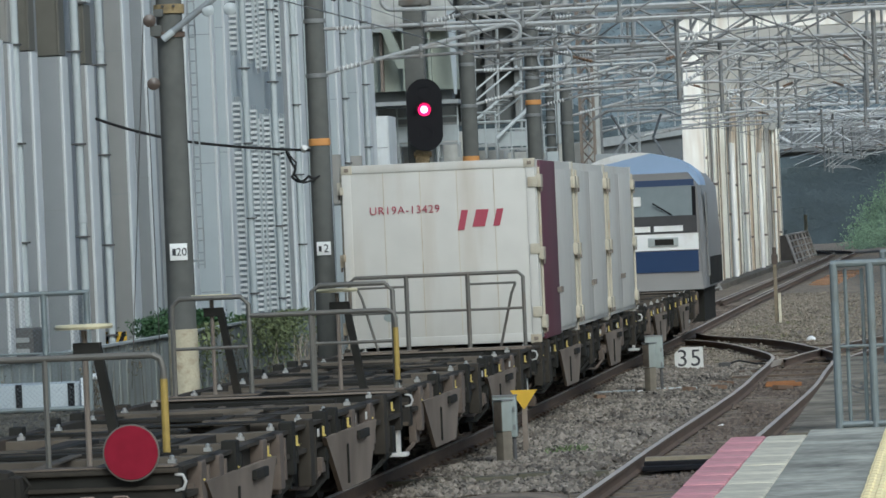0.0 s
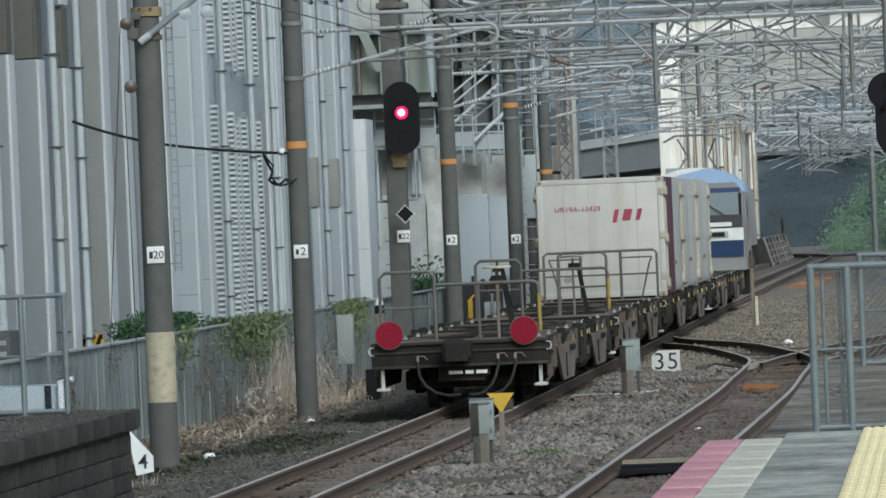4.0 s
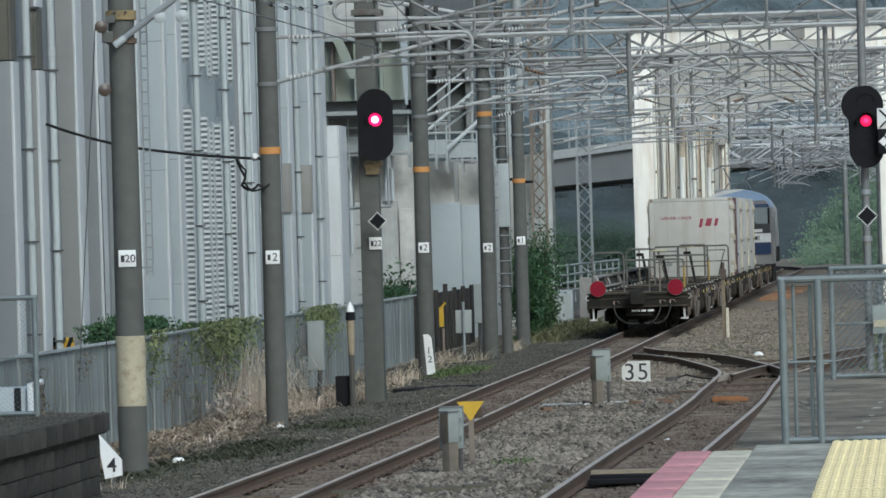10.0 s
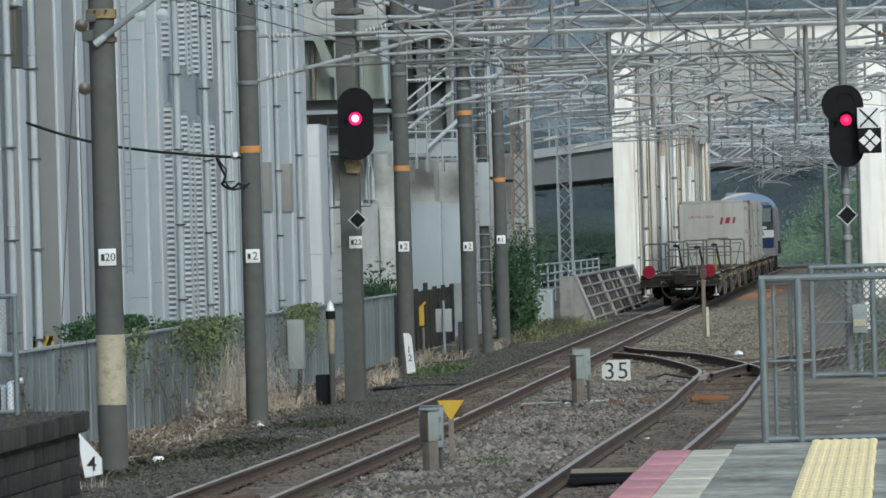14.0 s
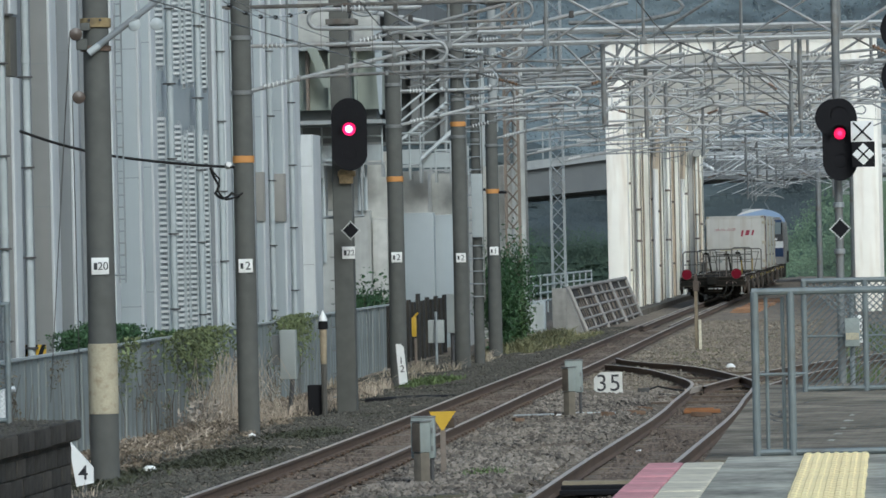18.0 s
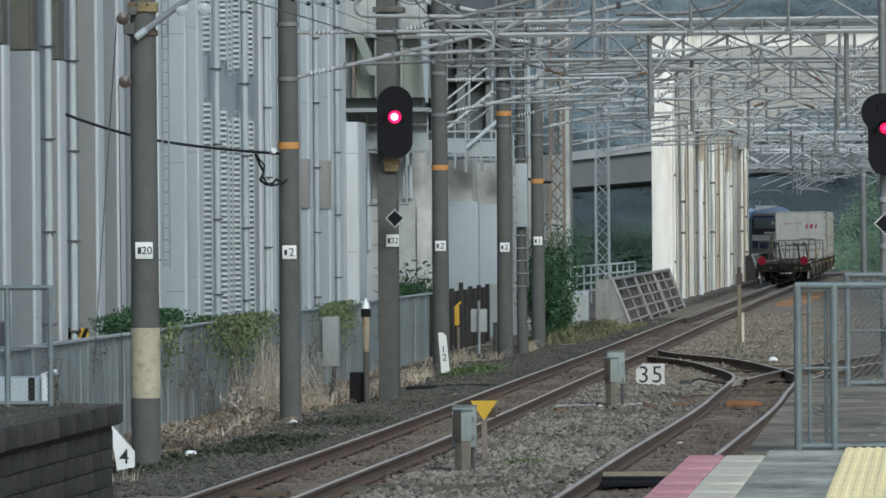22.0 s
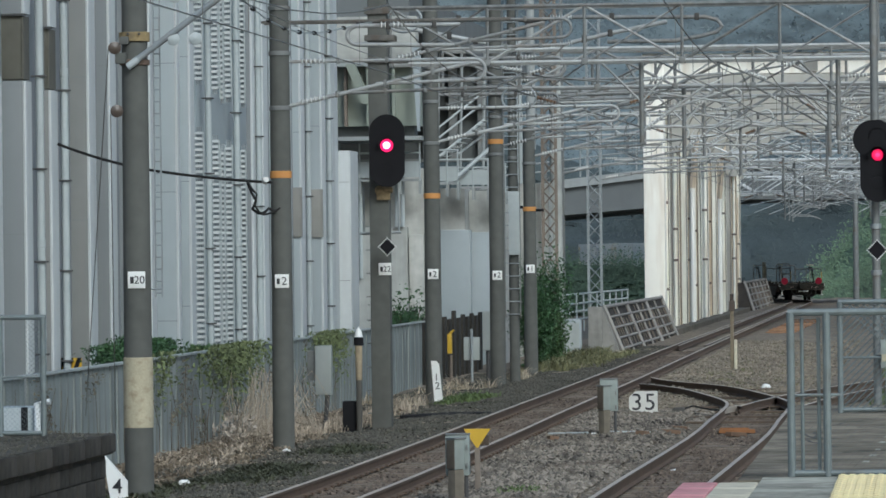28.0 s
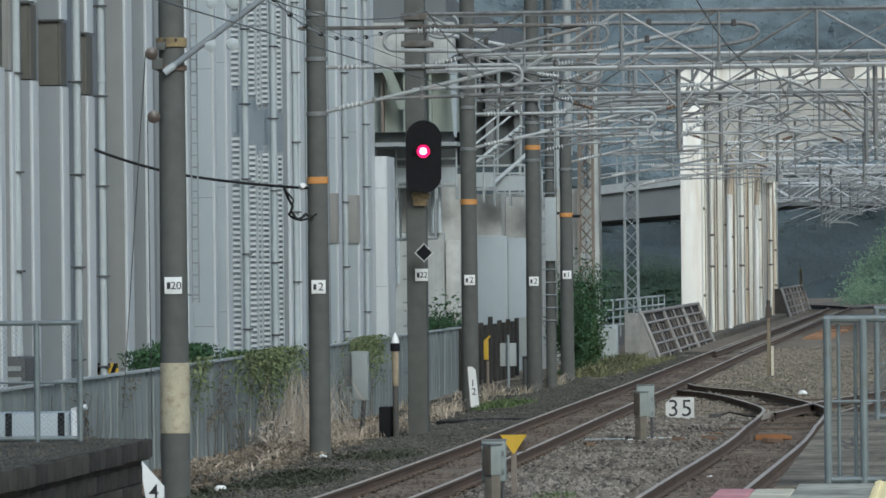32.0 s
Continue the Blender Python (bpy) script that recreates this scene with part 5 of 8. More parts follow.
p20 = pole(-9.86, 62.3, "grey concrete pole with a cream band and plate 20", "20", None, 2.47, 0.18, 7.5, (0.62, 1.5), clamps=())
pole(-9.98, 77.4, "grey concrete pole with an orange band", "2", 4.02, 2.37, 0.165)
pole(-10.1, 102.5, "grey concrete pole with an orange band near the cabinet", "2", 3.97, 2.37, 0.17)
pole(-9.8, 114.4, "grey concrete pole with a high orange band", "2", 5.34, 2.29, 0.175)
p126 = pole(-9.95, 125.9, "grey concrete pole with an orange band beside the shrub", "1", 3.9, 2.4, 0.17, 6.2, clamps=(5.05,))
thin = pole(-9.75, 118.5, "thin dark pole with climbing rungs", "2", None, -3, 0.12, 9.5)
for k in range(24):
    bm = bmesh.new()
    tube(bm, [(-0.2, -0.13, 1.6 + 0.3 * k), (0.16, -0.13, 1.6 + 0.3 * k)], 0.014, 5)
    part("rung", bm, M_GALV, thin)
for x in (-0.2, 0.16):
    bm = bmesh.new()
    tube(bm, [(x, -0.13, 1.5), (x, -0.13, 8.8)], 0.016, 5)
    part("stile", bm, M_GALVD, thin)
bm = bmesh.new()
bevel_box(bm, -0.1, -0.22, 3.0, 0.16, -0.14, 4.5, 0.015)
part("pale_cover", bm, M_PIPE, thin, "pale cable cover on the thin pole")

for x0, x1, z in ((-0.36, -0.16, 4.2), (0.16, 0.36, 4.12)):
    bm = bmesh.new()
    tube(bm, [(x0, -0.05, z), (x1, -0.05, z)], 0.035, 8)
    part("stub", bm, M_BLACK, p126, "black stub beside the band")

# fittings of the nearest pole
M_GREYIN = mat("dull_brown_grey_porcelain", (0.075, 0.058, 0.047), 0.4, vary=0.3, scale=20)
M_OCHRE = mat("flaked_ochre_paint", (0.26, 0.2, 0.1), 0.85, vary=0.5, scale=14, stain=(0.1, 0.08, 0.06))
bm = bmesh.new()
lathe(bm, [(0.182, -0.06), (0.195, -0.055), (0.195, 0.055), (0.182, 0.06)], pose(0, 0, 5.76), 20)
col = part("collar", bm, M_OCHRE, p20, "worn ochre collar")
for x in (-0.05, 0.09):
    bm = bmesh.new()
    lathe(bm, [(0.0, 0.0), (0.018, 0.0), (0.018, 0.025), (0.0, 0.03)], pose(x, -0.19, 5.79, 90, 0, 0), 8)
    part("bolt", bm, M_BOLT, col)
bm = bmesh.new()
lathe(bm, [(0.182, -0.035), (0.192, -0.03), (0.192, 0.03), (0.182, 0.035)], pose(0, 0, 5.44), 20)
part("collar", bm, mat("rusted_clamp", (0.15, 0.11, 0.085), 0.9, vary=0.5, scale=14), p20, "rusty pole clamp")
bm = bmesh.new()
bevel_box(bm, -0.22, -0.2, 5.42, -0.08, -0.12, 5.56, 0.02)
part("clamp_lug", bm, M_POLE, p20)
bm = bmesh.new()
bevel_box(bm, -0.16, -0.22, 5.66, -0.04, -0.15, 5.76, 0.02)
part("clamp_lug", bm, M_POLE, p20)
bm = bmesh.new()
tube(bm, [(0.0, -0.22, 5.42), (1.35, -0.22, 6.4)], 0.04, 8)
arm20 = part("arm", bm, M_GALV, p20, "galvanised cross arm")
bm = bmesh.new()
lathe(bm, [(0.0, -0.06), (0.047, -0.055), (0.047, 0.1), (0.04, 0.11)], pose(-0.01, -0.22, 5.41, 0, 54, 0), 10)
part("end_cap", bm, M_PIPE, arm20, "pale cap on the arm")
for x, z, m in ((-0.22, 5.62, M_GREYIN), (-0.2, 4.83, M_GREYIN), (0.52, 5.72, M_PIPE), (0.8, 5.72, M_PIPE), (0.55, 6.25, M_PIPE), (0.8, 6.25, M_PIPE)):
    bm = bmesh.new()
    lathe(bm, [(0.0, -0.06), (0.03, -0.055), (0.078, -0.03), (0.08, -0.015), (0.04, 0), (0.078, 0.03), (0.02, 0.055)], pose(x, -0.2, z, 90, 0, 20), 16)
    part("insulator", bm, m, p20)
bm = bmesh.new()
for x in (0.22, 0.3):
    tube(bm, [(x, 0.1, 2.5), (x, 0.1, 7.4)], 0.011, 5)
tube(bm, [(0.0, 0.1, 2.6), (0.3, 0.1, 2.6)], 0.012, 5)
tube(bm, [(0.0, 0.1, 6.6), (0.3, 0.1, 6.6)], 0.012, 5)
for i in range(33):
    tube(bm, [(0.22, 0.1, 2.55 + i * 0.15), (0.3, 0.1, 2.55 + i * 0.15)], 0.009, 4)
part("conduit", bm, M_GALV, p20, "slim galvanised cable riser")
for a, b in (((-0.3, -0.2, 5.6), (-1.35, 4, 0.9)), ((-0.28, -0.2, 4.8), (-0.95, 4, 0.7))):
    bm = bmesh.new()
    tube(bm, [a, b], 0.006, 4)
    part("guy_wire", bm, M_WIRE, p20)


def cable(name, pts, sag, r, label, material=M_CABLE, n=14):
    bm = bmesh.new()
    out = []
    for (a, b) in zip(pts, pts[1:]):
        a, b = Vector(a), Vector(b)
        for i in range(n):
            u = i / n
            p = a.lerp(b, u)
            p.z -= sag * 4 * u * (1 - u)
            out.append(p)
    out.append(Vector(pts[-1]))
    tube(bm, out, r, 6)
    c = thing(name, pose(0, 0, 0), label, "cable")
    part("strand", bm, material, c)
    return c


cable("black_cable", [(-13.75, 79.0, 4.58), (-12.3, 78.2, 4.16), (-10.1, 77.2, 3.9)], 0.03, 0.024, "thick black cable slung between poles")
cable("black_cable", [(-10.45, 77, 3.9), (-10.32, 77, 3.62), (-10.38, 77, 3.5), (-10.26, 77.1, 3.42), (-10.15, 77.2, 3.5), (-9.98, 77.3, 3.46)], 0.02, 0.022, "loop of black cable hanging at the pole", n=5)
cable("black_cable", [(-10.45, 76.95, 3.93), (-10.3, 76.95, 3.72), (-10.34, 76.95, 3.55), (-10.22, 77.05, 3.4), (-9.98, 77.25, 3.5)], 0.02, 0.016, "second loop of black cable hanging at the pole", n=5)
for k, z in enumerate((6.2,)):
    cable("overhead_cable", [(-9.0 - 0.25 * k, 62.2, z), (-9.3, 114, z + 0.5)], 0.35, 0.006, "thin grey overhead cable", M_GALVD)


hc = thing("clipped_cable", pose(0, 0, 0), "pale cable with black clips slung to the signal post", "cable")
run = [(-9.2 - 0.02 * k + 0.35 * math.sin(math.pi * k / 12) * -0.4, 62.3 + 23.3 * k / 12, 6.75 - 0.62 * math.sin(math.pi * k / 12) ** 1.2) for k in range(13)]
bm = bmesh.new()
tube(bm, run, 0.011, 6)
part("strand", bm, M_PIPE, hc)
for k in range(1, 12):
    bm = bmesh.new()
    lathe(bm, [(0.012, -0.09), (0.034, -0.07), (0.034, 0.07), (0.012, 0.09)], pose(*run[k], 90, 0, 0), 8)
    part("clip", bm, M_CABLE, hc)
si = thing("pole_insulator", pose(-10.2, 77.25, 3.93), "small white insulator at the cable's end", "insulator")
bm = bmesh.new()
lathe(bm, [(0.0, -0.06), (0.05, -0.05), (0.06, 0.0), (0.045, 0.05), (0.0, 0.06)], pose(0, 0, 0, 70, 0, 20), 12)
part("body", bm, M_INSUL, si)
bm = bmesh.new()
tube(bm, [(0, 0.02, 0), (0.14, 0.1, 0.0)], 0.014, 6)
part("pin", bm, M_GALVD, si)


# ---- colour light signals ----
def signal_head(name, m, label, lamps, wide=0.305, core=None):
    s = thing(name, m, label, "railway signal", "colour light signals")
    bm = bmesh.new()
    out = []
    for k in range(33):
        a = math.pi * 2 * k / 32
        out.append((wide * math.cos(a), 0.305 * math.sin(a) + (0.315 if math.sin(a) >= 0 else -0.315)))
    prism(bm, out[:-1], -0.01, 0.02, "y")
    part("backboard", bm, M_BLACK, s)
    bm = bmesh.new()
    bevel_box(bm, -0.15, 0.02, -0.48, 0.15, 0.28, 0.48, 0.03)
    part("case", bm, M_BLACK, s)
    for i, z in enumerate((0.36, 0.09, -0.33)):
        bm = bmesh.new()
        ring = []
        for k in range(15):
            a = math.pi * (-0.1 + 1.2 * k / 14)
            ring.append((0.124 * math.cos(a), 0.124 * math.sin(a)))
        outer = [(x * 1.1, y * 1.1) for x, y in ring]
        prism(bm, ring + outer[::-1], -0.13 if i in lamps else -0.02, -0.01, "y", pose(0, 0, z))
        part("hood", bm, M_BLACK, s)
        bm = bmesh.new()
        lathe(bm, [((0.112 if core else 0.088), 0), ((0.11 if core else 0.087), 0.02), (0.07, 0.035), (0.0, 0.04)] if i in lamps else [(0.092, 0), (0.09, 0.004), (0.0, 0.006)], pose(0, -0.012, z, 90, 0, 0), 20)
        on = i in lamps
        part("lens", bm, (M_LAMP if core else M_LAMPR) if on else M_BLACK, s, "lit red lens" if on else "")
        if on:
            bm = bmesh.new()
            lathe(bm, [(0.064, 0), (0.058, 0.01), (0.0, 0.014)] if core else [(0.034, 0), (0.032, 0.01), (0.0, 0.014)], pose(0, -0.056, z, 90, 0, 0), 16)
            part("lamp_core", bm, core or M_LAMPC, s, "bright centre of the lit lens")
    return s


p22 = thing("signal_post", pose(-9.35, 85.8, -0.25), "square-edged concrete signal post with rungs", "post")
bm = bmesh.new()
bevel_box(bm, -0.17, -0.17, -0.3, 0.17, 0.17, 10.5, 0.045)
part("shaft", bm, M_POLE, p22)
M_BANDST = mat("stained_band_steel", (0.13, 0.125, 0.115), 0.75, 0.2, vary=0.5, scale=12, stain=(0.1, 0.07, 0.05))
plate(p22, 0.09, -0.19, 2.77, "22")
bm = bmesh.new()
bevel_box(bm, -0.04, -0.26, 3.95, 0.2, -0.17, 4.2, 0.03)
tube(bm, [(-0.06, -0.22, 4.12), (0.24, -0.22, 4.12)], 0.05, 8)
part("mount", bm, mat("flaking_ochre_mount", (0.3, 0.23, 0.13), 0.9, vary=0.7, scale=16, stain=(0.1, 0.08, 0.06)), p22, "rusty signal mount")
for i in range(9):
    bm = bmesh.new()
    tube(bm, [(-0.24, -0.12, 0.3 + i * 0.4), (-0.17, -0.12, 0.3 + i * 0.4)], 0.012, 5)
    part("rung", bm, M_GALVD, p22)
bm = bmesh.new()
tube(bm, [(-0.38, 0.15, 3.38), (0.34, 0.15, 3.4)], 0.028, 6)
tube(bm, [(0.3, 0.15, 3.4), (0.3, 0.15, 4.6)], 0.022, 6)
tube(bm, [(-0.3, 0.15, 3.4), (-0.3, 0.15, 4.2)], 0.016, 6)
part("bracket_frame", bm, M_GALV, p22)
for x0, x1, z0, z1 in ((-0.22, 0.5, 6.3, 6.38), (-0.22, 0.3, 6.68, 6.78), (-2.0, 2.3, 7.0, 7.05), (-0.22, 0.22, 7.14, 7.26)):
    for y in (-0.2, 0.2):
        bm = bmesh.new()
        bevel_box(bm, x0, y - 0.02, z0, x1, y + 0.02, z1, 0.01)
        part("head_band", bm, M_BANDST, p22, "dull steel band round the post head")
signal_head("signal", pose(-9.17, 85.3, 4.54), "black three-lamp railway signal showing red", (1,), 0.305, M_LAMPW)
sg = thing("diamond_marker", pose(-9.17, 85.2, 2.9), "black diamond marker with a white dotted edge", "sign", "diamond markers")
bm = bmesh.new()
prism(bm, [(-0.155, 0), (0, -0.155), (0.155, 0), (0, 0.155)], -0.01, 0.0, "y")
part("edge", bm, M_BLACK, sg)
for k in range(24):
    u, q = (k % 6) / 6, k // 6
    (xa, za), (xb, zb) = ((-0.15, 0), (0, -0.15), (0.15, 0), (0, 0.15))[q], ((0, -0.15), (0.15, 0), (0, 0.15), (-0.15, 0))[q]
    bm = bmesh.new()
    lathe(bm, [(0.0115, 0.0), (0.0115, 0.005), (0.0, 0.006)], pose(xa + (xb - xa) * u, -0.01, za + (zb - za) * u, 90, 0, 0), 7)
    part("reflector", bm, M_WHITE, sg)
bm = bmesh.new()
tube(bm, [(-0.02, 0.0, 0), (-0.02, 0.5, 0)], 0.02, 6)
part("bracket", bm, M_GALVD, sg)
bm = bmesh.new()
prism(bm, [(-0.135, 0), (0, -0.135), (0.135, 0), (0, 0.135)], -0.016, -0.0105, "y")
part("field", bm, M_BLACK, sg)

rm = thing("signal_mast", pose(-0.78, 76, 0), "grey steel signal mast rising to the gantry", "mast")
bm = bmesh.new()
tube(bm, [(0, 0.15, -0.3), (0, 0.15, 9)], 0.062, 12)
part("shaft", bm, M_GALVD, rm)
for z in (1.95, 2.4, 3.1):
    bm = bmesh.new()
    lathe(bm, [(0.06, -0.04), (0.085, -0.035), (0.085, 0.035), (0.06, 0.04)], pose(0, 0.15, z), 12)
    part("clamp", bm, M_GALV, rm)
rs = signal_head("signal", pose(-0.74, 75.8, 4.08), "black railway signal showing red with an offset upper lamp", (1,), 0.265)
bm = bmesh.new()
lathe(bm, [(0.0, -0.01), (0.285, -0.01), (0.285, 0.02), (0.0, 0.02)], pose(-0.08, 0, 0.33, 90, 0, 0), 24)
part("offset_backboard", bm, M_BLACK, rs)
copy_thing(sg, pose(-0.76, 75.7, 2.74))
for x, z, k in ((-0.4, 4.19, 1), (-0.39, 3.85, 2)):
    ri = thing("route_indicator", pose(x, 75.6, z), "square black and white route indicator board", "sign", "route indicators")
    bm = bmesh.new()
    bevel_box(bm, -0.17, 0, -0.155 if k == 1 else -0.19, 0.17, 0.03, 0.155 if k == 1 else 0.19, 0.006)
    part("board", bm, M_WHITE if k == 1 else M_BLACK, ri)
    if k == 2:
        bm = bmesh.new()
        prism(bm, [(-0.165, 0), (0, -0.165), (0.165, 0), (0, 0.165)], -0.006, 0, "y")
        part("diamond", bm, M_WHITE, ri)
    bm = bmesh.new()
    box(bm, -0.28, 0.24, -0.02, 0.1, 0.28, 0.02)
    box(bm, 0.04, 0.03, -0.02, 0.1, 0.28, 0.02)
    part("bracket", bm, M_GALVD, ri)
    for a in (45, -45):
        bm = bmesh.new()
        box(bm, -0.19 if k == 1 else -0.12, -0.012, -0.012, 0.19 if k == 1 else 0.12, -0.0065, 0.012, pose(0, 0, 0, 0, a, 0))
        part("stroke", bm, M_BLACK, ri)
mb = thing("mast_box", pose(-0.56, 75.8, 1.02), "small pale grey junction box on the mast", "junction box")
bm = bmesh.new()
bevel_box(bm, -0.1, -0.06, 0, 0.1, 0.06, 0.42, 0.01)
part("case", bm, M_WHITE, mb)
bm = bmesh.new()
box(bm, -0.24, 0.06, 0.15, 0.06, 0.36, 0.2)
part("bracket", bm, M_GALVD, mb)
bm = bmesh.new()
box(bm, -0.09, -0.066, 0.1, 0.09, -0.061, 0.19)
part("label", bm, M_CREAM, mb)
bh = thing("signal", pose(0.2, 60, 4.8), "black back of a nearby signal", "railway signal", "colour light signals")
bm = bmesh.new()
lathe(bm, [(0.0, -0.02), (0.28, -0.02), (0.28, 0.03), (0.0, 0.03)], pose(0, 0, 0.28, 90, 0, 0), 28)
lathe(bm, [(0.0, -0.02), (0.28, -0.02), (0.28, 0.03), (0.0, 0.03)], pose(0, 0, -0.28, 90, 0, 0), 28)
part("backboard", bm, M_BLACK, bh)
bm = bmesh.new()
tube(bm, [(0.1, 0.1, -5.1), (0.1, 0.1, 4)], 0.07, 10)
part("mast", bm, M_GALVD, bh)


# ---- trackside things ----
M_TIMBER = mat("grey_timber_post", (0.17, 0.15, 0.118), 0.95, vary=0.35, scale=9, streak=0.8, stain=(0.09, 0.078, 0.06))
M_BOXRUST = mat("rust_browned_panel", (0.12, 0.1, 0.078), 0.9, vary=0.4, scale=8, streak=0.8, stain=(0.07, 0.055, 0.042))


def trackside_box(x, y, label, s=1.0, w=1.0, shift=0.0):
    """A flat case with a smaller box set cornerwise before it on a square timber post."""
    t = thing("trackside_box", pose(x, y, -0.25), label, "junction box", "trackside boxes")
    bm = bmesh.new()
    bevel_box(bm, (-0.14 + shift) * w, 0.05, 0.46 * s + shift, (0.14 + shift) * w, 0.2, 1.0 * s + shift, 0.02)
    case = part("case", bm, M_CABGREEN, t)
    bm = bmesh.new()
    bevel_box(bm, (-0.145 + shift) * w, 0.04, 1.0 * s + shift, (0.145 + shift) * w, 0.21, 1.02 * s + shift, 0.008)
    part("lid", bm, M_GALVD, case)
    for z in (0.56, 0.8):
        bm = bmesh.new()
        bevel_box(bm, (0.1 + shift) * w, 0.035, z * s, (0.125 + shift) * w, 0.05, z * s + 0.06, 0.004)
        part("hinge", bm, M_GALVD, case)
    turn = pose(-0.005, -0.08, 0, 0, 0, 45)
    bm = bmesh.new()
    bevel_box(bm, -0.075, -0.075, 0.55 * s, 0.075, 0.075, 0.95 * s, 0.01, turn)
    front = part("front_box", bm, M_CABGREEN, t, "smaller grey-green box")
    bm = bmesh.new()
    bevel_box(bm, -0.083, -0.07, 0.56 * s, -0.0755, 0.07, 0.94 * s, 0.003, turn)
    part("side_plate", bm, M_BOXRUST, front, "rust-browned side plate")
    bm = bmesh.new()
    bevel_box(bm, -0.09, -0.09, 0.95 * s, 0.09, 0.09, 0.972 * s, 0.006, turn)
    part("lid", bm, M_GALVD, front)
    bm = bmesh.new()
    bevel_box(bm, -0.068, -0.068, -0.25, 0.068, 0.068, 0.549 * s, 0.014, turn)
    part("post", bm, M_TIMBER, t, "weathered timber post")
    for dx in (-0.085, 0.1):
        bm = bmesh.new()
        tube(bm, [(dx + shift, 0.1, -0.2), (dx + shift, 0.1, 0.48 * s + shift)], 0.024, 8)
        part("leg", bm, M_BRACKET, t)
    return t


trackside_box(-5.5, 58.4, "pale green metal box on a timber post by the track", 0.88)
trackside_box(-5.13, 79.6, "pale green metal box on a post between the tracks", 0.93, 1.0, 0.06)
tr = thing("triangle_marker", pose(-5.485, 60.9, -0.25), "yellow inverted triangle marker on a rusty stake", "sign")
bm = bmesh.new()
prism(bm, [(-0.165, 0.868), (0.165, 0.868), (0.01, 0.638), (-0.01, 0.638)], -0.008, 0.0, "y")
part("plate", bm, M_YELLOW, tr)
bm = bmesh.new()
bevel_box(bm, -0.033, 0.005, -0.2, 0.033, 0.05, 0.87, 0.006)
part("stake", bm, M_RUSTY, tr)
bm = bmesh.new()
bevel_box(bm, 0.02, 0.05, 0.66, 0.14, 0.12, 0.79, 0.02)
part("reflector_back", bm, M_WOOD, tr)
sp = thing("speed_sign", pose(-5.14, 90.6, -0.22), "white speed board with black 35", "sign")
bm = bmesh.new()
prism(bm, [(-0.13, 0.06), (0.255, 0.06), (0.255, 0.475), (-0.14, 0.475), (-0.26, 0.37), (-0.26, 0.16)], -0.012, 0.0, "y")
part("board", bm, mat("worn_white_board", (0.6, 0.6, 0.57), 0.6, vary=0.15, scale=6, stain=(0.4, 0.38, 0.34)), sp)
words("figure", "35", 0.43, M_INK, sp, pose(0.0, -0.014, 0.265) @ FRONT, space=1.12, bold=0.0)
bm = bmesh.new()
box(bm, 0.12, 0.0, -0.2, 0.18, 0.03, 0.1)
part("stake", bm, M_WHITE, sp)
p4 = thing("gradient_post", pose(-9.52, 58.0, -0.08), "white sloping marker post with a black 4", "sign")
bm = bmesh.new()
prism(bm, [(0.0, 0.0), (0.2, 0.04), (0.2, 0.22), (-0.06, 0.52), (-0.085, 0.52)], -0.03, 0.03, "y")
part("board", bm, M_WHITE, p4)
bm = bmesh.new()
box(bm, 0.07, -0.02, -0.35, 0.12, 0.02, 0.05)
part("stake", bm, M_POLE, p4)
words("figure", "4", 0.24, M_INK, p4, pose(0.085, -0.034, 0.155) @ FRONT, bold=0.001)
kp = thing("distance_post", pose(-9.97, 101.2, -0.3), "leaning white distance post with black figures", "sign")
bm = bmesh.new()
prism(bm, [(0.0, 0.1), (0.17, 0.1), (0.1, 0.85), (0.04, 0.92), (-0.06, 0.92)], -0.03, 0.03, "y")
part("post", bm, M_WHITE, kp)
for i, ch in enumerate("12"):
    words("figure", ch, 0.2, M_INK, kp, pose(0.045 + i * 0.02, -0.034, 0.58 - i * 0.17) @ FRONT)
cbn = thing("relay_cabinet", pose(-10.68, 88.5, -0.2), "grey trackside cabinet on a thin leg", "cabinet", "trackside cabinets")
bm = bmesh.new()
bevel_box(bm, -0.15, -0.1, 0.5, 0.14, 0.15, 1.37, 0.02)
part("body", bm, M_CABINET, cbn)
bm = bmesh.new()
bevel_box(bm, -0.13, -0.112, 0.54, 0.12, -0.1, 1.33, 0.006)
part("door", bm, M_CABINET, cbn)
bm = bmesh.new()
bevel_box(bm, -0.3, 0.0, 0.75, -0.15, 0.15, 1.28, 0.015)
part("side_box", bm, M_GALVD, cbn)
bm = bmesh.new()
tube(bm, [(0, 0, -0.2), (0.06, 0, 0.5)], 0.04, 8)
part("leg", bm, M_BRACKET, cbn)
bb = thing("battery_box", pose(-9.82, 85.2, -0.28), "black box at the foot of the signal post", "box")
bm = bmesh.new()
bevel_box(bm, -0.14, -0.12, 0, 0.14, 0.12, 0.56, 0.02)
part("case", bm, M_BLACK, bb)
lp = thing("warning_lamp_post", pose(-9.66, 85.0, -0.28), "slim post with a white and black lamp head", "lamp")
bm = bmesh.new()
tube(bm, [(0, 0, 0), (0, 0, 0.95)], 0.05, 10)
part("post", bm, M_CONCD, lp)
bm = bmesh.new()
lathe(bm, [(0.0, 0.9), (0.055, 0.92), (0.065, 1.5), (0.0, 1.52)], None, 14)
part("body", bm, mat("dirty_cream", (0.3, 0.25, 0.17), 0.85, vary=0.4, scale=14, stain=(0.1, 0.07, 0.05)), lp, "rust-stained cream barrel")
bm = bmesh.new()
lathe(bm, [(0.0, 1.5), (0.085, 1.51), (0.08, 1.64), (0.0, 1.65)], None, 14)
part("band", bm, M_BLACK, lp)
bm = bmesh.new()
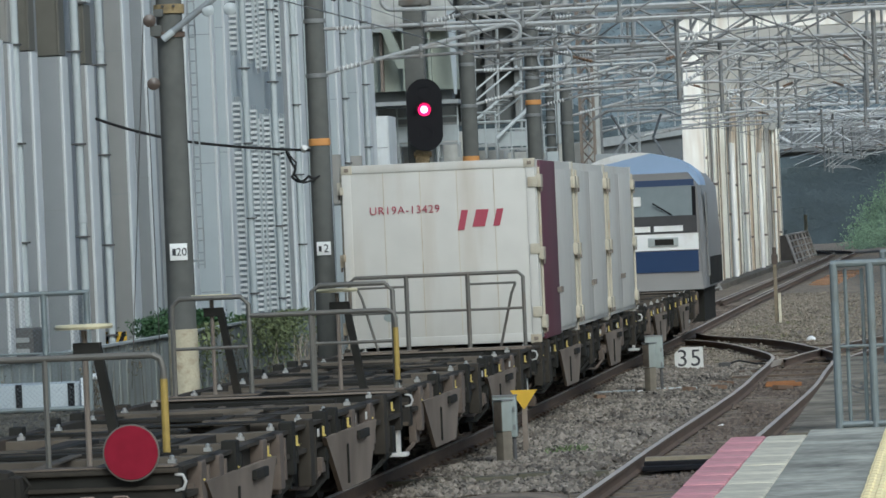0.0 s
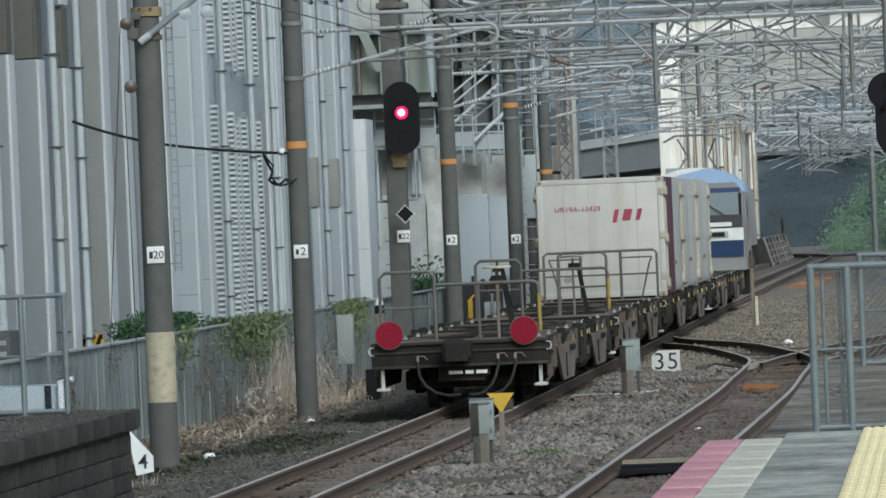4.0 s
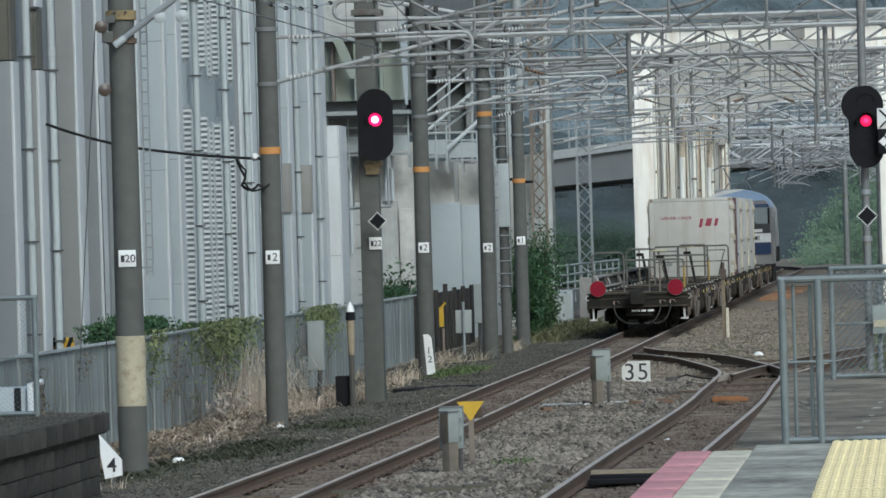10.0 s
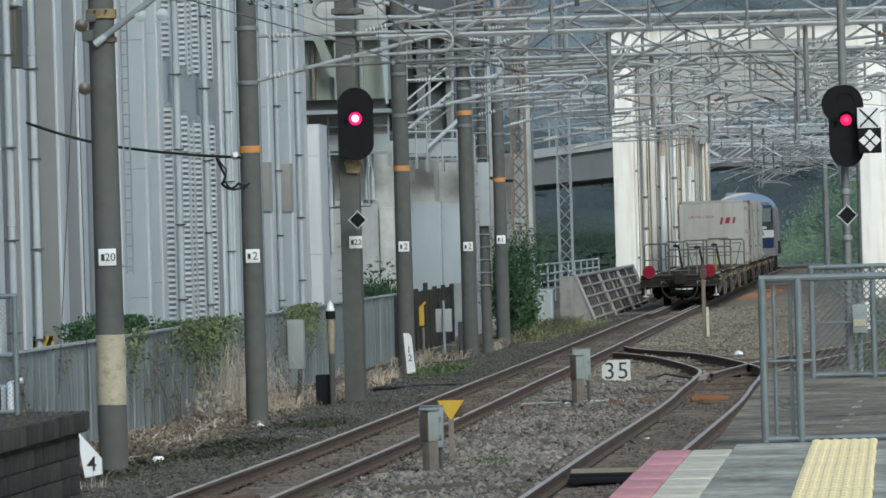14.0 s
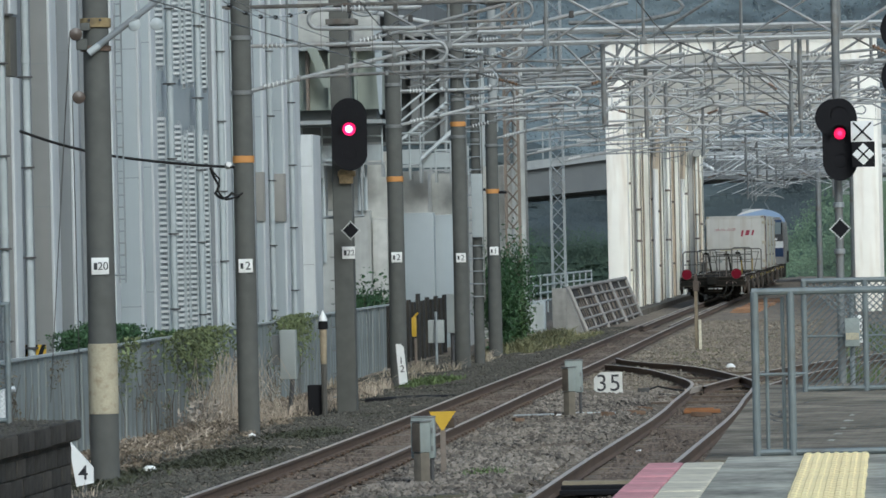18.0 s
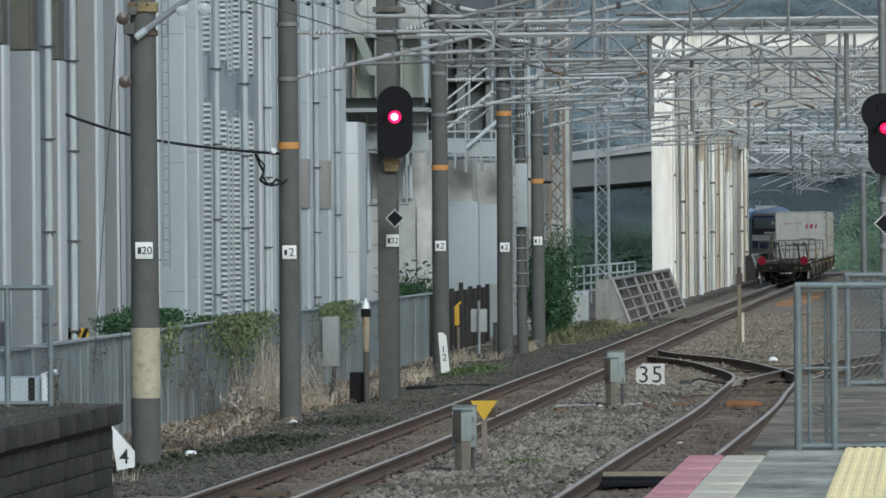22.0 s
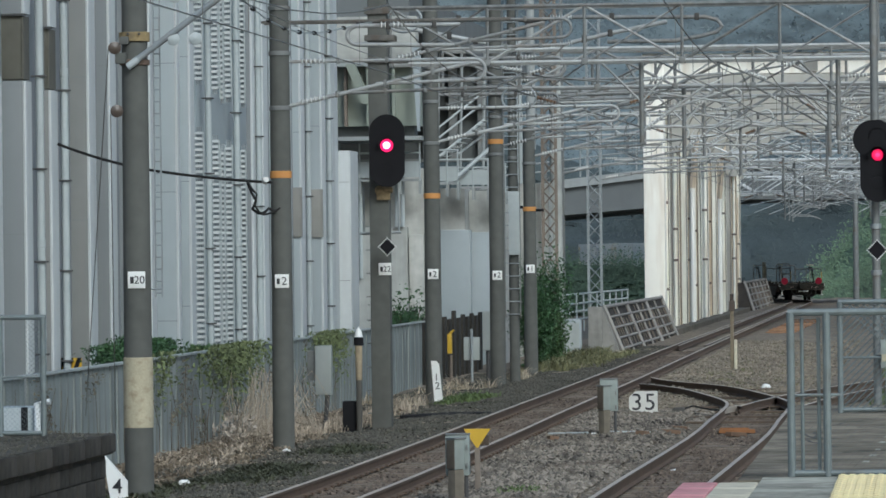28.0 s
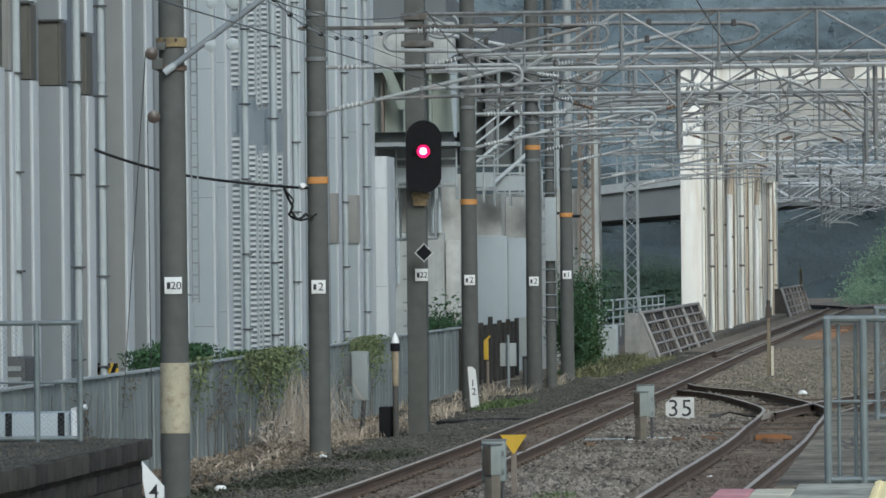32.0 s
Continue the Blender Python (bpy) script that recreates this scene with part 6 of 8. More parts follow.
lathe(bm, [(0.0, 1.64), (0.075, 1.65), (0.055, 1.74), (0.025, 1.79), (0.0, 1.84)], None, 14)
part("cap", bm, M_WHITE, lp)
yb = thing("lever_stand", pose(-11.25, 118, -0.3), "yellow lever stand on a post", "lever stand")
bm = bmesh.new()
bevel_box(bm, -0.055, -0.06, 0.74, 0.055, 0.06, 1.2, 0.02)
tube(bm, [(0, 0, 1.2), (0.1, 0, 1.3)], 0.03, 6)
part("head", bm, M_YELLOW, yb)
bm = bmesh.new()
tube(bm, [(0.03, 0, -0.1), (0.03, 0, 0.7)], 0.035, 8)
part("leg", bm, M_RUSTY, yb)
g1 = thing("relay_cabinet", pose(-10.52, 120, -0.25), "pale grey cabinet on the dark boarding", "cabinet", "trackside cabinets")
bm = bmesh.new()
bevel_box(bm, -0.12, -0.1, 0.72, 0.12, 0.1, 1.66, 0.02)
part("body", bm, M_CABINET, g1)
bm = bmesh.new()
box(bm, -0.1, -0.107, 0.76, 0.1, -0.1, 1.62)
part("door", bm, M_CABINET, g1)
bm = bmesh.new()
tube(bm, [(0, 0, -0.1), (0, 0, 0.72)], 0.05, 8)
part("leg", bm, M_BRACKET, g1)
g2 = thing("relay_cabinet", pose(-10.88, 119.5, -0.25), "small grey box on a round post", "cabinet", "trackside cabinets")
bm = bmesh.new()
bevel_box(bm, -0.18, -0.02, 0.5, 0.2, 0.16, 1.05, 0.02)
part("body", bm, M_CABINET, g2)
bm = bmesh.new()
tube(bm, [(0.02, -0.08, -0.1), (0.02, -0.08, 1.25)], 0.035, 8)
part("post", bm, M_GALV, g2)
dw = thing("dwarf_post", pose(-4.78, 123.5, -0.25), "short weathered post with a small black lamp", "post")
bm = bmesh.new()
bevel_box(bm, -0.075, -0.06, 0, 0.015, 0.06, 1.56, 0.015)
part("post", bm, mat("weathered_tan_post", (0.2, 0.165, 0.115), 0.9, vary=0.4, scale=9, streak=0.8, stain=(0.09, 0.075, 0.06)), dw)
bm = bmesh.new()
bevel_box(bm, 0.02, -0.1, 0.0, 0.09, -0.02, 0.86, 0.01)
part("plank", bm, M_SLAB, dw, "pale lower plank")
bm = bmesh.new()
bevel_box(bm, -0.1, -0.1, 1.56, 0.05, 0.08, 1.82, 0.03)
tube(bm, [(-0.03, -0.05, 1.8), (-0.03, -0.05, 1.98)], 0.045, 8)
part("lamp_head", bm, mat("rusted_lamp_head", (0.08, 0.062, 0.05), 0.85, vary=0.4, scale=12), dw)
wm = thing("white_marker", pose(-3.5, 108.2, -0.2), "small white domed marker on the ballast", "marker")
bm = bmesh.new()
lathe(bm, [(0.105, 0), (0.105, 0.04), (0.08, 0.088), (0.035, 0.112), (0.0, 0.116)], None, 16)
part("dome", bm, M_WHITE, wm)
tb = thing("crossing_boards", pose(-3.2, 55.6, -0.14), "pale timber board with black strips for a shaded gap", "boards")
# The two black strips stand in for the shade of an open gap.
for i, m in enumerate((M_BLACK, M_BLACK, mat("pale_worn_timber", (0.27, 0.23, 0.16), 0.9, vary=0.35, scale=7))):
    bm = bmesh.new()
    bevel_box(bm, -0.5, -0.35 + i * 0.24, 0, 0.5, -0.13 + i * 0.24, 0.05 + 0.04 * i, 0.01)
    part("board", bm, m, tb)
M_RUSTBOARD = mat("ochre_timber_board", (0.15, 0.098, 0.064), 0.9, vary=0.4, scale=6)
tb2 = thing("crossing_boards", pose(-7.2, 53.4, -0.13), "rusty boards between the main rails", "boards")
for i in range(2):
    bm = bmesh.new()
    bevel_box(bm, -0.3, -0.26 + i * 0.24, 0, 0.3, -0.04 + i * 0.24 - 0.06 * i, 0.06 - 0.01 * i, 0.01)
    part("board", bm, (M_WOOD, M_RUSTBOARD)[i], tb2)
ab = thing("signal_cable_trough", pose(-9.0, 92, -0.24), "dark flat trough cover beside the track", "cable trough")
for i in range(3):
    bm = bmesh.new()
    bevel_box(bm, -0.5, -0.25, 0, 0.5, 0.25, 0.06, 0.015)
    part("cover", bm, M_BLACK, ab, m=pose(0.3 * i - 0.2, 0.55 * i, 0.0, 0, 0, 8))
rod = thing("signal_rod", pose(-5.3, 79.6, -0.12), "pale signalling rod lying across the ballast", "rod")
for a, b in (((-0.75, 0.3, 0.0), (-0.1, 0.0, 0.02)), ((0.1, 0.1, 0.03), (0.95, 0.7, 0.0))):
    bm = bmesh.new()
    tube(bm, [a, b], 0.017, 6)
    part("bar", bm, M_PIPE, rod)
for k, (x, y, l, a) in enumerate(((-4.2, 80.6, 0.42, 10), (-4.15, 82.6, 0.36, -6), (-4.5, 79.0, 0.3, 70), (-5.75, 76.8, 0.16, 30), (-3.05, 79.4, 0.4, 55))):
    tm = thing("timber_offcut", pose(x, y, bed_height(x, y) + 0.02, 0, 4, a), "short rusty-brown timber offcut on the ballast", "timber", "timber offcuts")
    bm = bmesh.new()
    bevel_box(bm, -l / 2, -0.06, 0, l / 2, 0.06, 0.07, 0.012)
    part("block", bm, M_RUSTBOARD, tm)
lc = thing("track_cable", pose(-4.55, 90.4, -0.16), "black track cable curling beside the speed board", "cable")
for pts in ([(0, 0, 0.05), (0.3, 0.2, 0.14), (0.6, 0.5, 0.06), (1.0, 1.2, 0.0)], [(0.05, 0, 0.02), (0.35, -0.6, 0.03), (0.8, -1.6, 0.0)]):
    bm = bmesh.new()
    tube(bm, pts, 0.018, 6)
    part("strand", bm, M_CABLE, lc)
bm = bmesh.new()
bevel_box(bm, -0.05, -0.1, -0.05, 0.16, 0.1, 0.12, 0.02)
part("connector", bm, M_BOLT, lc)
for i, (x, y, s) in enumerate(((-9.55, 64.0, 0.09), (-9.75, 75.9, 0.06), (-3.4, 66.8, 0.045), (-5.3, 79.5, 0.06), (-9.6, 60.6, 0.05), (-2.6, 86, 0.05))):
    lt = thing("litter", pose(x, y, bed_height(x, y) + 0.01, 0, 0, 40 * i), "crumpled white litter on the ballast", "litter", "litter by the track")
    bm = bmesh.new()
    bmesh.ops.create_icosphere(bm, subdivisions=2, radius=s)
    for v in bm.verts:
        v.co *= 1 + 0.5 * noise.noise(v.co * 22 + Vector((i, 0, 0)))
        v.co.z = abs(v.co.z) * 0.8
    part("scrap", bm, M_WHITE, lt, smooth=False)


# ---- lattice masts ----
def lattice(x, y, w, h, material, label, step=0.45):
    t = thing("lattice_mast", pose(x, y, -0.4), label, "mast", "lattice masts")
    for a in (-w / 2, w / 2):
        for b in (-w / 2, w / 2):
            bm = bmesh.new()
            box(bm, a - 0.03, b - 0.03, 0, a + 0.03, b + 0.03, h)
            part("leg", bm, material, t)
    bm = bmesh.new()
    tube(bm, [(-w / 2, -w / 2, 0), (w / 2, -w / 2, step)], 0.022, 4)
    lace = finish(bm, "lacing_bar", material)
    z, k = 0.1, 0
    while z < h - step:
        for q in range(4):
            part("lacing_bar", lace, None, t, m=pose(0, 0, z, 0, 0, 90 * q) if k % 2 == 0 else pose(0, 0, z, 0, 0, 90 * q) @ Matrix.Diagonal((-1, 1, 1, 1)))
        z, k = z + step, k + 1


lattice(-10.9, 165, 0.42, 11, M_GALV, "pale lattice steel mast")
lattice(-11.25, 150, 0.4, 11, M_RUSTY, "rusty brown lattice steel mast")
lattice(-11.7, 158, 0.55, 12, M_GALVD, "grey lattice steel mast behind the poles", 0.6)
lattice(0.6, 195, 0.5, 12, M_GALVD, "grey lattice steel mast beside the viaduct", 0.6)
for x, y, r, m in ((-11.2, 152, 0.2, M_CONC), (-10.6, 281, 0.16, M_CONCD), (-4.0, 281, 0.17, M_GALVD), (-2.6, 250, 0.16, M_GALVD), (-1.5, 205, 0.16, M_GALVD), (-9.9, 305, 0.12, M_CREAM)):
    t = thing("line_pole", pose(x, y, -0.4), "plain pole of the overhead line", "pole", "line poles")
    bm = bmesh.new()
    tube(bm, [(0, 0, 0), (0, 0, 2.6 if m == M_CREAM else 9.5)], r, 12, r * 0.85)
    part("shaft", bm, m, t)


# ---- overhead line ----
def insulator(bm, a, b, r=0.045):
    a, b = Vector(a), Vector(b)
    d = b - a
    q = d.to_track_quat("Z", "Y").to_matrix().to_4x4()
    n = max(3, int(d.length / 0.065))
    prof = [(0.02, 0.0)]
    for i in range(n):
        z = d.length * (i + 0.5) / n
        prof += [(0.025, z - 0.02), (r, z), (0.025, z + 0.018)]
    prof.append((0.02, d.length))
    lathe(bm, prof, Matrix.Translation(a) @ q, 10)


def cantilever(x, y, track, z=5.1, side=1, loop=0.0):
    """A hinged bracket: top tube bent back in a loop, raking strut, registration arm and white insulators."""
    c = thing("cantilever", pose(0, 0, 0), "grey tubular cantilever with white insulators", "cantilever", "overhead line cantilevers")
    e = track - 0.1 * side
    far = e + (0.5 + loop) * side
    bend = [(far + 0.16 * math.sin(a) * side, y, z + 0.56 + 0.16 * math.cos(a)) for a in (math.pi * k / 8 for k in range(9))]
    for pts, r in (([(x, y, z + 0.72)] + bend + [(x + 1.5 * side, y, z + 0.36)], 0.027), ([(x, y, z), (e + 0.2 * side, y, z + 0.66)], 0.032), ([(x + 0.9 * side, y, z + 0.22), (e + 0.6 * side, y, z + 0.28)], 0.026)):
        bm = bmesh.new()
        tube(bm, pts, r, 8)
        t = part("tube", bm, M_LINE, c)
        for u in (0.3, 0.55, 0.8):
            p = Vector(pts[0]).lerp(Vector(pts[-1] if len(pts) == 2 else pts[1]), u)
            bm = bmesh.new()
            bevel_box(bm, p.x - 0.025, p.y - 0.05, p.z - r - 0.012, p.x + 0.025, p.y + 0.05, p.z + r + 0.022, 0.008)
            part("clamp", bm, M_GALVD, t)
    bm = bmesh.new()
    tube(bm, [(e + 0.55 * side, y, z + 0.28), (e + 0.4 * side, y, z + 0.12), (e - 0.2 * side, y, z + 0.02)], 0.016, 6)
    part("steady_arm", bm, M_GALVD, c)
    for z0, s in ((z + 0.715, 0.02), (z + 0.06, 0.24)):
        bm = bmesh.new()
        insulator(bm, (x + 0.32 * side, y, z0 + s * 0.1), (x + 0.72 * side, y, z0 + s * 0.45), 0.055)
        part("insulator", bm, M_INSUL, c)
    return c


for x, y in ((-9.98, 77.4), (-10.1, 102.5), (-9.8, 114.4), (-9.95, 125.9), (-10.8, 150), (-10.9, 166)):
    cantilever(x, y, LEFT, 5.05 + (0.15 if y > 110 else 0), 1, 0.13 * (y % 7) - 0.3)
for x, y in ((-9.35, 85.8), (-9.8, 115.2), (-9.95, 126.6)):
    cantilever(x, y, LEFT + 0.5, 6.05)


def heavy_bracket(x, y, side, reach, loop=True):
    """A stout two-arm bracket with ribbed insulators; the upper arm is bent back on itself."""
    c = thing("bracket_arm", pose(0, 0, 0), "stout grey bracket arm with ribbed white insulators", "cantilever", "stout bracket arms")
    e = x + reach * side
    upper = [(x + 1.06 * side, y, 8.71), (e, y, 8.66)]
    if loop:
        upper += [(e + 0.28 * side, y, 8.58), (e + 0.39 * side, y, 8.43), (e + 0.26 * side, y, 8.29), (e - 0.07 * side, y, 8.2), (e - 0.8 * side, y, 8.08), (x + 1.95 * side, y, 8.08)]
    for pts in (upper, [(x + 1.06 * side, y, 8.08), (x + 2.1 * side, y, 8.3), (x + 3.45 * side, y, 8.56)]):
        bm = bmesh.new()
        tube(bm, pts, 0.055, 10)
        t = part("arm", bm, M_LINE, c)
        for u in (0.3, 0.93):
            p = Vector(pts[0]).lerp(Vector(pts[1]), u)
            bm = bmesh.new()
            bevel_box(bm, p.x - 0.06, p.y - 0.08, p.z - 0.08, p.x + 0.06, p.y + 0.08, p.z + 0.1, 0.015)
            part("clamp", bm, M_BOLT, t)
    for z0, z1 in ((8.68, 8.71), (7.94, 8.08)):
        bm = bmesh.new()
        insulator(bm, (x + 0.5 * side, y, z0), (x + 1.08 * side, y, z1), 0.1)
        part("insulator", bm, M_INSUL, c)
        bm = bmesh.new()
        tube(bm, [(x, y, z0 - 0.06), (x + 0.5 * side, y, z0)], 0.04, 8)
        part("hinge_rod", bm, M_BOLT, c)
    return c


def loop_arm(y, x0, x1, high, low, back, r=0.035):
    """A tube run out from a pole at one height and bent back at a lower one."""
    c = thing("loop_arm", pose(0, 0, 0), "grey bracket tube bent back in a loop", "cantilever", "looped bracket tubes")
    k, h = (1 if x1 > x0 else -1), (high - low) / 2
    pts = [(x0, y, high)] + [(x1 + 1.1 * h * k * math.sin(a), y, low + h + h * math.cos(a)) for a in (math.pi * q / 10 for q in range(11))] + [(back, y, low - 0.03)]
    bm = bmesh.new()
    tube(bm, pts, r, 8)
    t = part("tube", bm, M_LINE, c)
    for u in (0.25, 0.7):
        bm = bmesh.new()
        x = x0 + (x1 - x0) * u
        bevel_box(bm, x - 0.035, y - 0.05, high - 0.06, x + 0.035, y + 0.05, high + 0.07, 0.01)
        part("clamp", bm, M_BOLT, t)
    bm = bmesh.new()
    insulator(bm, (x1 - 0.75 * k, y, high + 0.01), (x1 - 0.35 * k, y, high + 0.01), 0.06)
    part("insulator", bm, M_INSUL, t)
    return c


heavy_bracket(-9.9, 126, 1, 4.44)
heavy_bracket(-9.9, 126.0, -1, 3.5, False)
loop_arm(80.0, -7.4, -9.05, 6.43, 6.13, -7.5)
loop_arm(102.4, -10.0, -7.55, 6.77, 6.38, -9.9)
loop_arm(114.2, -11.2, -8.5, 6.42, 6.13, -10.3)
loop_arm(126.4, -9.8, -7.6, 6.95, 6.6, -9.6)
mt = thing("pole_extension", pose(-9.92, 126.1, 5.4), "pale steel mast extending the concrete pole", "mast")
bm = bmesh.new()
tube(bm, [(0, 0.12, 0), (0, 0.12, 5.0)], 0.125, 14, 0.12)
part("shaft", bm, M_STEELGREY, mt)
for z in (2.3, 2.6, 3.25):
    bm = bmesh.new()
    lathe(bm, [(0.12, -0.05), (0.15, -0.045), (0.15, 0.045), (0.12, 0.05)], pose(0, 0.12, z), 14)
    part("clamp", bm, M_BOLT, mt)
ys = thing("drop_strut", pose(-7.07, 126.5, 0), "forked grey drop strut under the gantry", "strut")
for pts in ([(0, 0, 5.5), (0, 0, 6.74)], [(0, 0, 6.72), (-0.45, 0, 7.6)], [(0, 0, 6.72), (0.48, 0, 7.6)]):
    bm = bmesh.new()
    tube(bm, pts, 0.04, 8)
    part("bar", bm, M_LINE, ys)
rng2 = random.Random(77)


def gantry(y, x0, x1, z, deep, label, bay=1.55, r=0.05, drops=()):
    """A trussed beam over the tracks, with posts, braces and drop tubes."""
    t = thing("gantry_beam", pose(0, y, 0), label, "gantry", "overhead gantries")
    for zz in (z, z + deep):
        for b in (0, 0.5):
            bm = bmesh.new()
            tube(bm, [(x0, b, zz), (x1, b, zz)], r, 6)
            # from 180 m on the haze-lightened steel is used
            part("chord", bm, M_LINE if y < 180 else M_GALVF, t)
    n = max(1, int((x1 - x0) / bay))
    for i in range(n + 1):
        x = x0 + (x1 - x0) * i / n
        bm = bmesh.new()
        tube(bm, [(x, 0, z), (x, 0, z + deep)], r * 0.8, 6)
        part("upright", bm, M_GALVD, t)
        if i < n:
            bm = bmesh.new()
            x2 = x0 + (x1 - x0) * (i + 1) / n
            tube(bm, [(x, 0, z + deep), (x2, 0, z)] if i % 2 == 0 else [(x, 0, z), (x2, 0, z + deep)], r * 0.7, 6)
            tube(bm, [(x, 0.5, z), (x2, 0, z + deep)], r * 0.5, 5)
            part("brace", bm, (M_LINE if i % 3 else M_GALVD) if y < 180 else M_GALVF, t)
            bm = bmesh.new()
            bevel_box(bm, x - 0.06, -0.065, z - 0.06, x + 0.06, 0.065, z + 0.06, 0.012)
            part("node_plate", bm, M_GALVD, t)
    for dx in drops:
        bm = bmesh.new()
        tube(bm, [(dx, 0.2, z), (dx, 0.2, z - 1.5)], 0.045, 8)
        part("drop_tube", bm, M_GALVD, t)
        bm = bmesh.new()
        tube(bm, [(dx, 0.2, z - 0.35), (dx + 1.5, 0.2, z - 0.25)], 0.03, 6)
        tube(bm, [(dx, 0.2, z - 1.3), (dx + 1.2, 0.2, z - 0.45)], 0.03, 6)
        tube(bm, [(dx + 0.2, 0.2, z - 1.2), (dx + 1.3, 0.2, z - 1.25), (dx + 1.6, 0.2, z - 1.4)], 0.02, 6)
        tube(bm, [(dx - 0.75, 0.2, z), (dx, 0.2, z - 0.75), (dx + 0.7, 0.2, z)], 0.028, 6)
        tube(bm, [(dx + 0.35, 0.2, z - 0.6)] + [(dx + 1.7 + 0.14 * math.sin(a), 0.2, z - 0.66 - 0.14 * math.cos(a)) for a in (math.pi * q / 6 for q in range(7))] + [(dx + 0.5, 0.2, z - 0.9)], 0.026, 6)
        part("bracket", bm, M_LINE, t)
        bm = bmesh.new()
        insulator(bm, (dx + 0.15, 0.2, z - 0.34), (dx + 0.55, 0.2, z - 0.31))
        insulator(bm, (dx + 0.1, 0.2, z - 1.22), (dx + 0.45, 0.2, z - 0.98))
        part("insulator", bm, M_INSUL, t)
    for k in range(int((x1 - x0) / 2.2)):
        x, l = rng2.uniform(x0 + 0.5, x1 - 3), rng2.uniform(1.4, 3.2)
        a, b = Vector((x, 0.1, z)), Vector((x + l, rng2.uniform(0.2, 1.2), z - rng2.uniform(0.2, 1.1)))
        if k % 2:
            a.x, b.x = x + l, x
        bm = bmesh.new()
        tube(bm, [a, a.lerp(b, 0.5) + Vector((0, 0, rng2.uniform(-0.1, 0.05))), b], 0.02, 6)
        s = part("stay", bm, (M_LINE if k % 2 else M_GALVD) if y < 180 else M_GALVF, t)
        bm = bmesh.new()
        insulator(bm, a.lerp(b, 0.2), a.lerp(b, 0.34), 0.05)
        part("insulator", bm, M_INSUL if k % 3 else M_BROWNIN, s)
    return t


gantry(92, -9.8, 4.5, 6.27, 1.03, "grey trussed gantry beam over the tracks", 1.6, 0.042, (-5.2, -1.6))
gantry(104, -10, 4.5, 6.2, 0.8, "second grey gantry beam over the tracks", 1.5, 0.045, (-5.0, -2.0))
gantry(127, -10, 6, 6.7, 1.0, "grey trussed gantry beam at the poles", 1.6, 0.05, (-5.6, -2.2))
gantry(152, -11.2, 6, 6.6, 1.1, "grey trussed gantry beam at the lattice masts", 1.7, 0.05, (-5.6, -3.0))
gantry(168, -11, 5, 7.4, 0.9, "far grey trussed gantry beam", 1.6, 0.05, (-5.6, -2.6))
for y in (190, 206, 222, 240, 258):
    gantry(y, -8.9, -1.3, 6.5, 0.7, "grey gantry beam inside the viaduct frames", 1.3, 0.045, (-5.4,))
for y in (266, 274, 281):
    gantry(y, -14, 10, 6.0, 1.0, "distant grey gantry beam before the road bridge", 1.6, 0.055, (-7.5, -3, 1))


def wires(path, s0, s1, step, label, sway=0.15):
    """Contact wire and sagging messenger with droppers along a track."""
    w = thing("overhead_wires", pose(0, 0, 0), label, "overhead wire", "overhead wires")
    con, mes, dro = bmesh.new(), bmesh.new(), bmesh.new()
    pc, pm = [], []
    n = int((s1 - s0) / step)
    for i in range(n):
        for k in range(8):
            u = k / 8
            s = s0 + (i + u) * step
            x, y, _ = path(s)
            xx = x + sway * (1 if (i % 2) ^ (u > 0.5) else -1) * abs(1 - 2 * u)
            pc.append((xx, y, 5.1))
            pm.append((xx, y, 6.0 - 0.55 * 4 * u * (1 - u)))
            if 0 < k:
                tube(dro, [(xx, y, 5.1), (xx, y, pm[-1][2])], 0.005, 3, caps=False)
    tube(con, pc, 0.008, 5)
    tube(mes, pm, 0.008, 5)
    for nm, b in (("contact_wire", con), ("messenger_wire", mes), ("dropper_wire", dro)):
        q = part(nm, b, M_WIRE, w)
        if nm == "dropper_wire":
            tagged(q, kind="stuff")


wires(main_line, 40, 360, 25, "main track's sagging overhead wires with droppers")
wires(through_line, 62, 250, 25, "platform track's sagging overhead wires with droppers")
wires(crossover, 84, 128, 22, "turnout's overhead wires with droppers")


# jumper loops that hang from the cantilevers
for x, y, z, w in ((-8.3, 102.5, 5.95, 0.35), (-7.4, 126, 6.1, 0.5), (-6.4, 152, 6.2, 0.7), (-8.9, 85.7, 6.8, 0.3), (-4.6, 104.2, 6.6, 0.5)):
    c = thing("jumper_loop", pose(0, 0, 0), "pale looped jumper cable of the overhead line", "cable", "jumper loops")
    bm = bmesh.new()
    tube(bm, [(x + w * math.cos(a), y + 0.1, z + 0.75 * w * math.sin(a)) for a in (math.pi * (0.75 + 1.5 * k / 18) for k in range(19))], 0.02, 6)
    part("strand", bm, M_INSUL if w > 0.4 else M_GALV, c)


# ---- the goods train ----
def bogie(parent, y, material=M_WAGOND):
    """Side frames, bolster, springs and two wheelsets; the wheelsets turn."""
    b = part("bogie", bogie_frame, None, parent, m=pose(0, y, 0))
    sets = []
    for dy in (-0.95, 0.95):
        sets.append(part("wheelset", wheel_mesh, None, b, m=pose(0, dy, 0.405)))
    return sets


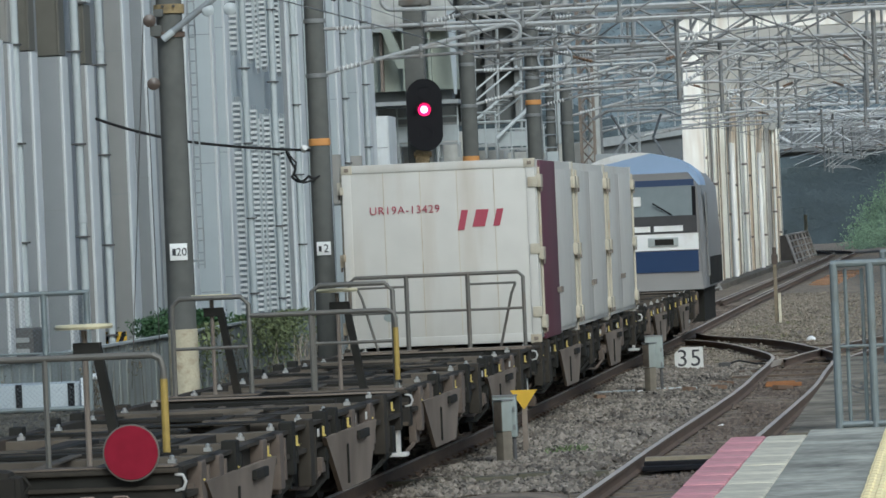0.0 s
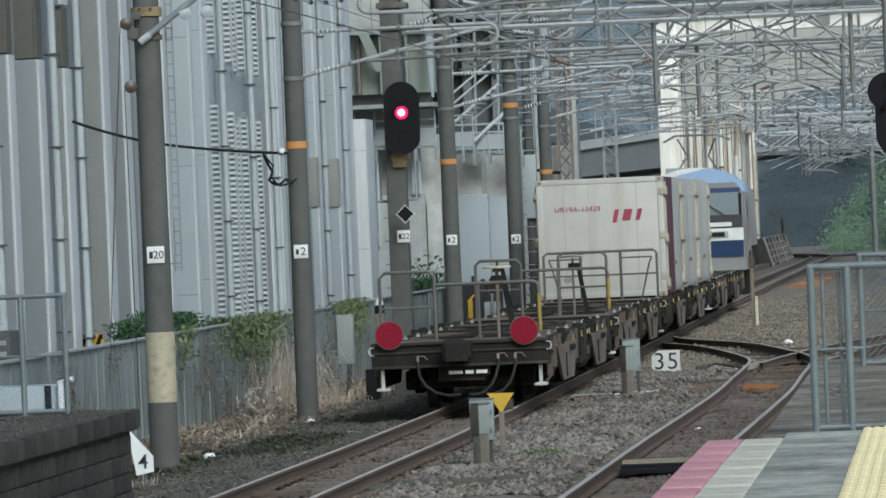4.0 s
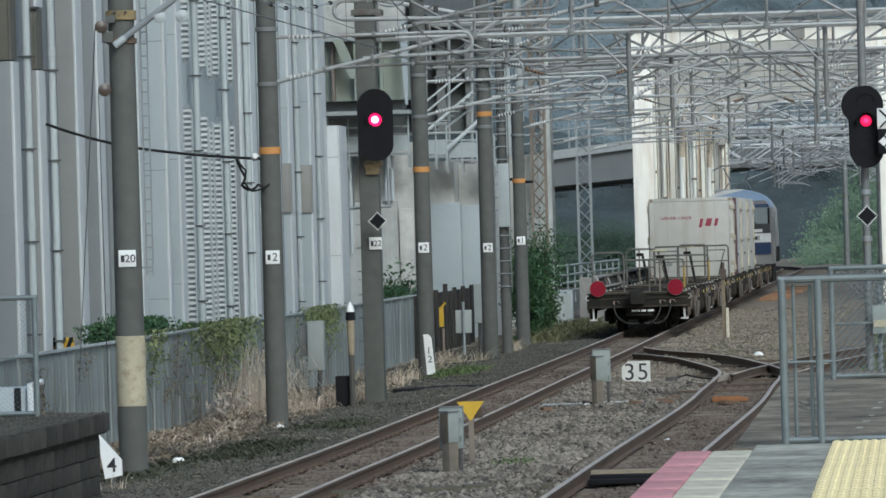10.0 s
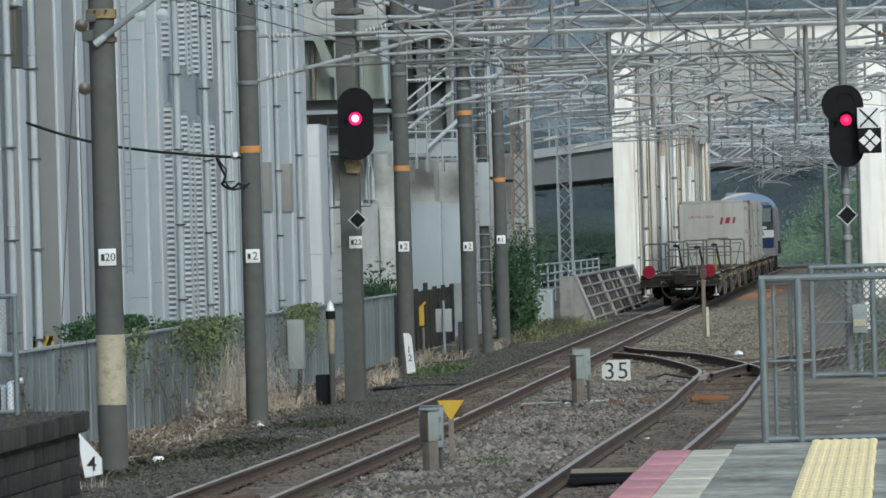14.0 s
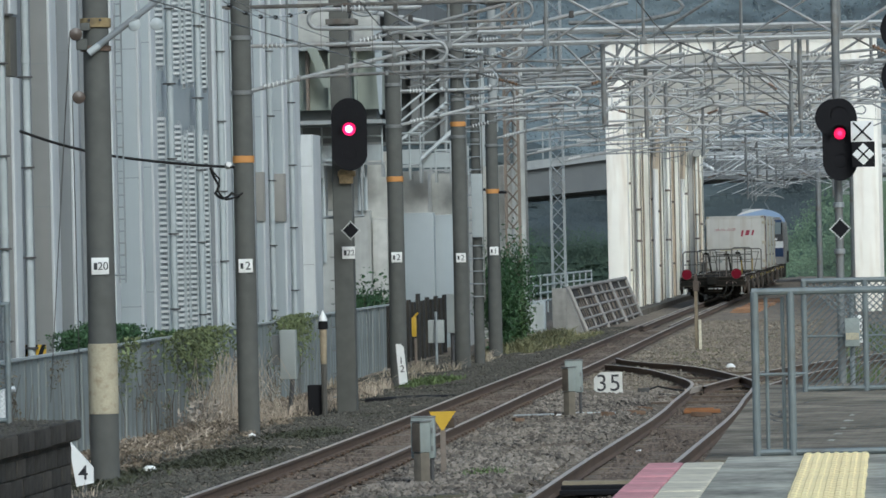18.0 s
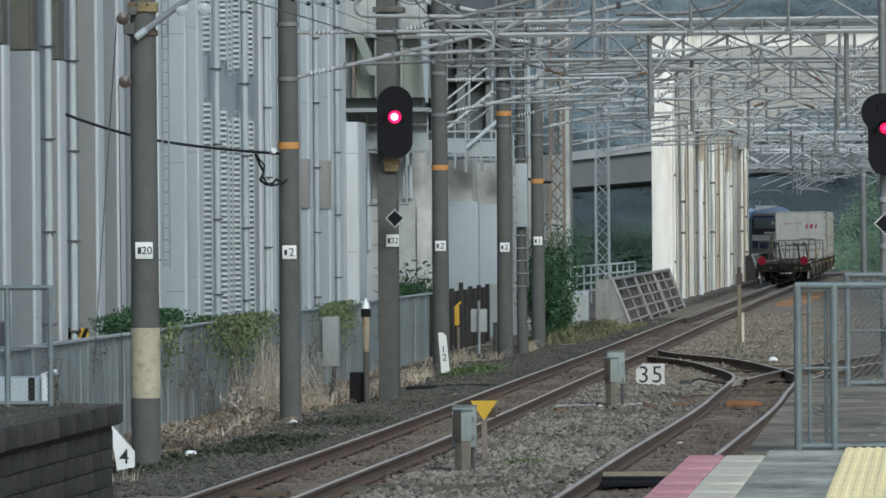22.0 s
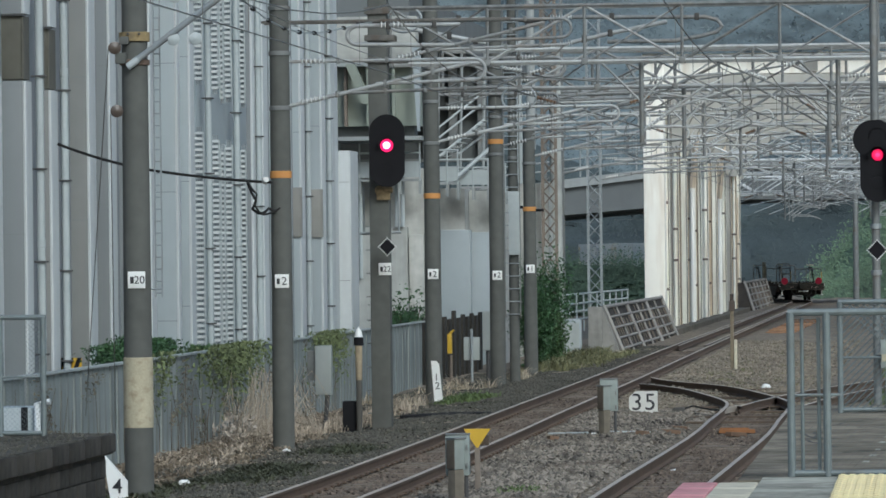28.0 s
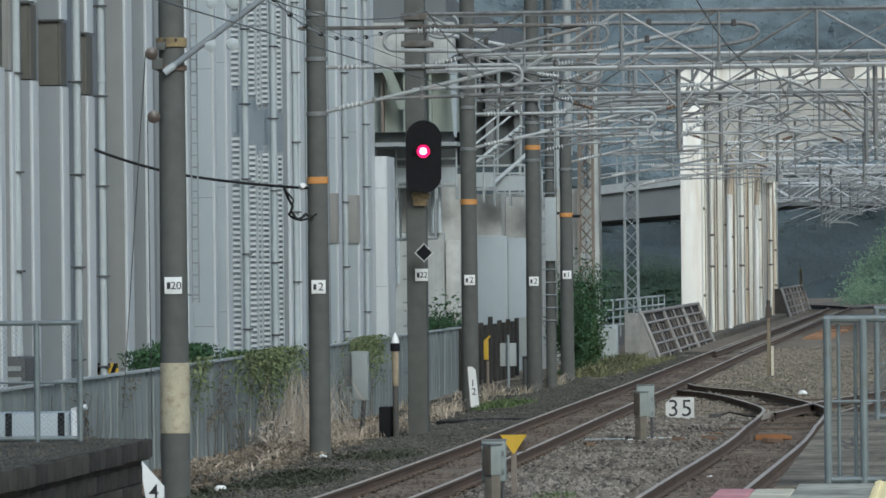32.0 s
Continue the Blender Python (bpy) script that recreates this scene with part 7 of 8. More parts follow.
bm = bmesh.new()
for x in (-0.82, 0.82):
    prism(bm, [(-1.35, 0.42), (-1.2, 0.62), (-0.5, 0.66), (-0.3, 0.74), (0.3, 0.74), (0.5, 0.66), (1.2, 0.62), (1.35, 0.42), (1.1, 0.3), (0.75, 0.36), (0.45, 0.2), (-0.45, 0.2), (-0.75, 0.36), (-1.1, 0.3)], x - 0.06, x + 0.06, "x")
    for dy in (-0.95, 0.95):
        bevel_box(bm, x - 0.13, dy - 0.16, 0.27, x + 0.13, dy + 0.16, 0.55, 0.03)
    for dy in (-0.16, 0.16):
        lathe(bm, [(0.08, 0.24), (0.09, 0.3), (0.08, 0.36), (0.09, 0.42), (0.08, 0.48), (0.09, 0.54)], pose(x, dy, 0), 10)
box(bm, -0.9, -0.22, 0.5, 0.9, 0.22, 0.72)
for dy in (-1.5, 1.5):
    box(bm, -0.7, dy - 0.05, 0.3, 0.7, dy + 0.05, 0.42)
bogie_frame = finish(bm, "bogie", M_WAGOND, True)
bm = bmesh.new()
lathe(bm, [(0.06, -0.8), (0.07, 0.8)], pose(0, 0, 0, 0, 90, 0), 10)
for s in (-1, 1):
    prof = [(0.08, -0.07), (0.12, -0.07), (0.3, -0.04), (0.36, -0.06), (0.405, -0.06), (0.405, 0.04), (0.43, 0.05), (0.43, 0.075), (0.36, 0.075), (0.3, 0.02), (0.1, 0.05)]
    lathe(bm, prof if s < 0 else [(r, -z) for r, z in prof][::-1], pose(0.56 * s, 0, 0, 0, 90, 0), 26)
    box(bm, 0.56 * s - 0.012, 0.1, -0.03, 0.56 * s + 0.012, 0.3, 0.03)
wheel_mesh = finish(bm, "wheelset", M_WAGOND, True)


M_HOSE = mat("dusty_rubber_hose", (0.02, 0.02, 0.017), 0.8, vary=0.3, scale=9)
M_COCK = mat("faded_pink_cock", (0.24, 0.18, 0.15), 0.7, vary=0.3, scale=12)


def handwheel(parent, x, y, z):
    h = bmesh.new()
    tube(h, [(x, y, z - 1.0), (x, y, z + 0.02)], 0.022, 8)
    st = part("brake_stand", h, M_RUSTY, parent, "brake stand of grimy steel")
    h = bmesh.new()
    lathe(h, [(0.19, -0.015), (0.21, -0.018), (0.22, 0), (0.21, 0.018), (0.19, 0.015)], pose(x, y, z + 0.05), 24)
    for k in range(4):
        a = k * math.pi / 4
        tube(h, [(x - 0.2 * math.cos(a), y - 0.2 * math.sin(a), z + 0.05), (x + 0.2 * math.cos(a), y + 0.2 * math.sin(a), z + 0.05)], 0.012, 5)
    part("handwheel", h, mat("faded_yellow_wheel", (0.5, 0.46, 0.3), 0.6, vary=0.2, scale=9), st, "faded yellow brake handwheel")
    h = bmesh.new()
    box(h, x - 0.08, y - 0.05, z - 0.16, x + 0.12, y + 0.05, z - 0.07)
    prism(h, [(x + 0.05, z - 0.08), (x + 0.12, z - 0.08), (x + 0.28, z - 1.0), (x + 0.2, z - 1.0)], y - 0.04, y + 0.04, "y")
    part("stay", h, M_WAGOND, st)


def end_rail(parent, y, right=1.22, style=0):
    """Handrails across a wagon's end."""
    f = bmesh.new()
    w, top = 1.16, 1.0
    z = 1.0
    if style == 0:
        tube(f, [(-w, y, z), (-w, y, z + top - 0.06), (-w + 0.08, y, z + top + 0.02), (-w + 0.72, y, z + top + 0.02), (-w + 0.8, y, z + top - 0.06), (-w + 0.8, y, z)], 0.026, 8)
        tube(f, [(-w, y, z + 0.5), (-w + 0.8, y, z + 0.5)], 0.02, 6)
        tube(f, [(-w + 0.8, y, z + 0.82), (w - 0.08, y, z + 0.82)], 0.026, 8)
        tube(f, [(0.28, y, z), (0.28, y, z + 0.82)], 0.022, 6)
    else:
        tube(f, [(-w, y, z), (-w, y, z + top - 0.06), (-w + 0.07, y, z + top), (w - 0.07, y, z + top), (w, y, z + top - 0.06), (w, y, z)], 0.026, 8)
        tube(f, [(-w, y, z + 0.52), (w, y, z + 0.52)], 0.02, 6)
        for x in (-0.4, 0.42):
            tube(f, [(x, y, z), (x, y, z + top)], 0.034, 6)
        for s in (-1, 1):
            tube(f, [(s * (w - 0.1), y, z + 0.86), (s * (w - 0.16), y, z + 0.72), (s * (w - 0.34), y + 0.1, z)], 0.02, 6)
            tube(f, [(s * 0.42, y, z + 0.86), (s * (w - 0.1), y, z + 0.86)], 0.018, 6)
    hr = part("handrail", f, M_RAILING, parent, "greyed tubular end handrail")
    if style == 0:
        f = bmesh.new()
        tube(f, [(w - 0.08, y, z + 0.82), (w - 0.02, y, z + 0.79), (w, y, z + 0.72), (w, y, z + 0.62)], 0.026, 8)
        part("rail_end", f, M_RAILING, hr)
        f = bmesh.new()
        tube(f, [(w, y, z + 0.64), (w, y, z + 0.1)], 0.029, 8)
        part("yellow_rail", f, M_HANDYEL, hr, "worn yellow grab rail")
        if right:
            f = bmesh.new()
            tube(f, [(0.3, y + 0.03, z), (0.3, y + 0.03, z + 1.04), (0.38, y + 0.03, z + 1.1), (w - 0.1, y + 0.03, z + 1.1), (w - 0.02, y + 0.03, z + 1.02), (w - 0.02, y + 0.03, z)], 0.026, 8)
            tube(f, [(0.3, y + 0.03, z + 0.5), (w, y + 0.03, z + 0.5)], 0.02, 6)
            part("rail_loop", f, M_RAILING, hr)


M_STEPW = mat("scuffed_white_paint", (0.5, 0.5, 0.48), 0.7, vary=0.3, scale=14, stain=(0.2, 0.18, 0.15))
M_POCKET = mat("rusty_pocket_steel", (0.11, 0.087, 0.07), 0.9, vary=0.4, scale=7, stain=(0.05, 0.045, 0.04))


def wagon(name, length, bogies, label, style=0, tail=False, locks=(), gussets=(), brake=True, group="flat wagons of the train"):
    """A container flat wagon, its middle at the origin and its rear end at -y."""
    w = thing(name, pose(0, 0, 0), label, "flat wagon", group)
    h = length / 2 - 0.45
    bm = bmesh.new()
    for x in (-1.3, 1.18):
        prism(bm, [(x, 0.76), (x + 0.12, 0.76), (x + 0.12, 0.8), (x + 0.04, 0.8), (x + 0.04, 0.97), (x + 0.12, 0.97), (x + 0.12, 1.0), (x, 1.0)] if x > 0 else [(x, 0.76), (x + 0.12, 0.76), (x + 0.12, 1.0), (x, 1.0), (x, 0.97), (x + 0.08, 0.97), (x + 0.08, 0.8), (x, 0.8)], -h, h, "y")
    part("side_sill", bm, M_WAGON, w, "grimy brown side sill", smooth=False)
    bm = bmesh.new()
    box(bm, -0.34, -h, 0.42, 0.34, h, 0.86)
    part("centre_sill", bm, M_WAGOND, w)
    bm = bmesh.new()
    box(bm, -1.18, -h + 0.1, 0.86, 1.18, h - 0.1, 0.9)
    part("deck", bm, M_WAGON, w, "dusty brown steel deck")
    n = int(length / 1.9)
    cross = bmesh.new()
    bevel_box(cross, -1.19, -0.07, 0.9, 1.19, 0.07, 0.985, 0.012)
    cross = finish(cross, "cross_bearer", M_DECK)
    for i in range(1, n):
        part("cross_bearer", cross, None, w, m=pose(0, -h + 2 * h * i / n, 0))
    for x in (-0.55, 0.55):
        bm = bmesh.new()
        box(bm, x - 0.09, -h + 0.9, 0.9, x + 0.09, h - 0.9, 0.975)
        part("stringer", bm, M_WAGON, w)
    for s in (-1, 1):
        bm = bmesh.new()
        bevel_box(bm, -1.3, s * h - 0.1, 0.62, 1.3, s * h + 0.1, 1.0, 0.02)
        hd = part("headstock", bm, M_WAGOND, w)
        for z0, z1, d in ((0.63, 0.67, 0.04), (0.84, 0.87, 0.03), (0.96, 0.998, 0.045)):
            bm = bmesh.new()
            bevel_box(bm, -1.28, s * (h + 0.1) - d, z0, 1.28, s * (h + 0.1) + d, z1, 0.008)
            part("rib", bm, M_WAGON, hd)
        bm = bmesh.new()
        bevel_box(bm, -1.24, s * h - 0.13, 1.002, 1.24, s * h + 0.13, 1.016, 0.005)
        part("end_plate", bm, M_GUSSET, w, "dusty pale end plate")
        bm = bmesh.new()
        box(bm, -0.16, s * (h + 0.32) - 0.3, 0.72, 0.16, s * (h + 0.32) + 0.3, 0.98)
        bevel_box(bm, -0.22, s * (h + 0.45) - 0.14, 0.72, 0.12, s * (h + 0.45) + 0.14, 1.04, 0.07)
        bevel_box(bm, 0.06, s * (h + 0.5) - 0.1, 0.76, 0.21, s * (h + 0.5) + 0.1, 1.0, 0.06)
        tube(bm, [(0.2, s * (h + 0.5), 0.99), (0.25, s * (h + 0.5), 0.92), (0.2, s * (h + 0.5), 0.86)], 0.014, 6)
        part("coupler", bm, M_WAGOND, w, "black knuckle coupler")
        for x in (-0.62, 0.55, 0.8):
            bm = bmesh.new()
            to = 0.62 if x < 0 else -0.42
            tube(bm, [(x, s * (h + 0.12), 0.7), (x + 0.01, s * (h + 0.2), 0.64), (x + 0.06 * to, s * (h + 0.26), 0.5), (x + 0.2 * to, s * (h + 0.29), 0.37), (x + 0.42 * to, s * (h + 0.3), 0.27), (x + 0.72 * to, s * (h + 0.3), 0.22), (x + to, s * (h + 0.28), 0.23)], 0.022, 8)
            q = part("hose", bm, M_HOSE, w)
            bm = bmesh.new()
            tube(bm, [(x, s * h, 0.8), (x, s * (h + 0.13), 0.78), (x, s * (h + 0.13), 0.72)], 0.021, 8)
            tube(bm, [(x, s * (h + 0.13), 0.8), (x + 0.1, s * (h + 0.16), 0.8), (x + 0.15, s * (h + 0.16), 0.74)], 0.008, 5)
            part("cock", bm, M_COCK, q, "pale pink hose cock")
    for y0 in gussets:
        for x in (-1.34, 1.32):
            bm = bmesh.new()
            prism(bm, [(-2.0, 0.84), (1.8, 0.84), (1.1, 0.31), (-1.0, 0.31)], x - 0.01, x + 0.03, "x", pose(0, y0, 0))
            gp = part("gusset_plate", bm, M_GUSSET, w, "faded brown gusset plate", smooth=False)
            if x > 0:
                k = int(abs(y0) * 10) % 3
                for n, (ya, za, yb, zb) in enumerate(((-0.6, 0.36, -0.56, 0.72), (0.2, 0.72, 0.9, 0.8))):
                    bm = bmesh.new()
                    bevel_box(bm, x + 0.031, y0 + ya + 0.15 * k, za, x + 0.05 + 0.02 * n, y0 + yb + 0.15 * k, zb, 0.008)
                    part("bracket_web", bm, M_WAGOND, gp, "sooty bracket plate")
    pocket = []
    rd = random.Random(int(length * 7))
    for k in range(int(length * 2.6)):
        bm = bmesh.new()
        a, b = rd.uniform(0.2, 0.75), rd.uniform(0.03, 0.14)
        if k % 4 == 0:
            a, b = rd.uniform(0.03, 0.08), rd.uniform(0.4, 1.2)
        bevel_box(bm, -a, -b, 0, a, b, rd.uniform(0.008, 0.035), 0.004)
        part("deck_plate", bm, (M_DECK, M_WAGON, M_WAGOND)[k % 3], w, m=pose(rd.uniform(-0.5, 0.5), rd.uniform(-h + 0.9, h - 0.9), 0.972 + 0.002 * (k % 9), rd.uniform(-1, 1), rd.uniform(-1, 1), rd.uniform(-5, 5)))
    for k in range(int(length * 1.2)):
        bm = bmesh.new()
        z0, z1 = rd.uniform(0.4, 0.6), rd.uniform(0.62, 0.95)
        a = rd.uniform(0.03, 0.16)
        bevel_box(bm, -0.05, -a, z0, 0.03, a, z1, 0.012)
        tube(bm, [(0, -a, z0), (-0.1, -a - 0.2, z0 - 0.12), (-0.2, -a - 0.5, z0 - 0.1)], 0.02, 5)
        part("rigging", bm, (M_WAGOND, M_POCKET, M_WAGOND)[k % 3], w, m=pose(1.2 + rd.uniform(0, 0.1), rd.uniform(-h + 0.5, h - 0.5), 0))
    for k in range(3):
        bm = bmesh.new()
        bevel_box(bm, -0.06, -0.1 - 0.04 * k, 0.62 - 0.08 * k, 0.06, 0.1, 1.0 + (0.07, 0.0, 0.04)[k], 0.015)
        tube(bm, [(0, 0.36, 0.95), (0, 0.36, 0.7 - 0.1 * k)], 0.045, 6)
        box(bm, -0.08, -0.05, 0.5, 0.02, 0.05 + 0.1 * k, 0.66)
        pocket.append(finish(bm, "stake_pocket", (M_WAGOND, M_POCKET, M_WAGON)[k]))
    r = random.Random(int(length * 10))
    y = -h + 0.8
    while y < h - 0.4:
        for x in (-1.27, 1.27):
            part("stake_pocket", pocket[r.randrange(3)], None, w, m=pose(x, y, 0))
        y += r.uniform(0.7, 1.7)
    for i in range(5):
        bm = bmesh.new()
        y0 = r.uniform(-h + 1, h - 2.2)
        bevel_box(bm, 0.5, y0, 0.32, 1.1, y0 + r.uniform(0.5, 1.2), 0.74, 0.03)
        part("brake_gear", bm, M_WAGOND, w)
    for k in range(6):
        bm = bmesh.new()
        y0 = r.uniform(-h + 1, h - 1)
        bevel_box(bm, 1.302, y0, 0.86, 1.312, y0 + r.choice((0.1, 0.2)), 0.93, 0.003)
        part("stencil_plate", bm, M_STEPW, w, "small scuffed white plate")
    lock = bmesh.new()
    box(lock, -0.03, -0.03, 0, 0.03, 0.03, 0.03)
    lathe(lock, [(0.014, 0.02), (0.02, 0.03), (0.018, 0.052), (0.008, 0.062), (0.0, 0.063)], None, 10)
    lock = finish(lock, "container_lock", mat("bright_lock_steel", (0.5, 0.5, 0.48), 0.35, 0.7), True)
    handle = bmesh.new()
    box(handle, 0.0, -0.012, -0.04, 0.018, 0.012, 0.04)
    box(handle, 0.0, -0.012, -0.048, 0.03, 0.03, -0.034)
    handle = finish(handle, "lock_handle", M_LEVER, True)
    for y in locks:
        for x in (-1.08, 1.08):
            part("container_lock", lock, None, w, m=pose(x, y, 0.985))
        for dy in (-0.12,):
            part("lock_handle", handle, None, w, m=pose(1.31, y + dy, 0.9))
    if style is not None:
        end_rail(w, -h + 0.12, 1.0 if not tail else 0, style)
    if brake:
        handwheel(w, 0.53, -h + 0.42, 1.99)
        if tail is False:
            handwheel(w, -0.82, -h + 0.62, 1.98)
    for s in (-1, 1):
        y = -h + 0.02
        bm = bmesh.new()
        bevel_box(bm, s * 1.15 - 0.025, y - 0.04, 0.34, s * 1.15 + 0.025, y + 0.04, 0.66, 0.01)
        bevel_box(bm, s * 1.15 - 0.09, y - 0.08, 0.31, s * 1.15 + 0.09, y + 0.2, 0.35, 0.01)
        part("step", bm, M_STEPW, w, "scuffed white shunter's step")
        bm = bmesh.new()
        tube(bm, [(s * 1.25, y - 0.13, 0.95), (s * 1.31, y - 0.13, 0.94), (s * 1.33, y - 0.13, 0.89), (s * 1.31, y - 0.13, 0.84), (s * 1.25, y - 0.13, 0.83)], 0.013, 6)
        part("grab_handle", bm, M_STEPW, w, "white grab handle")
    if tail:
        for x in (-0.98, 0.98):
            bm = bmesh.new()
            lathe(bm, [(0.0, -0.012), (0.195, -0.012), (0.2, 0.0), (0.195, 0.012), (0.0, 0.012)], pose(x - 0.03, -h - 0.2, 1.12, 90, 0, 0), 36)
            d = part("tail_disc", bm, M_DISC, w, "round red tail marker disc")
            bm = bmesh.new()
            prof = [(0.193, -0.008), (0.208, -0.012), (0.21, 0.012), (0.193, 0.014)]
            lathe(bm, prof, pose(x - 0.03, -h - 0.19, 1.12, 90, 0, 0), 36)
            part("rim", bm, M_RAILING, d, "greyed metal rim")
            bm = bmesh.new()
            box(bm, x - 0.05, -h - 0.18, 0.9, x - 0.01, -h - 0.02, 1.15)
            part("holder", bm, M_WAGOND, d)
        bm = bmesh.new()
        box(bm, -0.24, -h - 0.05, 0.5, 0.42, -h - 0.02, 0.64)
        lb = part("name_board", bm, M_WAGOND, w)
        for x0, x1 in ((-0.2, 0.0), (0.04, 0.16), (0.2, 0.36)):
            bm = bmesh.new()
            box(bm, x0 + 0.02, -h - 0.06, 0.52, x1 + 0.02, -h - 0.051, 0.57)
            part("white_bar", bm, M_WHITE, lb, "small white painted bar")
    sets = []
    for y in bogies:
        sets += bogie(w, y)
    return w, sets


def lock_rows(length, n):
    return [-length / 2 + 1.3 + (length - 2.6) * i / (n - 1) for i in range(n)]


wag1, sets1 = wagon("flat_wagon", 15.0, (-4.75, 4.75), "empty brown flat wagon with red tail discs", 0, True, lock_rows(15, 8), (-4.3, 2.7))
wag2, sets2 = wagon("flat_wagon", 15.0, (-4.75, 4.75), "empty brown flat wagon with end handrails", 0, False, lock_rows(15, 8), (-4.3, 2.7))
wag3, sets3 = wagon("container_wagon", 21.4, (-7.5, 7.5), "brown wagon carrying three off-white containers", 1, False, lock_rows(21.4, 10), (-4.9, 3.8), False)
wag4, sets4 = wagon("container_wagon", 19.4, (-6.7, 6.7), "empty brown wagon behind the locomotive", 1, False, lock_rows(19.4, 10), (-4.3, 3.3), False)


def container(label, side=None, marked=False):
    """A goods container with two side door leaves, hinge columns and corner posts; rear end at -y."""
    c = thing("goods_container", pose(0, 0, 0), label, "container", "containers on the wagon")
    L, W, H = 6.34, 1.31, 2.49
    bm = bmesh.new()
    bevel_box(bm, -W + 0.015, -L / 2 + 0.015, 0.06, W - 0.015, L / 2 - 0.015, H - 0.01, 0.02)
    part("body", bm, M_CONT, c)
    for x in (-W + 0.06, W - 0.06):
        for y in (-L / 2 + 0.06, L / 2 - 0.06):
            bm = bmesh.new()
            bevel_box(bm, x - 0.06, y - 0.06, 0.0, x + 0.06, y + 0.06, H, 0.012)
            part("corner_post", bm, M_CONT, c)
    for z0, z1 in ((0.02, 0.14), (H - 0.11, H)):
        bm = bmesh.new()
        bevel_box(bm, -W + 0.12, -L / 2, z0, W - 0.12, -L / 2 + 0.05, z1, 0.008)
        part("end_rail", bm, M_CONT, c)
    for sx in (-1, 1):
        for k, (y0, y1) in enumerate(((-L / 2 + 0.13, -0.02), (0.02, L / 2 - 0.13))):
            bm = bmesh.new()
            bevel_box(bm, sx * W - 0.012, y0, 0.13, sx * W + 0.012, y1, H - 0.13, 0.008)
            d = part("side_door", bm, M_CONT, c)
            if side and k == 0:
                bm = bmesh.new()
                bevel_box(bm, sx * W - 0.016, y0 + 0.48, 0.04, sx * W + 0.016, y1, H - 0.02, 0.008)
                part("colour_panel", bm, M_MAROON, d, "maroon half of the door leaf")
            yh = y0 + 0.1 if k == 0 else y1 - 0.1
            bm = bmesh.new()
            tube(bm, [(sx * (W + 0.03), yh, 0.12), (sx * (W + 0.03), yh, H - 0.12)], 0.02, 7)
            part("hinge_post", bm, mat_bar, d, "cream hinge post")
            for z in (0.2, 1.12, 2.1):
                bm = bmesh.new()
                bevel_box(bm, sx * (W + 0.04) - 0.035, yh - 0.16, z, sx * (W + 0.04) + 0.035, yh + 0.16, z + 0.17, 0.012)
                q = part("hinge", bm, mat_bar, d)
                bm = bmesh.new()
                bevel_box(bm, sx * (W + 0.07) - 0.012, yh - 0.06, z - 0.06, sx * (W + 0.07) + 0.012, yh + 0.02, z, 0.005)
                part("pin", bm, M_RUSTY, q, "rust-stained pin")
            bm = bmesh.new()
            bevel_box(bm, sx * (W + 0.025) - 0.014, (y1 - 0.4 if k == 0 else y0 + 0.1), 0.62, sx * (W + 0.025) + 0.014, (y1 - 0.1 if k == 0 else y0 + 0.4), 0.7, 0.006)
            part("latch", bm, M_RUSTY, d, "rust-stained latch")
    for z in (0.35, 1.2, 2.1):
        bm = bmesh.new()
        bevel_box(bm, -W - 0.03, -L / 2 - 0.01, z, -W + 0.02, -L / 2 + 0.06, z + 0.1, 0.008)
        part("end_hinge", bm, mat_bar, c)
        bm = bmesh.new()
        bevel_box(bm, W - 0.1, -L / 2 - 0.02, z, W + 0.03, -L / 2 + 0.05, z + 0.14, 0.01)
        part("end_hinge", bm, mat_bar, c)
    for sx in (-1, 1):
        for z in (0.0, H - 0.12):
            bm = bmesh.new()
            bevel_box(bm, sx * (W - 0.07) - 0.075, -L / 2 - 0.008, z, sx * (W - 0.07) + 0.075, -L / 2 + 0.1, z + 0.12, 0.01)
            q = part("corner_casting", bm, mat_bar, c)
            bm = bmesh.new()
            bevel_box(bm, sx * (W - 0.07) - 0.03, -L / 2 - 0.012, z + 0.035, sx * (W - 0.07) + 0.03, -L / 2 - 0.006, z + 0.085, 0.003)
            part("slot", bm, M_RUSTY, q)
    for x in (-0.75, -0.25, 0.25, 0.75):
        bm = bmesh.new()
        box(bm, x - 0.006, -L / 2 + 0.011, 0.15, x + 0.006, -L / 2 + 0.0155, H - 0.12)
        part("seam", bm, mat_bar, c)
    if marked:
        words("code", "UR19A-13429", 0.15, M_CRED, c, pose(-0.47, -L / 2 + 0.003, 1.86) @ FRONT, 0.003, space=1.12)
        bm = bmesh.new()
        y0, y1 = -L / 2 + 0.002, -L / 2 + 0.012
        for x, lo, wide in ((0.24, 1.56, 0.09), (0.44, 1.6, 0.17), (0.72, 1.6, 0.09)):
            prism(bm, [(x, lo), (x + wide, lo), (x + wide + 0.06, 1.83), (x + 0.06, 1.83)], y0, y1, "y")
        part("emblem", bm, M_CRED, c, "three slanted crimson bars")
        bm = bmesh.new()
        prism(bm, [(-0.72 + 0.1 * math.cos(a), 0.42 + 0.06 * math.sin(a)) for a in (2 * math.pi * k / 16 for k in range(16))], y0, y1, "y")
        part("oval_mark", bm, M_CABGREEN, c, "small green oval mark")
    return c


mat_bar = mat("cream_door_gear", (0.44, 0.405, 0.32), 0.6, vary=0.2, scale=9, stain=(0.28, 0.2, 0.11))
boxes_on = [container("off-white goods container with crimson markings and maroon doors", True, True)]
boxes_on += [container("off-white goods container with side doors") for _ in range(2)]

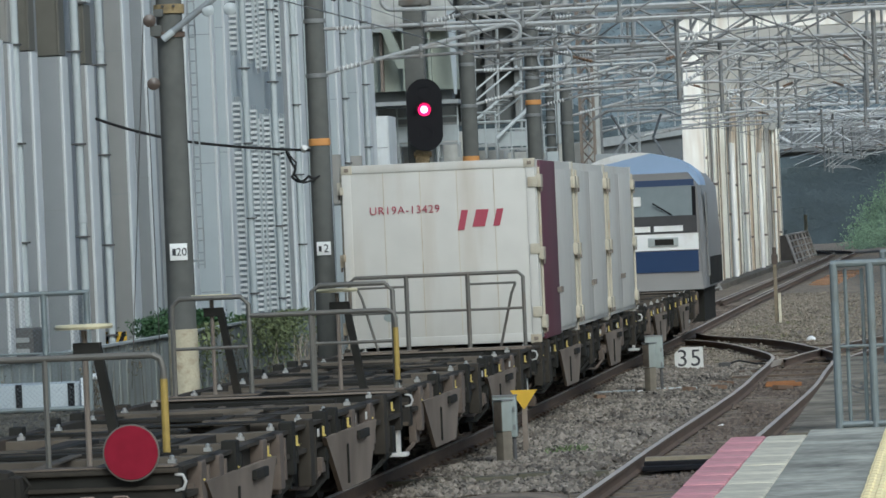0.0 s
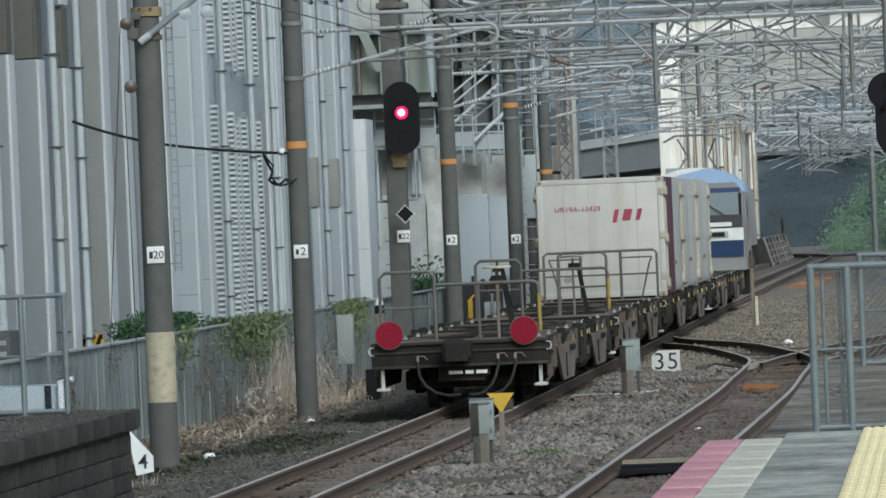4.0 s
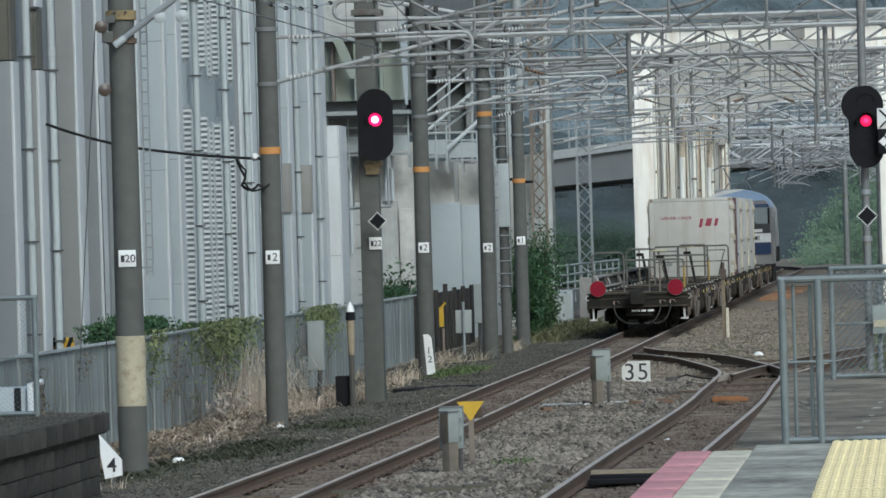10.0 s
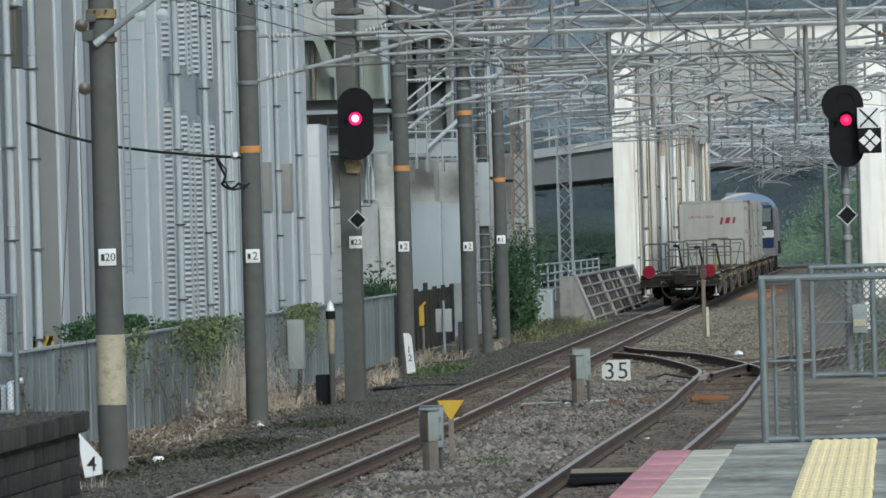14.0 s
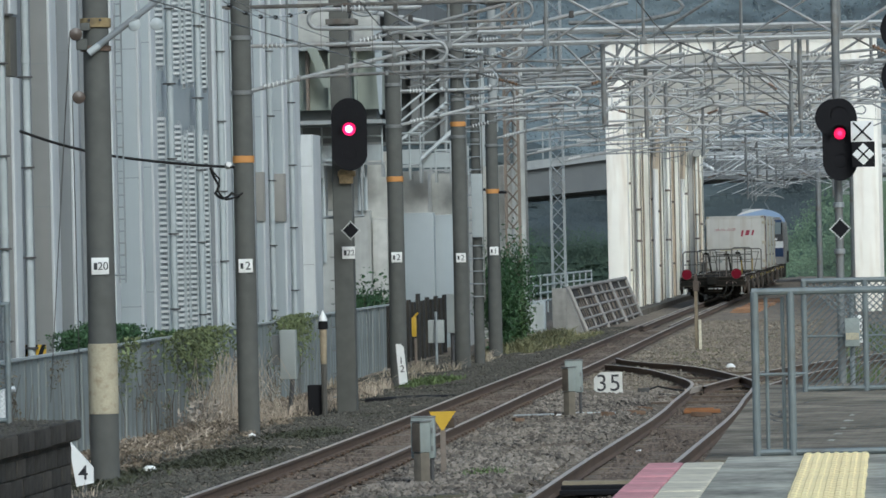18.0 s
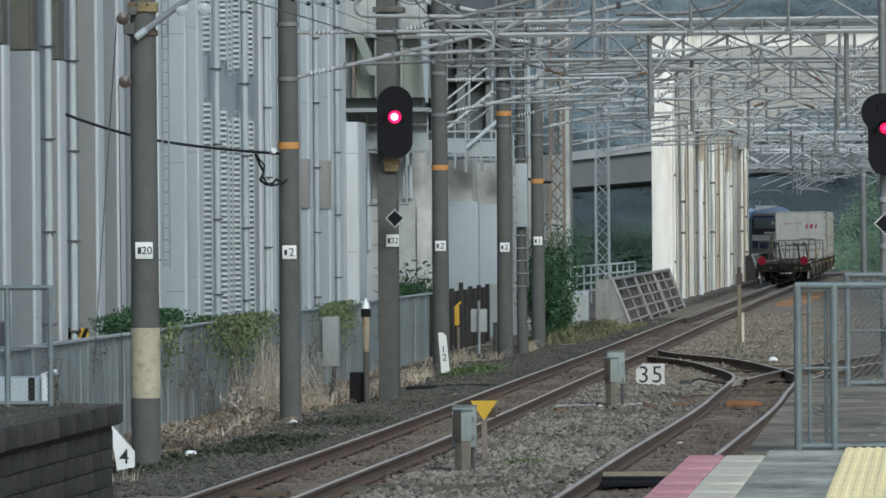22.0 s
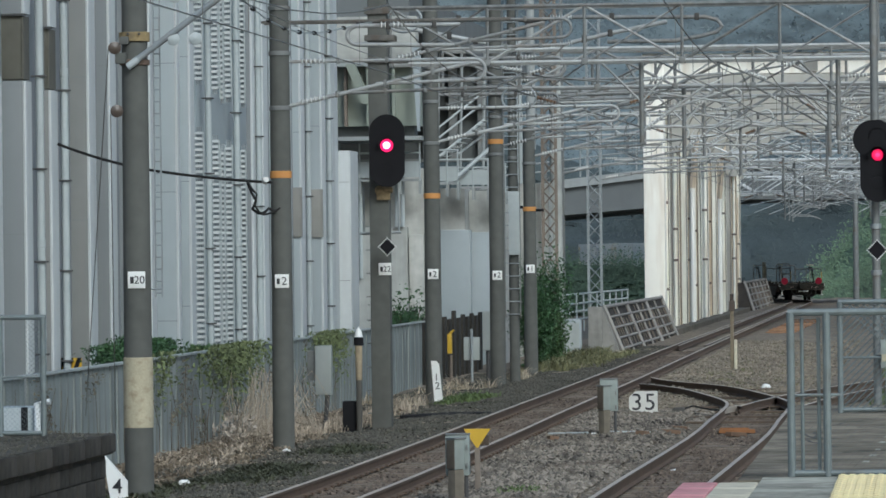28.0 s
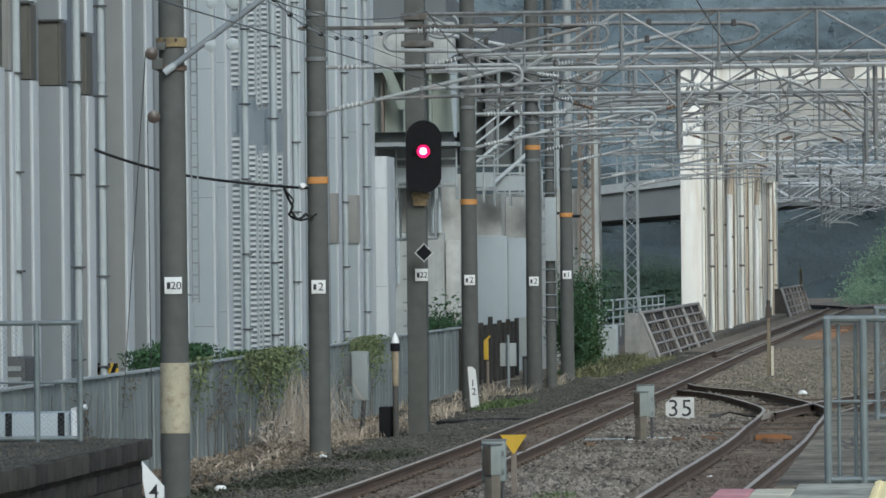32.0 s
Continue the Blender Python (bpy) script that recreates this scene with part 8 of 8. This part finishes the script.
# locomotive
loco = thing("electric_locomotive", pose(0, 0, 0), "blue and white electric locomotive hauling the wagons", "locomotive")
LH = 3.7
bm = bmesh.new()
sect = [(-1.42, 1.05), (1.42, 1.05), (1.42, 2.2), (1.36, 3.25), (1.15, 3.55), (-1.15, 3.55), (-1.36, 3.25), (-1.42, 2.2)]
prism(bm, sect, -LH + 0.35, LH - 0.35, "y")
part("body", bm, M_LOCOW, loco)
bm = bmesh.new()
lay = []
for y, k, top in ((-LH + 0.36, 1.0, 0.0), (-LH + 0.12, 0.985, 0.0), (-LH, 0.955, -0.02)):
    lay.append([bm.verts.new((a * k, y + (0.0 if b < 2.3 else (b - 2.3) * 0.16), b + top)) for a, b in sect])
for a, b in zip(lay, lay[1:]):
    for j in range(8):
        bm.faces.new((a[j], a[(j + 1) % 8], b[(j + 1) % 8], b[j]))
bm.faces.new(lay[-1])
part("cab", bm, M_LOCOW, loco, "pale grey cab end")
for nm, x0, x1, z0, z1, m, lab in (("lower_panel", -1.29, 1.29, 1.42, 1.87, M_LOCON, "navy blue lower front"), ("white_band", -1.3, 1.3, 1.89, 2.24, M_WHITE, "white band"), ("dark_band", -1.28, 1.28, 2.26, 2.62, mat("dusty_black_paint", (0.045, 0.045, 0.048), 0.6, vary=0.3, scale=4), "black band under the windscreen")):
    bm = bmesh.new()
    prism(bm, [(x0, z0), (x1, z0), (x1, z1), (x0, z1)], -LH - 0.025, -LH + 0.06, "y")
    part(nm, bm, m, loco, lab)
bm = bmesh.new()
box(bm, -1.2, -0.02, 0, 1.2, 0.04, 0.66, pose(0, -LH + 0.04, 2.62, -9, 0, 0))
ws = part("windscreen", bm, M_GLASS, loco, "dark cab windscreen")
for x0, x1 in ((-1.27, -1.19), (1.19, 1.27), (-0.03, 0.03)):
    bm = bmesh.new()
    box(bm, x0, -0.03, -0.02, x1, 0.03, 0.64, pose(0, -LH + 0.04, 2.6, -9, 0, 0))
    part("pillar", bm, M_BLACK if abs(x0) > 0.5 else M_GLASS, ws)
bm = bmesh.new()
box(bm, -1.24, -0.03, 0.665, 1.24, 0.05, 0.8, pose(0, -LH + 0.04, 2.6, -9, 0, 0))
part("brow", bm, M_LOCON, ws, "dark blue strip over the windscreen")
bm = bmesh.new()
tube(bm, [(0.35, -LH - 0.02, 2.9), (0.75, -LH - 0.03, 2.64)], 0.018, 6)
part("wiper", bm, M_BLACK, ws)
bm = bmesh.new()
box(bm, -0.1, -LH - 0.01, 2.85, 0.1, -LH + 0.0, 3.05)
part("notice", bm, M_WHITE, ws)
for x0, x1 in ((-0.55, 0.28), (0.36, 0.98)):
    bm = bmesh.new()
    box(bm, x0, -LH - 0.034, 2.29, x1, -LH - 0.026, 2.41)
    part("number_bar", bm, M_WHITE, loco, "plain white bar")
bm = bmesh.new()
bevel_box(bm, 0.22, -LH - 0.06, 1.97, 0.87, -LH - 0.02, 2.16, 0.02)
lampp = part("lamp_panel", bm, M_CABINET, loco, "grey lamp panel")
bm = bmesh.new()
bevel_box(bm, 0.37, -LH - 0.068, 2.0, 0.77, -LH - 0.058, 2.13, 0.01)
part("tail_lamp", bm, M_WAGOND, lampp, "unlit dark tail lamps")
for x in (0.62, 0.9, 1.15):
    bm = bmesh.new()
    tube(bm, [(x, -LH + 0.3, 3.75 - 0.28 * x * x), (x, -LH + 2.3, 3.98 - 0.28 * x * x)], 0.022, 6)
    part("roof_rail", bm, M_WAGOND, loco, "dark roof conduit")
bm = bmesh.new()
bevel_box(bm, -0.9, -LH + 0.9, 3.7, -0.3, -LH + 1.6, 4.02, 0.03)
part("roof_vent", bm, M_STEELGREY, loco, "grey roof vent box")
bm = bmesh.new()
out = [(1.38 * math.cos(a), 3.26 + 0.74 * math.sin(a)) for a in (math.pi * k / 14 for k in range(15))]
prism(bm, out, -LH + 0.28, -LH + 2.4, "y")
part("cab_roof", bm, M_LOCOB, loco, "rounded blue cab roof")
bm = bmesh.new()
prism(bm, [(1.385 * math.cos(a), 3.262 + 0.745 * math.sin(a)) for a in (math.pi * (0.42 + 0.4 * k / 10) for k in range(11))], -LH + 0.276, -LH + 2.39, "y")
part("roof_flash", bm, M_WHITE, loco, "white flash across the cab roof")
bm = bmesh.new()
prism(bm, [(a * 0.9, 3.24 + (b - 3.24) * 0.85) for a, b in out], -LH + 2.4, LH - 0.4, "y")
part("roof", bm, M_STEELGREY, loco)
bm = bmesh.new()
bevel_box(bm, -1.05, -LH - 0.3, 0.25, 1.05, -LH + 0.1, 1.0, 0.04)
part("buffer_beam", bm, M_STEELGREY, loco)
bm = bmesh.new()
box(bm, -1.3, -LH + 1.4, 0.3, 1.3, LH - 1.4, 1.04)
part("underframe", bm, M_WAGOND, loco)
for x in (-1.44, 1.44):
    bm = bmesh.new()
    box(bm, x - 0.012, -LH + 0.9, 1.3, x + 0.012, -LH + 1.5, 3.1)
    part("cab_door", bm, M_LOCOW, loco)
    bm = bmesh.new()
    box(bm, x - 0.01, -LH + 1.6, 1.1, x + 0.01, LH - 0.6, 1.7)
    part("side_band", bm, M_WAGOND, loco)
for yy in (-2.4,):
    bm = bmesh.new()
    for x in (-0.6, 0.6):
        tube(bm, [(x, yy, 3.9), (x * 0.5, yy + 0.75, 4.35), (x * 0.9, yy, 4.85)], 0.03, 6)
    for dy in (-0.12, 0.12):
        tube(bm, [(-0.95, yy + dy, 4.78), (-0.6, yy + dy, 4.95), (0.6, yy + dy, 4.95), (0.95, yy + dy, 4.78)], 0.035, 6)
    bevel_box(bm, -0.7, yy - 0.6, 3.82, 0.7, yy + 0.6, 3.92, 0.02)
    part("pantograph", bm, M_GALVD, loco, "grey current collector")
sets5 = []
for y in (-1.9, 1.9):
    sets5 += bogie(loco, y)

# ---- sleepers, the loose pieces of the track ----
bm = bmesh.new()
bevel_box(bm, -1.0, -0.11, -0.36, 1.0, 0.11, -0.172, 0.02)
sleeper_me = finish(bm, "sleeper", M_SLEEPER)
for i in range(170):
    part("sleeper", sleeper_me, None, left_track, m=pose(main_rails(50 + i * 0.62)[0], 50 + i * 0.62, rng2.uniform(-0.012, 0.004)))
for i in range(60):
    part("sleeper", sleeper_me, None, right_track, m=pose(through_line(50 + i * 0.62)[0], 50 + i * 0.62, rng2.uniform(-0.012, 0.004)))
bm = bmesh.new()
bevel_box(bm, -0.09, -0.06, -0.158, 0.09, 0.06, -0.125, 0.01)
clip_me = finish(bm, "rail_clip", M_RAIL)
for i in range(70):
    for o in (-0.566, 0.566):
        part("rail_clip", clip_me, None, left_track, m=pose(main_rails(50 + i * 0.62)[0] + o, 50 + i * 0.62, 0))

# ---- motion of the train ----
TAIL, SPEED = 35.9, 9.06


def car_pose(s, half, up=0.0):
    a, b = main_line(s - half), main_line(s + half)
    return pose((a[0] + b[0]) / 2, (a[1] + b[1]) / 2, up, 0, 0, math.degrees(math.atan2(-(b[0] - a[0]), b[1] - a[1])))


def motions():
    times = [0.5 * i for i in range(65)]
    for ob, ahead, half in ((wag1, 7.5, 4.75), (wag2, 22.5, 4.75), (wag3, 40.7, 7.5), (wag4, 61.1, 6.7), (loco, 75.3, 1.9)):
        walk(ob, [(t, car_pose(TAIL + SPEED * t + ahead, half)) for t in times])
    for i, ob in enumerate(boxes_on):
        off = -10.7 + 1.55 + 3.17 + i * 6.46
        walk(ob, [(t, car_pose(TAIL + SPEED * t + 40.7, 7.5, 1.02) @ pose(-0.02, off, 0)) for t in times])
    turn = math.degrees(SPEED / 0.405)
    for group in (sets1, sets2):
        for k, ob in enumerate(group):
            m0 = (-0.95, 0.95)[k % 2]
            walk(ob, [(i / 15, pose(0, m0, 0.405, -turn * i / 15, 0, 0)) for i in range(481)])


motions()
